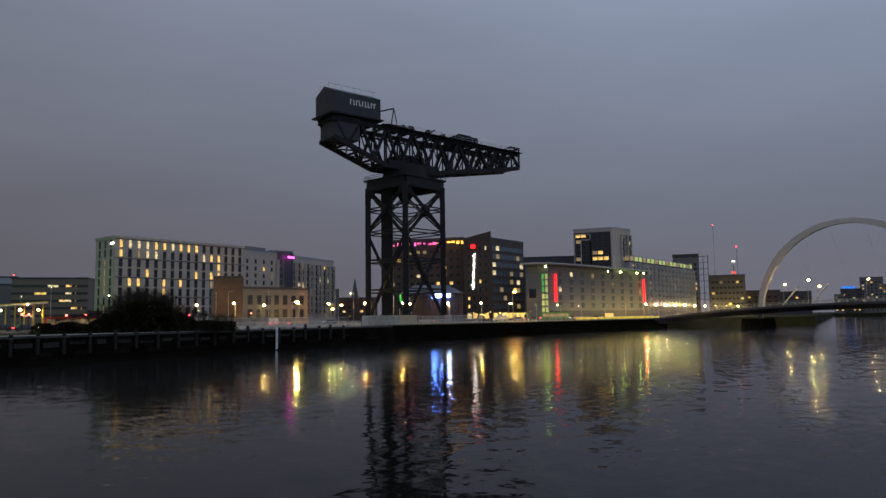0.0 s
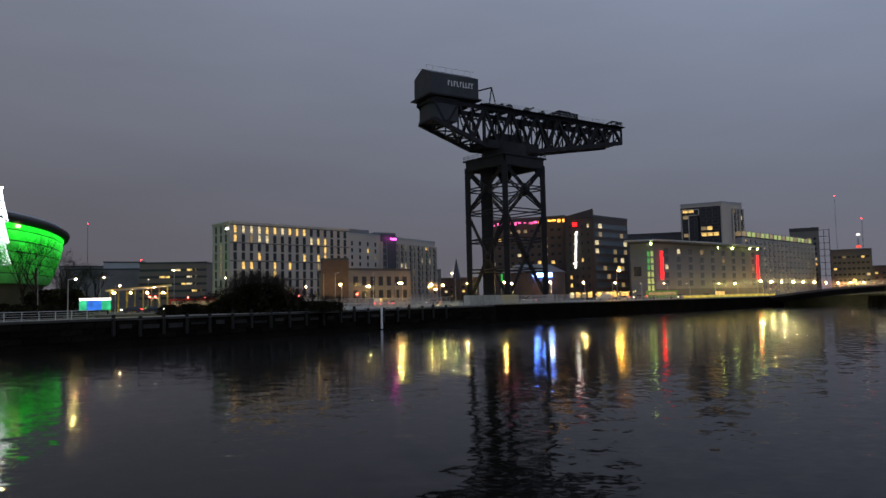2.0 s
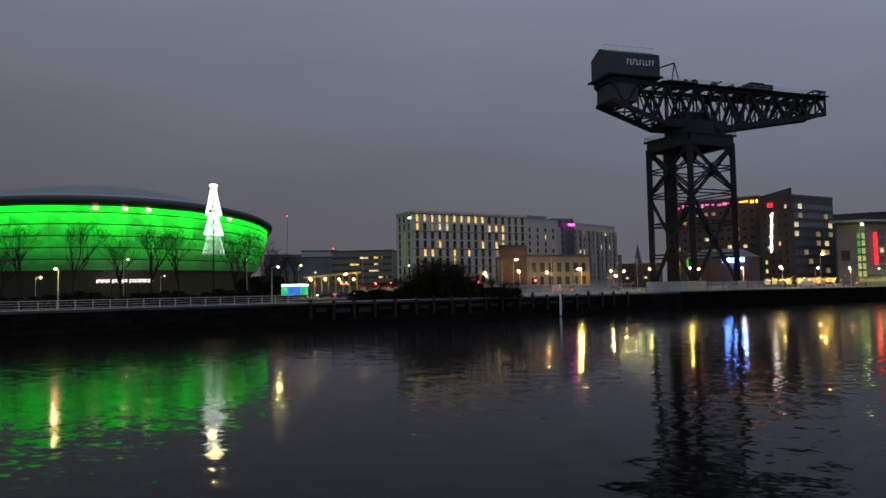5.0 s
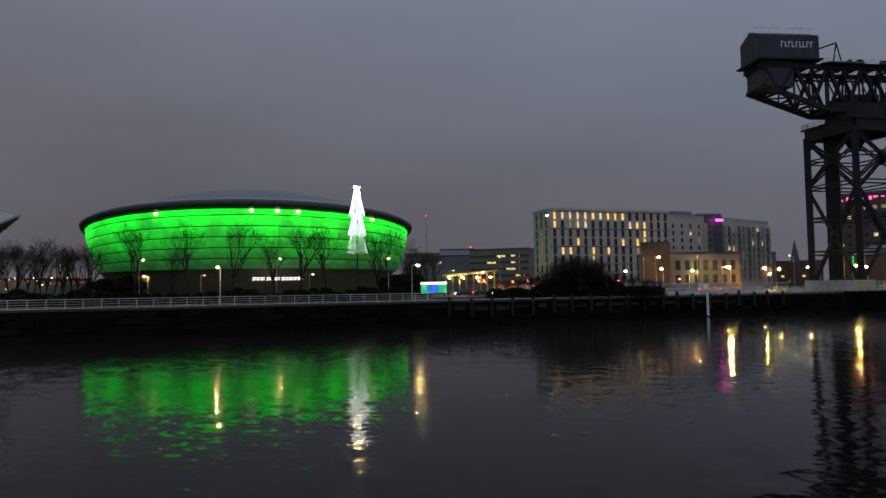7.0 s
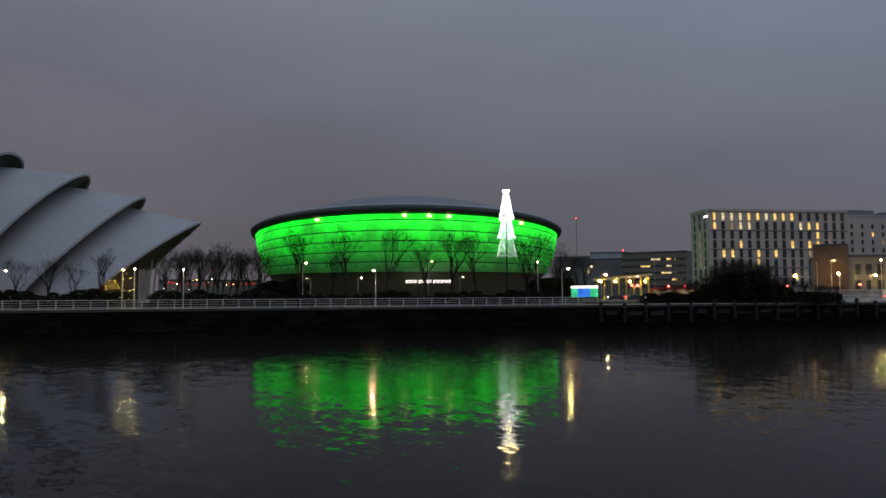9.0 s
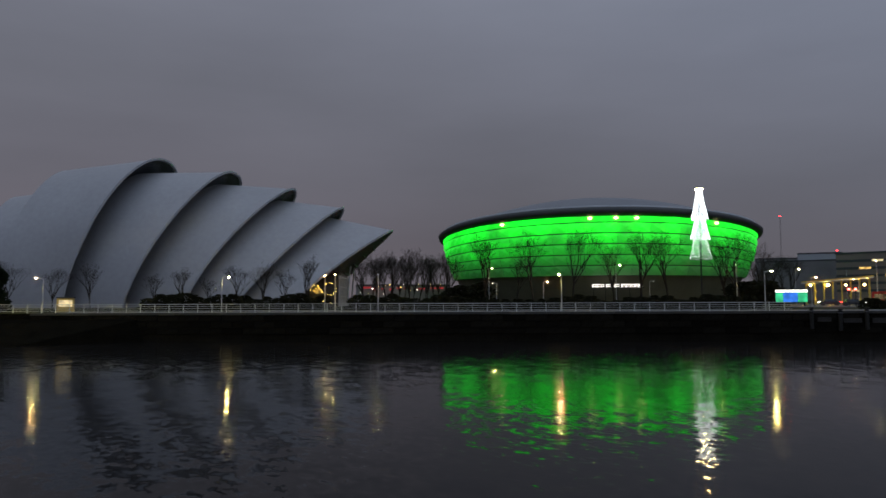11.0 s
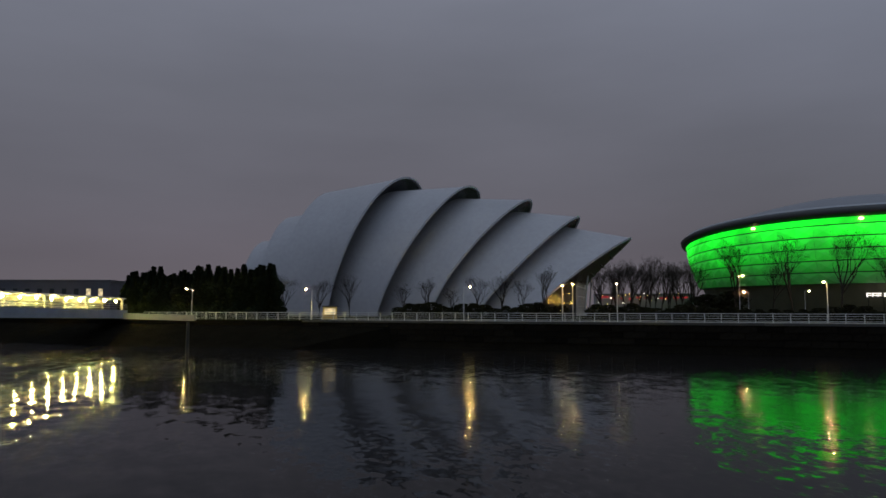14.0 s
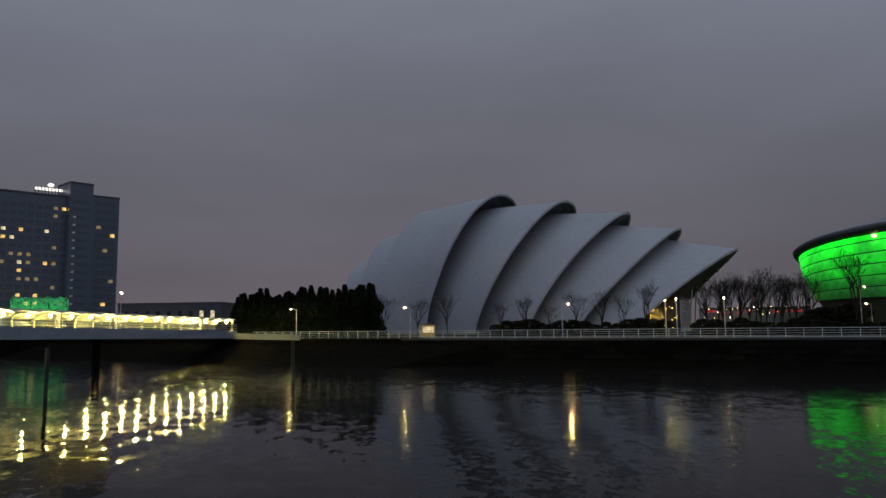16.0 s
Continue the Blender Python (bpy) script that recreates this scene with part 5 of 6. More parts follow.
# ---- trees and shrubs ----
def bare_tree(seed, height):
    rnd = random.Random(seed)
    th = thing("bare_tree", "leafless winter tree with fine dark twigs", "tree", group="bare trees")
    tb, cb = bmesh.new(), bmesh.new()

    def grow(p, d, length, r, depth):
        n = 2 if depth < 3 else 1
        q = p
        for i in range(n):
            d = (d + Vector((rnd.uniform(-0.13, 0.13), rnd.uniform(-0.13, 0.13), 0.05))).normalized()
            q2 = q + d * (length / n)
            beam(tb if depth == 0 else cb, q, q2, r * 2 * (1 - 0.3 * i / n), sides=6 if depth == 0 else (4 if depth < 3 else 3), taper=0.72)
            q = q2
        if depth >= 6:
            return
        for i in range(rnd.choice((2, 3, 3)) if depth else 5):
            a = rnd.uniform(0, math.tau)
            sp = rnd.uniform(0.3, 0.72) if depth else rnd.uniform(0.2, 0.6)
            side = Vector((math.cos(a), math.sin(a), 0))
            nd = (d * math.cos(sp) + side * math.sin(sp) + Vector((0, 0, 0.12))).normalized()
            grow(p.lerp(q, rnd.uniform(0.55, 1.0)), nd, length * rnd.uniform(0.62, 0.82), max(r * 0.55, 0.008), depth + 1)

    grow(Vector((0, 0, 0)), Vector((0, 0, 1)), height * 0.28, height * 0.0105, 0)
    tall = height / max(v.co.z for v in cb.verts)
    for b in (tb, cb):
        bmesh.ops.scale(b, vec=(tall * 0.95, tall * 0.95, tall), verts=b.verts)
    part("trunk", tb, M_BARK, th)
    part("crown", cb, M_BARK, th)
    return th


def leafy(name, label, category, seed, w, h, shape, count, leaf, material, group):
    """A dense evergreen or shrub: a short trunk and a crown of many small sprays."""
    rnd = random.Random(seed)
    th = thing(name, label, category, group=group)
    bm = bmesh.new()
    beam(bm, (0, 0, 0), (0, 0, h * 0.6), 0.3, sides=6, taper=0.4)
    part("trunk", bm, M_BARK, th)
    bm = bmesh.new()
    for i in range(count):
        v = rnd.random() ** 0.85
        rad = w * shape(v) * (0.75 + 0.5 * noise.noise((v * 4 + seed, i * 0.0, seed * 3.1)))
        a = rnd.uniform(0, math.tau)
        rr = rad * math.sqrt(rnd.random()) * (1 + 0.25 * noise.noise((math.cos(a) * 1.5 + seed, math.sin(a) * 1.5, v * 5)))
        c = Vector((math.cos(a) * rr, math.sin(a) * rr, h * v))
        out = Vector((math.cos(a), math.sin(a), rnd.uniform(-0.3, 0.9))).normalized()
        sd = out.cross(Vector((rnd.uniform(-1, 1), rnd.uniform(-1, 1), rnd.uniform(-1, 1)))).normalized()
        k = leaf * rnd.uniform(0.6, 1.4)
        vs = [bm.verts.new(c + o) for o in (sd * -k * 0.45, out * k, sd * k * 0.45, out * -k * 0.3)]
        bm.faces.new(vs)
    part("crown", bm, material, th)
    return th


def scatter(makers, spots):
    used = set()
    for i, (x, y, rz, sc) in enumerate(spots):
        src = makers[i % len(makers)]
        m = pose(x, y, QUAY - 0.1, 0, 0, rz)
        if src.name not in used:
            used.add(src.name)
            src.matrix_world = m
            src.scale = (sc,) * 3
        else:
            ob = copy_thing(src, m)
            ob.scale = (sc,) * 3


def build_planting():
    rnd = random.Random(11)
    trees = [bare_tree(i, 14.0) for i in (3, 5, 8, 13)]
    spots = []
    # before the arena, in front of the auditorium, and the grove between them
    for az, d, k in ((56.4, 205, 1.25), (52.6, 200, 1.2), (49.6, 208, 1.3), (46.4, 205, 1.1), (44.4, 210, 1.3), (42.4, 215, 1.25), (37.3, 215, 1.2), (38.4, 222, 1.15), (53.9, 225, 0.9), (36.0, 240, 1.1),
                     (88.3, 150, 0.72), (85.9, 150, 0.85), (79.7, 148, 0.78), (81.6, 150, 0.65), (75.9, 148, 0.8), (73.9, 150, 0.9), (70.5, 146, 1.0), (72.3, 150, 0.75), (91.0, 146, 0.8), (77.8, 152, 0.6)):
        spots.append((*at(az, d).xy, rnd.uniform(0, 360), k))
    spots = [(x, y, r, k * (1.25 if i < 10 else 0.8)) for i, (x, y, r, k) in enumerate(spots)]
    for i in range(20):
        az = 59.4 + i * 0.36 + rnd.uniform(-0.2, 0.2)
        spots.append((*at(az, rnd.uniform(235, 300)).xy, rnd.uniform(0, 360), rnd.uniform(1.15, 1.6)))
    for i in range(6):
        spots.append((*at(33.9 + i * 0.45, rnd.uniform(300, 340)).xy, rnd.uniform(0, 360), rnd.uniform(1.0, 1.4)))
    for i in range(56):
        az = 28.6 - i * 0.225 + rnd.uniform(-0.15, 0.15)
        k = 0.22 + 0.36 * math.exp(-((az - 22.4) / 2.6) ** 2) + rnd.uniform(-0.03, 0.03)
        spots.append((*at(az, 129 + rnd.uniform(-3, 8)).xy, rnd.uniform(0, 360), k))
    scatter(trees, spots)
    # dark conifer belt by the footbridge
    cone = lambda v: 1.0 if v < 0.35 else max(0.02, 1 - (v - 0.35) / 0.65)
    conifers = [leafy("conifer", "dense dark evergreen conifer in a screening row", "conifer", s, 2.9, 9.3, cone, 4200, 0.36, M_LEAF, "conifer belt") for s in (1, 2, 3)]
    spots = []
    for i in range(44):
        az = 102.2 - i * 0.24
        d = 111.0 / math.cos(radians(az - 58)) + (2.6 if i % 2 else 0) + rnd.uniform(-0.6, 0.6)
        spots.append((*at(az, d).xy, rnd.uniform(0, 360), rnd.uniform(0.84, 1.1)))
    scatter(conifers, spots)
    # shrubs
    dome = lambda v: math.sqrt(max(0.0, 1 - v * v)) + 0.05
    shrubs = [leafy("shrub", "dark unclipped evergreen shrub beside the walk", "shrub", s, 2.6, 2.6, dome, 900, 0.30, M_BUSH, "quay shrubs") for s in (21, 22, 23)]
    spots = []
    for i in range(26):
        az = 60.5 - i * 0.95
        spots.append((*at(az, 112 / math.cos(radians(az - 58)) + rnd.uniform(-2, 8)).xy, rnd.uniform(0, 360), rnd.uniform(0.55, 0.95)))
    for i in range(16):
        az = 82 - i * 0.85
        spots.append((*at(az, 128 + rnd.uniform(-3, 6)).xy, rnd.uniform(0, 360), rnd.uniform(0.7, 1.15)))
    for i in range(9):
        az = 66.5 - i * 0.9
        spots.append((*at(az, 118 + rnd.uniform(-2, 4)).xy, rnd.uniform(0, 360), rnd.uniform(0.7, 1.1)))
    # the tall scrub on the wharf
    for i in range(30):
        az = 29.2 - i * 0.44
        hump = math.exp(-((az - 22.4) / 2.3) ** 2)
        spots.append((*at(az, 128 + rnd.uniform(-2, 7)).xy, rnd.uniform(0, 360), 0.6 + 1.35 * hump + rnd.uniform(-0.12, 0.12)))
    # dense shrubs at both ends of the arena's base
    for az, d in ((59.0, 236), (58.3, 232), (57.5, 236), (56.8, 230), (37.6, 236), (36.9, 232), (36.2, 238), (35.4, 234)):
        spots.append((*at(az, d).xy, rnd.uniform(0, 360), rnd.uniform(2.0, 2.7)))
    scatter(shrubs, spots)


build_planting()


# ---- the sloping bank under the footbridge ----
def build_revetment():
    bm = bmesh.new()
    for s0, s1 in ((-44, -60), (-60, -90), (-90, -150)):
        w0, w1 = (0.5 if s0 == -44 else 16), 16
        a, b = bank(s0, 0.6), bank(s1, 0.6)
        c, d = bank(s1, -w1), bank(s0, -w0)
        vs = [bm.verts.new((p.x, p.y, z)) for p, z in ((a, QUAY - 0.6), (b, QUAY - 0.6), (c, -0.6), (d, -0.6))]
        lo = [bm.verts.new((p.x, p.y, -2)) for p in (a, b, c, d)]
        bm.faces.new(vs)
        for i in range(4):
            bm.faces.new((vs[i], lo[i], lo[(i + 1) % 4], vs[(i + 1) % 4]))
    bmesh.ops.recalc_face_normals(bm, faces=bm.faces)
    tagged(part("river_bank", bm, M_MUD), "sloping muddy stone bank below the footbridge", "river bank", kind="structure")


M_MUD = mat("muddy_rubble", (0.007, 0.0063, 0.0045), 0.9, vary=0.5, scale=0.5, fine=3, bump=0.8, spec=0.0)
build_revetment()


# ---- signs, lights and small buildings of the far bank ----
def glow_box(name, label, category, az0, d0, az1, d1, depth, z0, z1, material, group=""):
    bm = bmesh.new()
    prism(bm, quad(az0, d0, az1, d1, depth), z0, z1)
    return tagged(part(name, bm, material), label, category, group)


def build_arena_sign():
    c = at(46.1, 252, QUAY)
    th = thing("arena_sign", "row of white lit letter blocks on a low frame", "sign", loc=tuple(c), rz=46.1)
    # plain glowing blocks: the name itself is left out
    x = -8.4
    for w in (1.3, 1.3, 1.1, 0, 1.5, 1.2, 1.5, 0, 1.4, 1.2, 1.3, 1.2, 1.5):
        if w:
            bm = bmesh.new()
            box(bm, x, x + w * 0.28, -0.15, 0.15, 5.5, 6.7)
            box(bm, x + w * 0.29, x + w, -0.15, 0.15, 6.4, 6.7)
            box(bm, x + w * 0.29, x + w, -0.15, 0.15, 5.85, 6.15)
            part("letter_block", bm, M_SIGNH, th, "white glowing block")
            x += w + 0.12
        else:
            x += 0.5
    beam_part("sign_rail", (-8.8, 0.3, 5.4), (8.8, 0.3, 5.4), 0.25, M_STEEL, th)
    for k in (-8, -4, 0, 4, 8):
        beam_part("sign_post", (k, 0.3, 0), (k, 0.3, 5.4), 0.2, M_STEEL, th)


M_SIGNH = lit("white_letter_light", (1.0, 0.93, 0.85), 1.5, 0)
build_arena_sign()


def build_screen():
    th = thing("advertising_screen", "small illuminated blue and green street screen", "screen", loc=tuple(at(33.9, 168, QUAY)), rz=33.9)
    for k in (-2.4, 2.4):
        beam_part("leg", (k, 0, 0), (k, 0, 0.9), 0.3, M_STEEL, th)
    bm = bmesh.new()
    box(bm, -3.1, 3.1, 0.02, 0.5, 0.8, 3.5)
    part("casing", bm, M_FRAME, th)
    for x0, x1, m in ((-3.0, -1.6, M_SCR[1]), (-1.6, 1.2, M_SCR[0]), (1.2, 3.0, M_SCR[1])):
        bm = bmesh.new()
        box(bm, x0 + 0.01, x1 - 0.01, -0.05, 0.015, 0.9, 2.9)
        part("screen_panel", bm, m, th)
    bm = bmesh.new()
    box(bm, -3.0, 3.0, -0.08, 0.015, 2.95, 3.4)
    part("header_light", bm, M_SIGNW, th, "white light strip")


M_SCR = [lit("screen_blue", (0.04, 0.22, 0.9), 1.0, 0.4, 0.5), lit("screen_green", (0.05, 0.7, 0.3), 0.9, 0.4, 0.5)]
build_screen()


def build_walkway_canopy():
    """The covered way with yellow lights beside the arena."""
    th = thing("walkway_canopy", "steel walkway canopy washed in yellow light", "canopy", loc=tuple(at(31.0, 205, QUAY)), rz=31)
    my = mat("yellow_painted_steel", (0.6, 0.45, 0.08), 0.5, vary=0.15)
    for i in range(8):
        x = -7 + 2 * i
        beam_part("column", (x, 0, 0), (x, 0, 5.6 + 0.15 * i), 0.28, my, th)
        beam_part("column", (x, 4, 0), (x, 4, 5.6 + 0.15 * i), 0.28, my, th)
        if i % 2 == 0:
            bm = bmesh.new()
            ball(bm, (x + 1, 2, 5.0), 0.22, 8, 5)
            part("canopy_lamp", bm, lit("yellow_canopy_lamp", (1.0, 0.72, 0.15), 420, 0) if i == 0 else bpy.data.materials["yellow_canopy_lamp"], th, "yellow canopy lamp")
    bm = bmesh.new()
    vs = [bm.verts.new(p) for p in ((-8, -1, 5.6), (8, -1, 6.9), (8, 5, 6.9), (-8, 5, 5.6))]
    bm.faces.new(vs)
    ob = part("roof", bm, M_GALV, th)
    ob.modifiers.new("thickness", "SOLIDIFY").thickness = 0.25
    for y in (-0.8, 4.8):
        beam_part("gutter", (-8, y, 5.75), (8, y, 7.05), 0.25, my, th)


build_walkway_canopy()


def build_beak():
    """The glazed entrance under the auditorium's pointed front."""
    A0 = Vector((-201.9, 35.6, 0))
    es, nw = Vector((0.4695, 0.8829, 0)), Vector((0.8829, -0.4695, 0))
    th = thing("glazed_entrance", "glass entrance hall hung with amber lights", "entrance hall", loc=(A0.x, A0.y, QUAY))

    def loc(s, w, z):
        p = es * s + nw * w
        return (p.x, p.y, z)

    for w in range(-12, 13, 4):
        beam_part("mullion", loc(44.2, w, 0), loc(44.2, w, 10.6 - 0.02 * w * w), 0.3, M_GALV, th)
    for z in (2.5, 5, 7.5):
        beam_part("transom", loc(44.2, -12, z), loc(44.2, 12, z), 0.2, M_GALV, th)
    bm = bmesh.new()
    for z0 in (0.1,):
        vs = [bm.verts.new(loc(44.0, w, z)) for w, z in ((-12, z0), (12, z0), (12, 7.6), (0, 10.4), (-12, 7.6))]
        bm.faces.new(vs)
    part("pane", bm, M_GLASSD, th)
    bm = bmesh.new()
    vs = [bm.verts.new(loc(s, 12.2, z)) for s, z in ((36, 0.1), (44, 0.1), (44, 9.4), (36, 5.2))]
    bm.faces.new(vs)
    part("pane", bm, M_GLASSD, th)
    rnd = random.Random(5)
    for i in range(46):
        bm = bmesh.new()
        s = rnd.uniform(36.5, 43.5)
        ball(bm, loc(s, 12.6 + rnd.uniform(0, 0.3), rnd.uniform(0.8, 4.4 + (s - 36) * 0.5)), rnd.uniform(0.03, 0.075), 6, 4)
        part("hanging_light", bm, M_AMBER, th)
    # ribs under the beak
    for k in range(5):
        s = 45 + 2.4 * k
        z = 8.2 + (s - 44.6) * 0.93
        beam_part("soffit_rib", loc(s, -9 + k * 1.6, z), loc(s, 9 - k * 1.6, z), 0.35, M_BROWN, th)
    for w in (-7, 7):
        beam_part("prop", loc(45.5, w, 0), loc(46.5, w * 0.8, 11.2), 0.35, M_GALV, th, sides=8)


M_AMBER = lit("amber_festoon_light", (1.0, 0.62, 0.14), 16, 0)
build_beak()


def build_far_side():
    # red-fronted hall and lamps far behind the trees
    th = block("exhibition_hall", "long low hall with a red lit fascia behind trees", quad(66.5, 330, 59.2, 335, 20), 12.6, M_CONC, "hall")
    red = lit("red_fascia_light", (1.0, 0.06, 0.08), 0.32, 0.9, 0.3)
    rnd = random.Random(23)
    az = 66.2
    while az > 59.8:
        w = rnd.uniform(0.15, 0.7)
        z = 10.6 + rnd.uniform(0, 0.9)
        bm = bmesh.new()
        prism(bm, quad(az, 328.5, az - w, 328.5, 0.5), z, z + rnd.uniform(0.4, 0.9))
        part("lit_fascia", bm, red, th, "red lit fascia panel")
        az -= w + rnd.uniform(0.1, 0.8)
    for i in range(24):
        bm = bmesh.new()
        ball(bm, at(66.3 - 0.29 * i + rnd.uniform(-0.1, 0.1), 327, rnd.uniform(8.5, 13.6)), rnd.uniform(0.08, 0.17), 8, 5)
        part("wall_light", bm, M_AMBER if i % 3 else M_WALLL, th)
    # the kiosk and the low building by the conifers
    th = thing("kiosk", "small yellow-lit kiosk on the riverside walk", "kiosk", loc=tuple(at(87.45, 124, QUAY)), rz=87)
    bm = bmesh.new()
    box(bm, -1.2, 1.2, -1.0, 1.0, 0, 2.1)
    part("cabin", bm, mat("ochre_panel", (0.5, 0.36, 0.12), 0.7, vary=0.2), th)
    bm = bmesh.new()
    box(bm, -1.35, 1.35, -1.15, 1.15, 2.1, 2.25)
    part("roof", bm, M_FRAME, th)
    bm = bmesh.new()
    box(bm, -0.9, 0.9, -1.06, -1.01, 0.8, 1.8)
    part("lit_panel", bm, M_WIN[1], th)
    th = block("pavilion", "long low dark pavilion beside the riverside hotel", quad(110.6, 250, 103.4, 235, 14), 14.2, M_SLATE, "pavilion")
    facade(th, at(110.6, 250), at(103.4, 235), 9.2, 3.6, 1, 9, 1.6, 3.0, 0, 41, warm=(1, 5, 0), pick=lambda r, c, k: c > 6)
    # green-lit planting before the hotel tower
    rnd = random.Random(7)
    bm = bmesh.new()
    for i in range(2600):
        az = rnd.uniform(113.8, 117.3)
        p = at(az, 262 + rnd.uniform(-2, 2), rnd.uniform(12.6, 17.0 + rnd.uniform(-0.8, 0.5)))
        k = rnd.uniform(0.15, 0.35)
        o = Vector((rnd.uniform(-1, 1), rnd.uniform(-1, 1), rnd.uniform(-1, 1))).normalized() * k
        o2 = o.cross(Vector((0.3, 0.5, 0.8)))
        bm.faces.new([bm.verts.new(p + v) for v in (o, o2, -o)])
    th = thing("lit_hedge", "hedge screen strung with green lights", "hedge")
    part("leaves", bm, lit("green_hedge_lights", (0.05, 0.8, 0.18), 0.5, 0.9, 0.6), th)
    for az in (113.9, 115.0, 116.1, 117.2):
        p = at(az, 262, QUAY)
        beam_part("post", p, p + Vector((0, 0, 12)), 0.3, M_STEEL, th)
    # roof sign of the hotel tower, as plain bars
    th = thing("roof_sign", "white glowing roof sign as plain bars", "sign")
    x0, x1 = at(116.2, 298, 57.0), at(114.3, 300, 57.0)
    for i in range(9):
        a, b = x0.lerp(x1, i / 9), x0.lerp(x1, (i + 0.7) / 9)
        bm = bmesh.new()
        beam(bm, a + Vector((0, 0, 1.6)), b + Vector((0, 0, 1.6)), 0.3, 1.0)
        part("letter_block", bm, M_SIGNH, th)
        beam_part("support", a + Vector((0, 0, -0.9)), a + Vector((0, 0, 1.2)), 0.2, M_STEEL, th)
    bm = bmesh.new()
    ball(bm, x0.lerp(x1, 0.5) + Vector((0, 0, 3.3)), 1.1, 12, 8, 0.6)
    part("emblem", bm, M_SIGNH, th, "white glowing round emblem")


M_WALLL = lit("pale_wall_light", (1.0, 0.9, 0.7), 20, 0)
build_far_side()


def build_tower_lamp():
    th = lamp_post(14.0, False)
    th.matrix_world = pose(*at(110.4, 230, QUAY), 0, 0, 20)
    th.scale = (2.0, 2.0, 0.9)


build_tower_lamp()


def build_blue_sign():
    """The blue and white lit sign and dome seen through the crane's legs."""
    th = thing("drum_building", "low round hall with a pale roof and lit blue sign", "hall", loc=tuple(at(0.9, 285, QUAY)))
    bm = bmesh.new()
    bmesh.ops.create_cone(bm, cap_ends=True, segments=40, radius1=12.5, radius2=12.5, depth=11, matrix=Matrix.Translation((0, 0, 5.5)))
    part("wall", bm, M_BROWN, th)
    bm = bmesh.new()
    bmesh.ops.create_cone(bm, cap_ends=True, segments=40, radius1=13.2, radius2=7, depth=3.2, matrix=Matrix.Translation((0, 0, 12.62)))
    part("roof", bm, mat("pale_blue_membrane", (0.08, 0.095, 0.12), 0.5, vary=0.1), th, "pale translucent roof")
    for i in range(5):
        bm = bmesh.new()
        box(bm, 0.3 + i * 1.45, 1.5 + i * 1.45, -12.9, -12.55, 9.2, 10.6)
        part("sign_block", bm, M_BLUES, th, "blue-white glowing block")
    bm = bmesh.new()
    box(bm, -12.2, -11.6, -6.5, -6.0, 8, 10.9)
    part("green_light", bm, M_GREENL, th)


M_BLUES = lit("blue_white_sign", (0.10, 0.24, 1.0), 45, 0)
build_blue_sign()


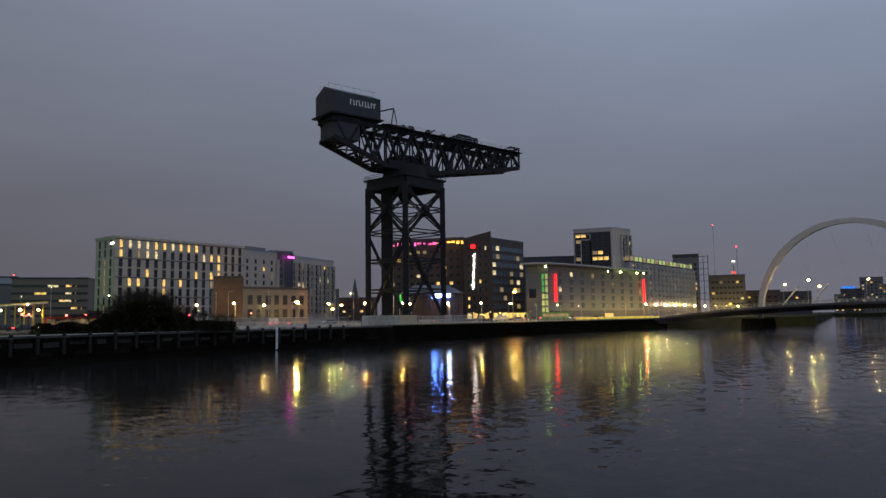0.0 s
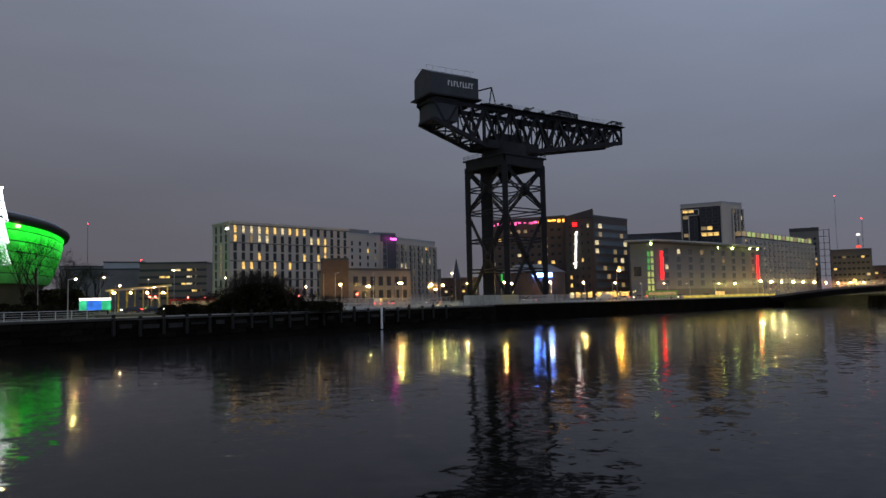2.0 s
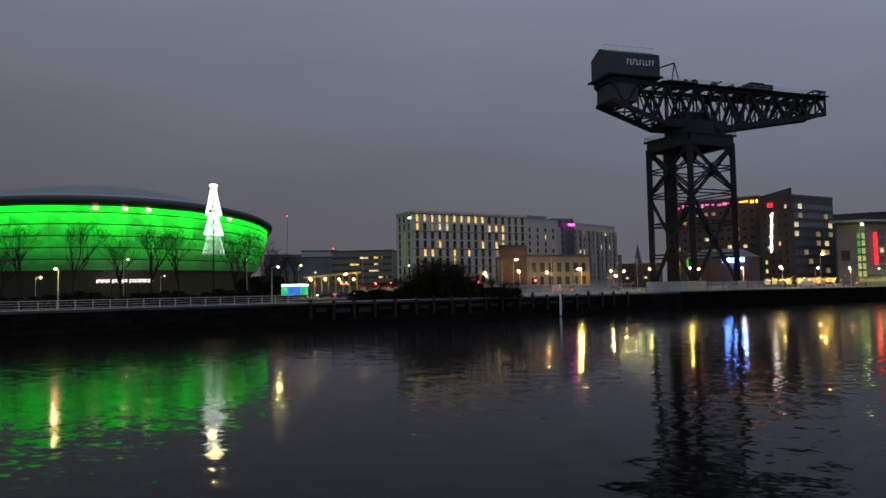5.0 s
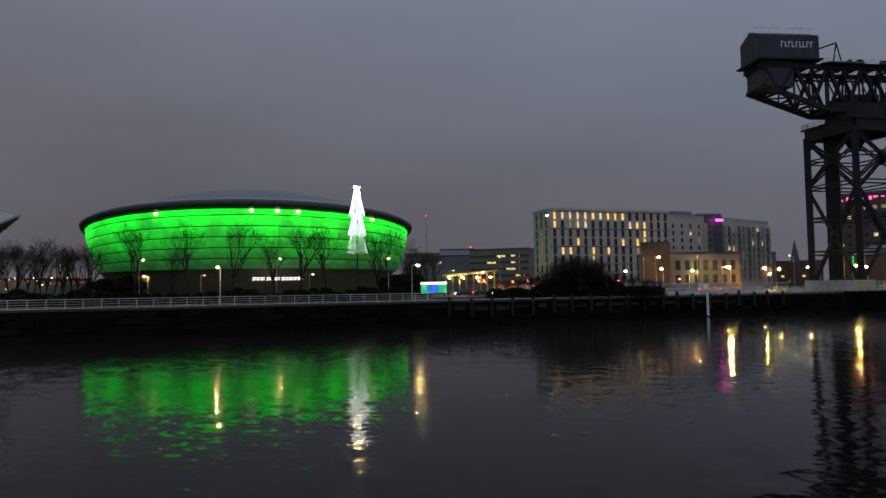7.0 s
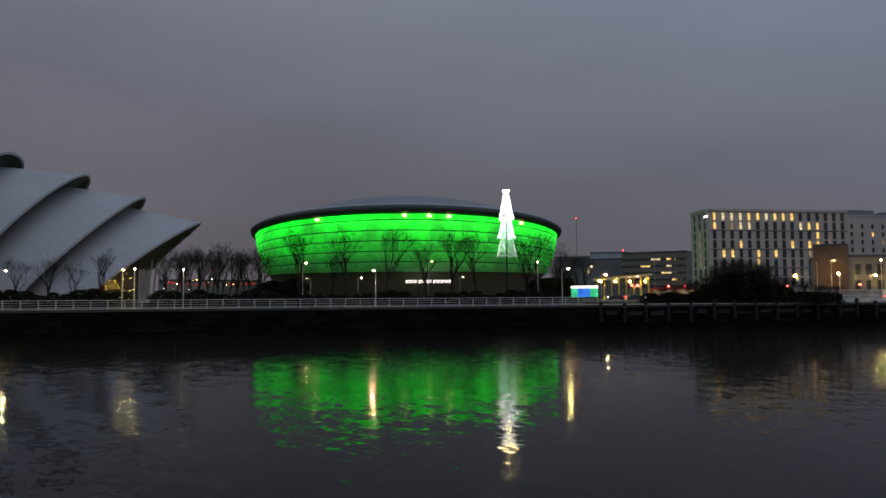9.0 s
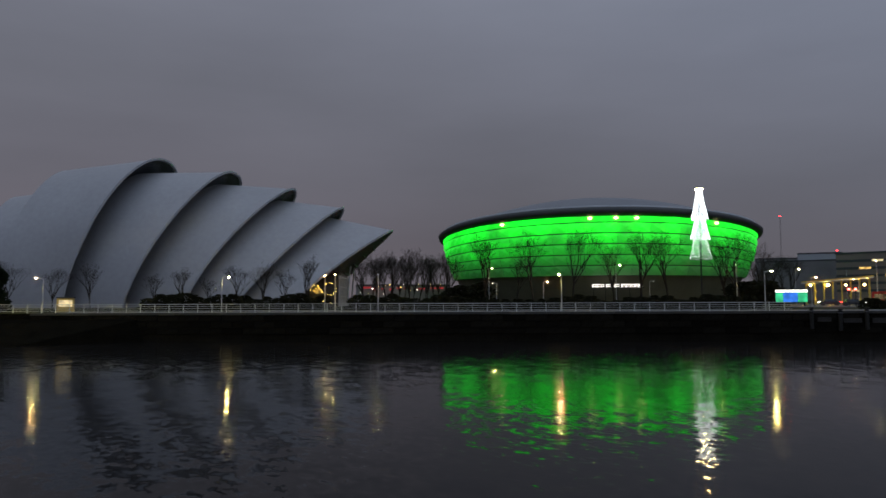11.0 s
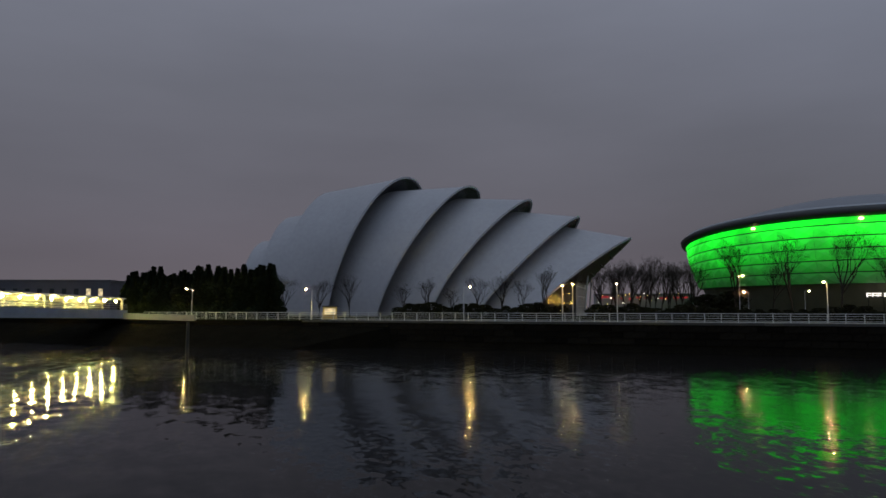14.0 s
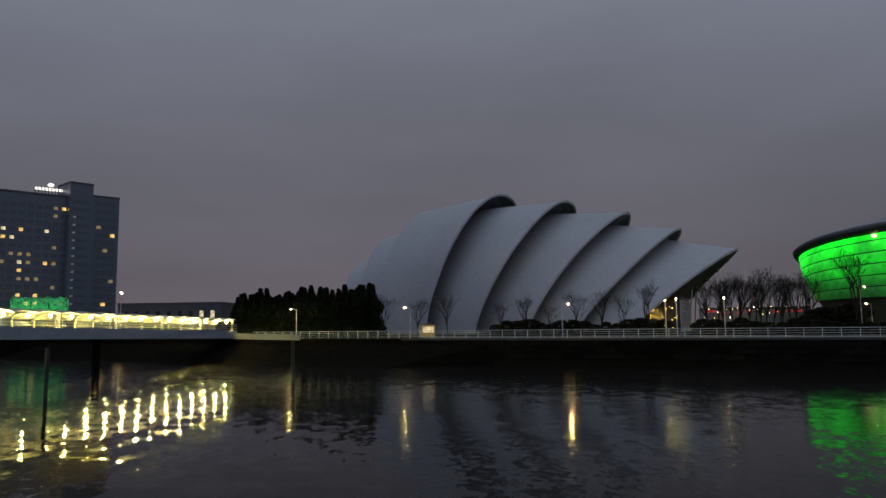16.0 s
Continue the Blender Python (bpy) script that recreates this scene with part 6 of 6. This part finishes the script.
def build_skyline():
    rnd = random.Random(19)
    # distant low roofs in the gaps
    for az0, az1, d, z, m in ((10.6, 8.2, 520, 27, M_CONC), (8.6, 5.2, 560, 22, M_BRICKR), (36.2, 33.0, 560, 34, M_CONC), (33.4, 30.6, 470, 32, M_PALE), (-22.8, -25.2, 640, 24, M_BRICKR),
                              (-24.6, -27.2, 700, 24, M_SLATE), (-28.6, -29.2, 960, 26, M_CONC), (-29.0, -30.3, 985, 33, M_SLATE), (-30.2, -31.6, 990, 46, M_CONC), (-31.2, -34.5, 1015, 38, M_CONC), (-6.5, -10.5, 420, 40, M_SLATE)):
        th = block("distant_building", "distant city block with a few lit windows", quad(az0, d, az1, d + rnd.uniform(-15, 15) * 0, 25), z, m, "building")
        rows = max(1, int((z - 8) / 3.6))
        facade(th, at(az0, d), at(az1, d), 6.5, 3.6, rows, max(3, int(abs(az0 - az1) * d / 57 / 4.5)), 2.2, 1.6, 0.2, rnd.randint(1, 999))
    glow_box("rooftop_sign", "blue lit rooftop sign on a distant office", "sign", -29.1, 990, -29.9, 990, 1.0, 33.81, 36.8, M_SCR[0])
    # church spire
    th = thing("church_spire", "dark pointed stone church spire in the distance", "spire", loc=tuple(at(6.97, 560, QUAY)))
    bm = bmesh.new()
    box(bm, -3, 3, -3, 3, 0, 17)
    part("tower", bm, M_BRICKR, th)
    bm = bmesh.new()
    bmesh.ops.create_cone(bm, cap_ends=True, segments=8, radius1=3.3, radius2=0.1, depth=16, matrix=Matrix.Translation((0, 0, 25)))
    part("spire", bm, M_SLATE, th)
    # masts and tower cranes with red aircraft lights
    for az, d, z, red in ((-20.85, 900, 110.3, 1), (-22.42, 620, 59.0, 1), (34.45, 640, 72.1, 1), (62.9, 480, 22, 0), (30.9, 520, 36.0, 0)):
        th = thing("lattice_mast", "thin lattice mast with a red warning light", "mast", loc=tuple(at(az, d, QUAY)), group="distant masts")
        h = z - QUAY
        for dx, dy in ((-0.5, -0.5), (0.5, -0.5), (0, 0.6)):
            beam_part("mast_leg", (dx, dy, 0), (dx * 0.3, dy * 0.3, h), 0.12, M_STEEL, th, sides=3)
        for k in range(int(h / 6)):
            f = 1 - 0.7 * k * 6 / h
            beam_part("lacing", (-0.5 * f, -0.5 * f, k * 6), (0.5 * f, -0.5 * f, k * 6 + 6), 0.1, M_STEEL, th, sides=3)
        bm = bmesh.new()
        ball(bm, (0, 0, h + 0.6), 0.5 * d / 620, 8, 6)
        part("warning_light", bm, M_RED, th, "red warning light")
    # the banded mast with red and white lights
    th = thing("banded_mast", "distant mast with red and white lit bands", "mast", loc=tuple(at(-22.15, 615, QUAY)))
    beam_part("mast", (0, 0, 0), (0, 0, 40), 1.2, M_GALV, th, sides=8)
    for z, r, m in ((26, 3.2, M_RED), (30, 2.6, M_WALLL), (34, 1.8, M_RED), (43, 1.4, M_WALLL)):
        bm = bmesh.new()
        bmesh.ops.create_cone(bm, cap_ends=True, segments=12, radius1=r, radius2=r * 0.8, depth=1.6, matrix=Matrix.Translation((0, 0, z)))
        part("light_band", bm, M_REDDIM if m is M_RED else M_SIGNH, th)


M_REDDIM = lit("dim_red_band", (1.0, 0.1, 0.06), 1.2, 0)
build_skyline()


# ---- vehicles and street clutter ----
def car_thing(paint, label, van=False):
    th = thing("van" if van else "car", label, "van" if van else "car", group="parked vehicles")
    L, W, H = (5.2, 2.0, 2.2) if van else (4.3, 1.75, 1.45)
    bm = bmesh.new()
    box(bm, -L / 2, L / 2, -W / 2, W / 2, 0.3, H * 0.58)
    bmesh.ops.bevel(bm, geom=bm.edges[:], offset=0.12, segments=2, affect="EDGES")
    part("body", bm, paint, th)
    bm = bmesh.new()
    a = -L / 2 + (0.1 if van else 0.75)
    b = L / 2 - 1.25
    lo = [bm.verts.new((x, y, H * 0.57)) for x, y in ((a - 0.2, -W / 2 + 0.06), (b + 0.5, -W / 2 + 0.06), (b + 0.5, W / 2 - 0.06), (a - 0.2, W / 2 - 0.06))]
    hi = [bm.verts.new((x, y, H)) for x, y in ((a + 0.25, -W / 2 + 0.22), (b - 0.1, -W / 2 + 0.22), (b - 0.1, W / 2 - 0.22), (a + 0.25, W / 2 - 0.22))]
    for i in range(4):
        bm.faces.new((lo[i], lo[(i + 1) % 4], hi[(i + 1) % 4], hi[i]))
    bm.faces.new(hi)
    part("cabin", bm, paint if van else M_GLASSD, th)
    for x in (-L * 0.31, L * 0.31):
        for y in (-W / 2 + 0.1, W / 2 - 0.1):
            bm = bmesh.new()
            bmesh.ops.create_cone(bm, cap_ends=True, segments=14, radius1=0.32, radius2=0.32, depth=0.22, matrix=pose(x, y, 0.32, 90, 0, 0))
            part("wheel", bm, M_FRAME, th)
    for y in (-W / 2 + 0.3, W / 2 - 0.3):
        bm = bmesh.new()
        box(bm, -L / 2 - 0.04, -L / 2 + 0.05, y - 0.16, y + 0.16, 0.7, 0.9)
        part("tail_light", bm, M_RED, th, "red tail light")
        bm = bmesh.new()
        box(bm, L / 2 - 0.05, L / 2 + 0.04, y - 0.16, y + 0.16, 0.62, 0.8)
        part("headlight", bm, M_WALLL, th, "white headlight")
    return th


def build_vehicles():
    white = mat("white_car_paint", (0.6, 0.6, 0.6), 0.3, vary=0.05, bump=0)
    dark = mat("dark_car_paint", (0.04, 0.045, 0.06), 0.3, vary=0.05, bump=0)
    a = car_thing(dark, "dark parked car with its lights on")
    b = car_thing(white, "white van parked by the fence", True)
    c = car_thing(white, "white parked car with its lights on")
    used = set()
    for src, az, d, rz in ((a, 30.1, 175, 40), (c, 28.6, 180, 215), (b, 13.2, 196, 95), (a, 29.0, 190, 60), (c, 12.2, 200, 100), (a, 8.9, 226, 190), (b, -4.6, 268, 175), (c, -6.0, 272, 170), (a, -7.2, 274, 175),
                           (c, 25.8, 200, 30), (a, 31.5, 182, 220), (c, -10.0, 290, 160), (a, -12.0, 300, 160), (c, 1.2, 248, 175), (b, 4.8, 236, 10)):
        p = at(az, d, QUAY)
        m = pose(p.x, p.y, p.z, 0, 0, rz)
        if src.name in used:
            copy_thing(src, m)
        else:
            used.add(src.name)
            src.matrix_world = m
    # pale hoarding by the crane
    for i, (az, d) in enumerate(((3.7, 183), (3.1, 184), (5.4, 181), (4.8, 181.5), (-0.4, 196))):
        p = at(az, d, QUAY)
        th = thing("hoarding_panel", "pale timber hoarding panel beside the crane base", "hoarding", group="hoarding", loc=tuple(p), rz=az)
        bm = bmesh.new()
        box(bm, -0.95, 0.95, -0.04, 0.04, 0.1, 2.3)
        part("panel", bm, M_CREAM, th)
        for x in (-0.8, 0.8):
            beam_part("stake", (x, 0.1, 0), (x, 0.1, 2.2), 0.1, M_TIMBER, th)


build_vehicles()


def build_plaza():
    bm = bmesh.new()
    prism(bm, [bank(74, 8.5).xy, bank(134, 8.5).xy, (80, 300), (120, 420), (-40, 330), (-90, 225)], QUAY - 0.4, QUAY + 0.015)
    tagged(part("pavement", bm, M_PAVE), "pale paved square and road round the crane", "pavement", kind="structure")
    bm = bmesh.new()
    prism(bm, [at(34, 150).xy, at(26, 152).xy, at(22, 215).xy, at(34, 240).xy], QUAY - 0.4, QUAY + 0.01)
    tagged(part("road", bm, M_ASPHALT), "dark asphalt road and junction west of the hotel", "road", kind="structure")


build_plaza()


def build_red_signals():
    """Traffic signals at the junction west of the hotel."""
    src = thing("traffic_signal", "traffic signal showing red on a dark pole", "traffic signal", group="traffic signals")
    beam_part("pole", (0, 0, 0), (0, 0, 3.4), 0.14, M_STEEL, src, sides=8)
    bm = bmesh.new()
    box(bm, -0.2, 0.2, -0.14, 0.14, 2.6, 3.7)
    part("head", bm, M_FRAME, src)
    bm = bmesh.new()
    ball(bm, (0, -0.16, 3.45), 0.17, 8, 6)
    part("red_lens", bm, M_REDS, src, "glowing red lens")
    first = True
    for az, d in ((29.9, 165), (30.3, 166), (26.4, 188), (14.9, 196), (27.6, 192), (24.0, 205), (19.4, 214)):
        m = pose(*at(az, d, QUAY), 0, 0, az)
        if first:
            src.matrix_world, first = m, False
        else:
            copy_thing(src, m)


M_REDS = lit("red_signal_light", (1.0, 0.04, 0.03), 60, 0)
build_red_signals()


def build_orange_lamp():
    """The sodium lamp before the dark hotel, and the lit shop fronts at its foot."""
    th = lamp_post(10.0)
    for o in th.children:
        if o.name.startswith("lens"):
            o.data.materials[0] = lit("sodium_lamp", (1.0, 0.34, 0.03), 5500, 0)
    th.matrix_world = pose(*at(-5.56, 246, QUAY), 0, 0, 30)
    tagged(th, "tall street lamp with an orange sodium light", "street lamp")
    rnd = random.Random(8)
    for i in range(9):
        az = -2.2 - 0.55 * i
        st = thing("festoon_post", "short post strung with amber festoon lights", "festoon lights", group="festoon lights", loc=tuple(at(az, 284, QUAY)), rz=az)
        beam_part("post", (0, 0, 0), (0, 0, 3.2), 0.1, M_STEEL, st, sides=6)
        for k in range(6):
            bm = bmesh.new()
            ball(bm, (k * 0.45 - 0.2, 0, 3.1 - 0.25 * math.sin(k / 5 * math.pi) + rnd.uniform(-0.9, 0.5)), rnd.uniform(0.03, 0.1), 6, 4)
            part("bulb", bm, M_AMBER, st)
        beam_part("wire", (-0.2, 0, 3.15), (2.2, 0, 3.15), 0.03, M_STEEL, st, sides=3)


build_orange_lamp()


# ---- the fenced works and the quay edge before the crane ----
def fence_panel():
    """A temporary site fence panel: tube frame, thin bars and two feet."""
    th = thing("site_fence", "pale galvanised temporary fence panel on the quay", "fence", group="site fences")
    for x in (0.04, 3.36):
        beam_part("post", (x, 0, 0), (x, 0, 2.1), 0.07, M_RAIL, th, sides=6)
        bm = bmesh.new()
        box(bm, x - 0.12, x + 0.12, -0.35, 0.35, 0, 0.14)
        part("foot", bm, M_CONC, th)
    for z in (0.2, 1.15, 2.1):
        beam_part("rail", (0.04, 0, z), (3.36, 0, z), 0.06, M_RAIL, th, sides=6)
    for i in range(12):
        x = 0.3 + i * 0.254
        beam_part("bar", (x, 0, 0.2), (x, 0, 2.1), 0.04, M_RAIL, th, sides=3)
    return th


def build_works():
    rz = math.degrees(math.atan2(U.y, U.x))
    src = fence_panel()
    spots = [(92 + 3.45 * i, 9.0) for i in range(11)] + [(90 + 3.45 * i, 17.0) for i in range(12)] + [(150 + 3.45 * i, 5.0) for i in range(8)] + [(151 + 3.45 * i, 2.5) for i in range(9)]
    for n, (a, back) in enumerate(spots):
        m = pose(*bank(a, back, QUAY + 0.02), 0, 0, rz + random.uniform(-3, 3))
        if n:
            copy_thing(src, m)
        else:
            src.matrix_world = m
    # pale hoarding: sheets on timber rails
    cloth = mat("weathered_pale_sheeting", (0.42, 0.40, 0.33), 0.8, vary=0.25, scale=0.7, per_object=0.25)
    warm = mat("new_ply_sheeting", (0.55, 0.46, 0.24), 0.8, vary=0.15, scale=0.9)
    first = {}
    for i in range(9):
        m = pose(*bank(130 + 2.5 * i, 5.2, QUAY + 0.02), 0, 0, rz)
        fresh = i > 5
        if fresh not in first:
            th = thing("hoarding_panel", "yellowish plywood hoarding panel beside the crane" if fresh else "weathered pale hoarding panel beside the crane", "hoarding", group="hoarding")
            bm = bmesh.new()
            box(bm, 0.02, 2.46, -0.03, 0.03, 0.15, 2.35)
            bmesh.ops.bevel(bm, geom=bm.edges[:], offset=0.012, segments=1, affect="EDGES")
            part("sheet", bm, warm if fresh else cloth, th)
            for x in (0.1, 2.38):
                beam_part("stake", (x, 0.09, 0), (x, 0.09, 2.5), 0.1, M_TIMBER, th)
            for z in (0.5, 2.0):
                beam_part("batten", (0.05, 0.07, z), (2.43, 0.07, z), 0.08, M_TIMBER, th)
            th.matrix_world = m
            first[fresh] = th
        else:
            copy_thing(first[fresh], m)
    # pedestrian barriers scattered behind the fence
    bar = thing("barrier", "low galvanised crowd barrier with many bars", "barrier", group="crowd barriers")
    for z in (0.25, 1.05):
        beam_part("rail", (0, 0, z), (2.2, 0, z), 0.05, M_RAIL, bar, sides=6)
    for i in range(12):
        beam_part("bar", (0.1 + i * 0.18, 0, 0.25), (0.1 + i * 0.18, 0, 1.05), 0.025, M_RAIL, bar, sides=3)
    for x in (0.2, 2.0):
        beam_part("foot", (x, -0.3, 0.02), (x, 0.3, 0.02), 0.05, M_RAIL, bar)
        beam_part("leg", (x, 0, 0), (x, 0, 0.3), 0.05, M_RAIL, bar)
    rnd = random.Random(31)
    for i in range(22):
        m = pose(*bank(92 + 3.4 * i + rnd.uniform(-1, 1), rnd.uniform(11, 24), QUAY + 0.02), 0, 0, rz + rnd.uniform(-25, 25))
        if i:
            copy_thing(bar, m)
        else:
            bar.matrix_world = m
    # white depth gauge on the wall
    th = thing("depth_gauge", "white painted depth gauge board on the quay wall", "gauge", loc=tuple(bank(97.2, -0.85, 0)), rz=rz)
    bm = bmesh.new()
    box(bm, -0.22, 0.22, -0.06, 0.06, 1.0, 5.0)
    part("board", bm, M_WHITE, th)
    for k in range(7):
        bm = bmesh.new()
        box(bm, -0.2, 0.02, -0.075, -0.062, 1.4 + 0.5 * k, 1.5 + 0.5 * k)
        part("mark", bm, M_FRAME, th)
    # the parapet along the upper quay; an added glowing bar stands for yellow lamplight
    a, b = bank(135, 0.4), Vector((87, 283.5, 0))
    lit_edge = lit("lamplit_edge_glow", (1.0, 0.78, 0.12), 0.55, 0.5, 0.2)
    for i in range(14):
        p, q = a.lerp(b, 0.55 + 0.03 * i), a.lerp(b, 0.55 + 0.03 * i + 0.0285)
        th = thing("lit_parapet", "low parapet with yellow lamplight on the quay edge added as a glowing bar", "parapet", group="lit parapet", loc=(p.x, p.y, QUAY))
        v = q - p
        beam_part("wall", (0, 0, 0.15), (v.x, v.y, 0.15), 0.5, M_CONC, th, 0.42)
        beam_part("light_strip", (0, 0, 0.72), (v.x, v.y, 0.72), 0.3, lit_edge, th, 0.7)


build_works()


def bus_thing(paint, label):
    """A single-deck bus: body, window band, lit destination panel, wheels and lamps."""
    th = thing("bus", label, "bus", group="buses")
    L, W, H = 10.6, 2.5, 3.0
    bm = bmesh.new()
    box(bm, -L / 2, L / 2, -W / 2, W / 2, 0.35, H)
    bmesh.ops.bevel(bm, geom=bm.edges[:], offset=0.16, segments=2, affect="EDGES")
    part("body", bm, paint, th)
    for sd in (-1, 1):
        for i in range(6):
            bm = bmesh.new()
            x = -L / 2 + 0.5 + i * 1.6
            y = sd * (W / 2 + 0.012)
            box(bm, x, x + 1.48, min(y, y - sd * 0.03), max(y, y - sd * 0.03), 1.35, 2.45)
            part("side_window", bm, M_WIN[2], th, "dimly lit saloon window")
        for x in (-3.2, 2.9):
            bm = bmesh.new()
            bmesh.ops.create_cone(bm, cap_ends=True, segments=18, radius1=0.48, radius2=0.48, depth=0.3, matrix=pose(x, sd * (W / 2 - 0.12), 0.48, 90, 0, 0))
            part("wheel", bm, M_FRAME, th)
    bm = bmesh.new()
    box(bm, L / 2 - 0.02, L / 2 + 0.03, -1.0, 1.0, 1.2, 2.4)
    part("windscreen", bm, M_GLASSD, th)
    bm = bmesh.new()
    box(bm, L / 2 - 0.02, L / 2 + 0.035, -0.9, 0.9, 2.5, 2.8)
    part("destination_panel", bm, M_WIN[0], th, "amber lit destination panel")
    for y in (-0.95, 0.95):
        bm = bmesh.new()
        box(bm, L / 2 - 0.02, L / 2 + 0.05, y - 0.15, y + 0.15, 0.65, 0.9)
        part("headlight", bm, M_WALLL, th)
        bm = bmesh.new()
        box(bm, -L / 2 - 0.05, -L / 2 + 0.02, y - 0.12, y + 0.12, 0.9, 1.3)
        part("tail_light", bm, M_RED, th)
    return th


def build_traffic():
    green = bus_thing(mat("green_bus_paint", (0.10, 0.30, 0.07), 0.35, vary=0.06, bump=0), "green single-deck bus standing on the quay road")
    p = at(-8.85, 268, QUAY + 0.02)
    green.matrix_world = pose(p.x, p.y, p.z, 0, 0, 6)
    red = bus_thing(mat("red_bus_paint", (0.55, 0.035, 0.015), 0.35, vary=0.06, bump=0), "red single-deck bus at the road junction")
    p = at(27.2, 178, QUAY + 0.02)
    red.matrix_world = pose(p.x, p.y, p.z, 0, 0, 22)
    # ticket kiosk, lit from within
    p = at(-13.0, 268, QUAY + 0.02)
    th = thing("kiosk", "small amber-lit glass kiosk on the quay road", "kiosk", loc=tuple(p), rz=-13)
    bm = bmesh.new()
    box(bm, -1.6, 1.6, -1.0, 1.0, 0, 0.5)
    part("base", bm, M_CONC, th)
    for i in range(3):
        bm = bmesh.new()
        box(bm, -1.55 + i * 1.05, -0.57 + i * 1.05, -0.96, -0.9, 0.5, 2.3)
        part("pane", bm, M_WIN[0], th, "amber lit pane")
    bm = bmesh.new()
    box(bm, -1.75, 1.75, -1.2, 1.15, 2.3, 2.5)
    part("roof", bm, M_FRAME, th)
    bm = bmesh.new()
    box(bm, -1.5, 1.5, -0.85, 1.0, 0.5, 2.3)
    part("cabin", bm, M_ORPANEL, th)
    # amber beacon lamp beside the low offices
    th = lamp_post(5.0)
    for o in th.children:
        if o.name.startswith("lens"):
            o.data.materials[0] = bpy.data.materials["sodium_lamp"]
    p = at(8.88, 250, QUAY)
    th.matrix_world = pose(p.x, p.y, p.z, 0, 0, 30)
    tagged(th, "short street lamp with an orange sodium light", "street lamp")


M_ORPANEL = mat("ochre_kiosk_panel", (0.45, 0.32, 0.12), 0.7, vary=0.2)
build_traffic()
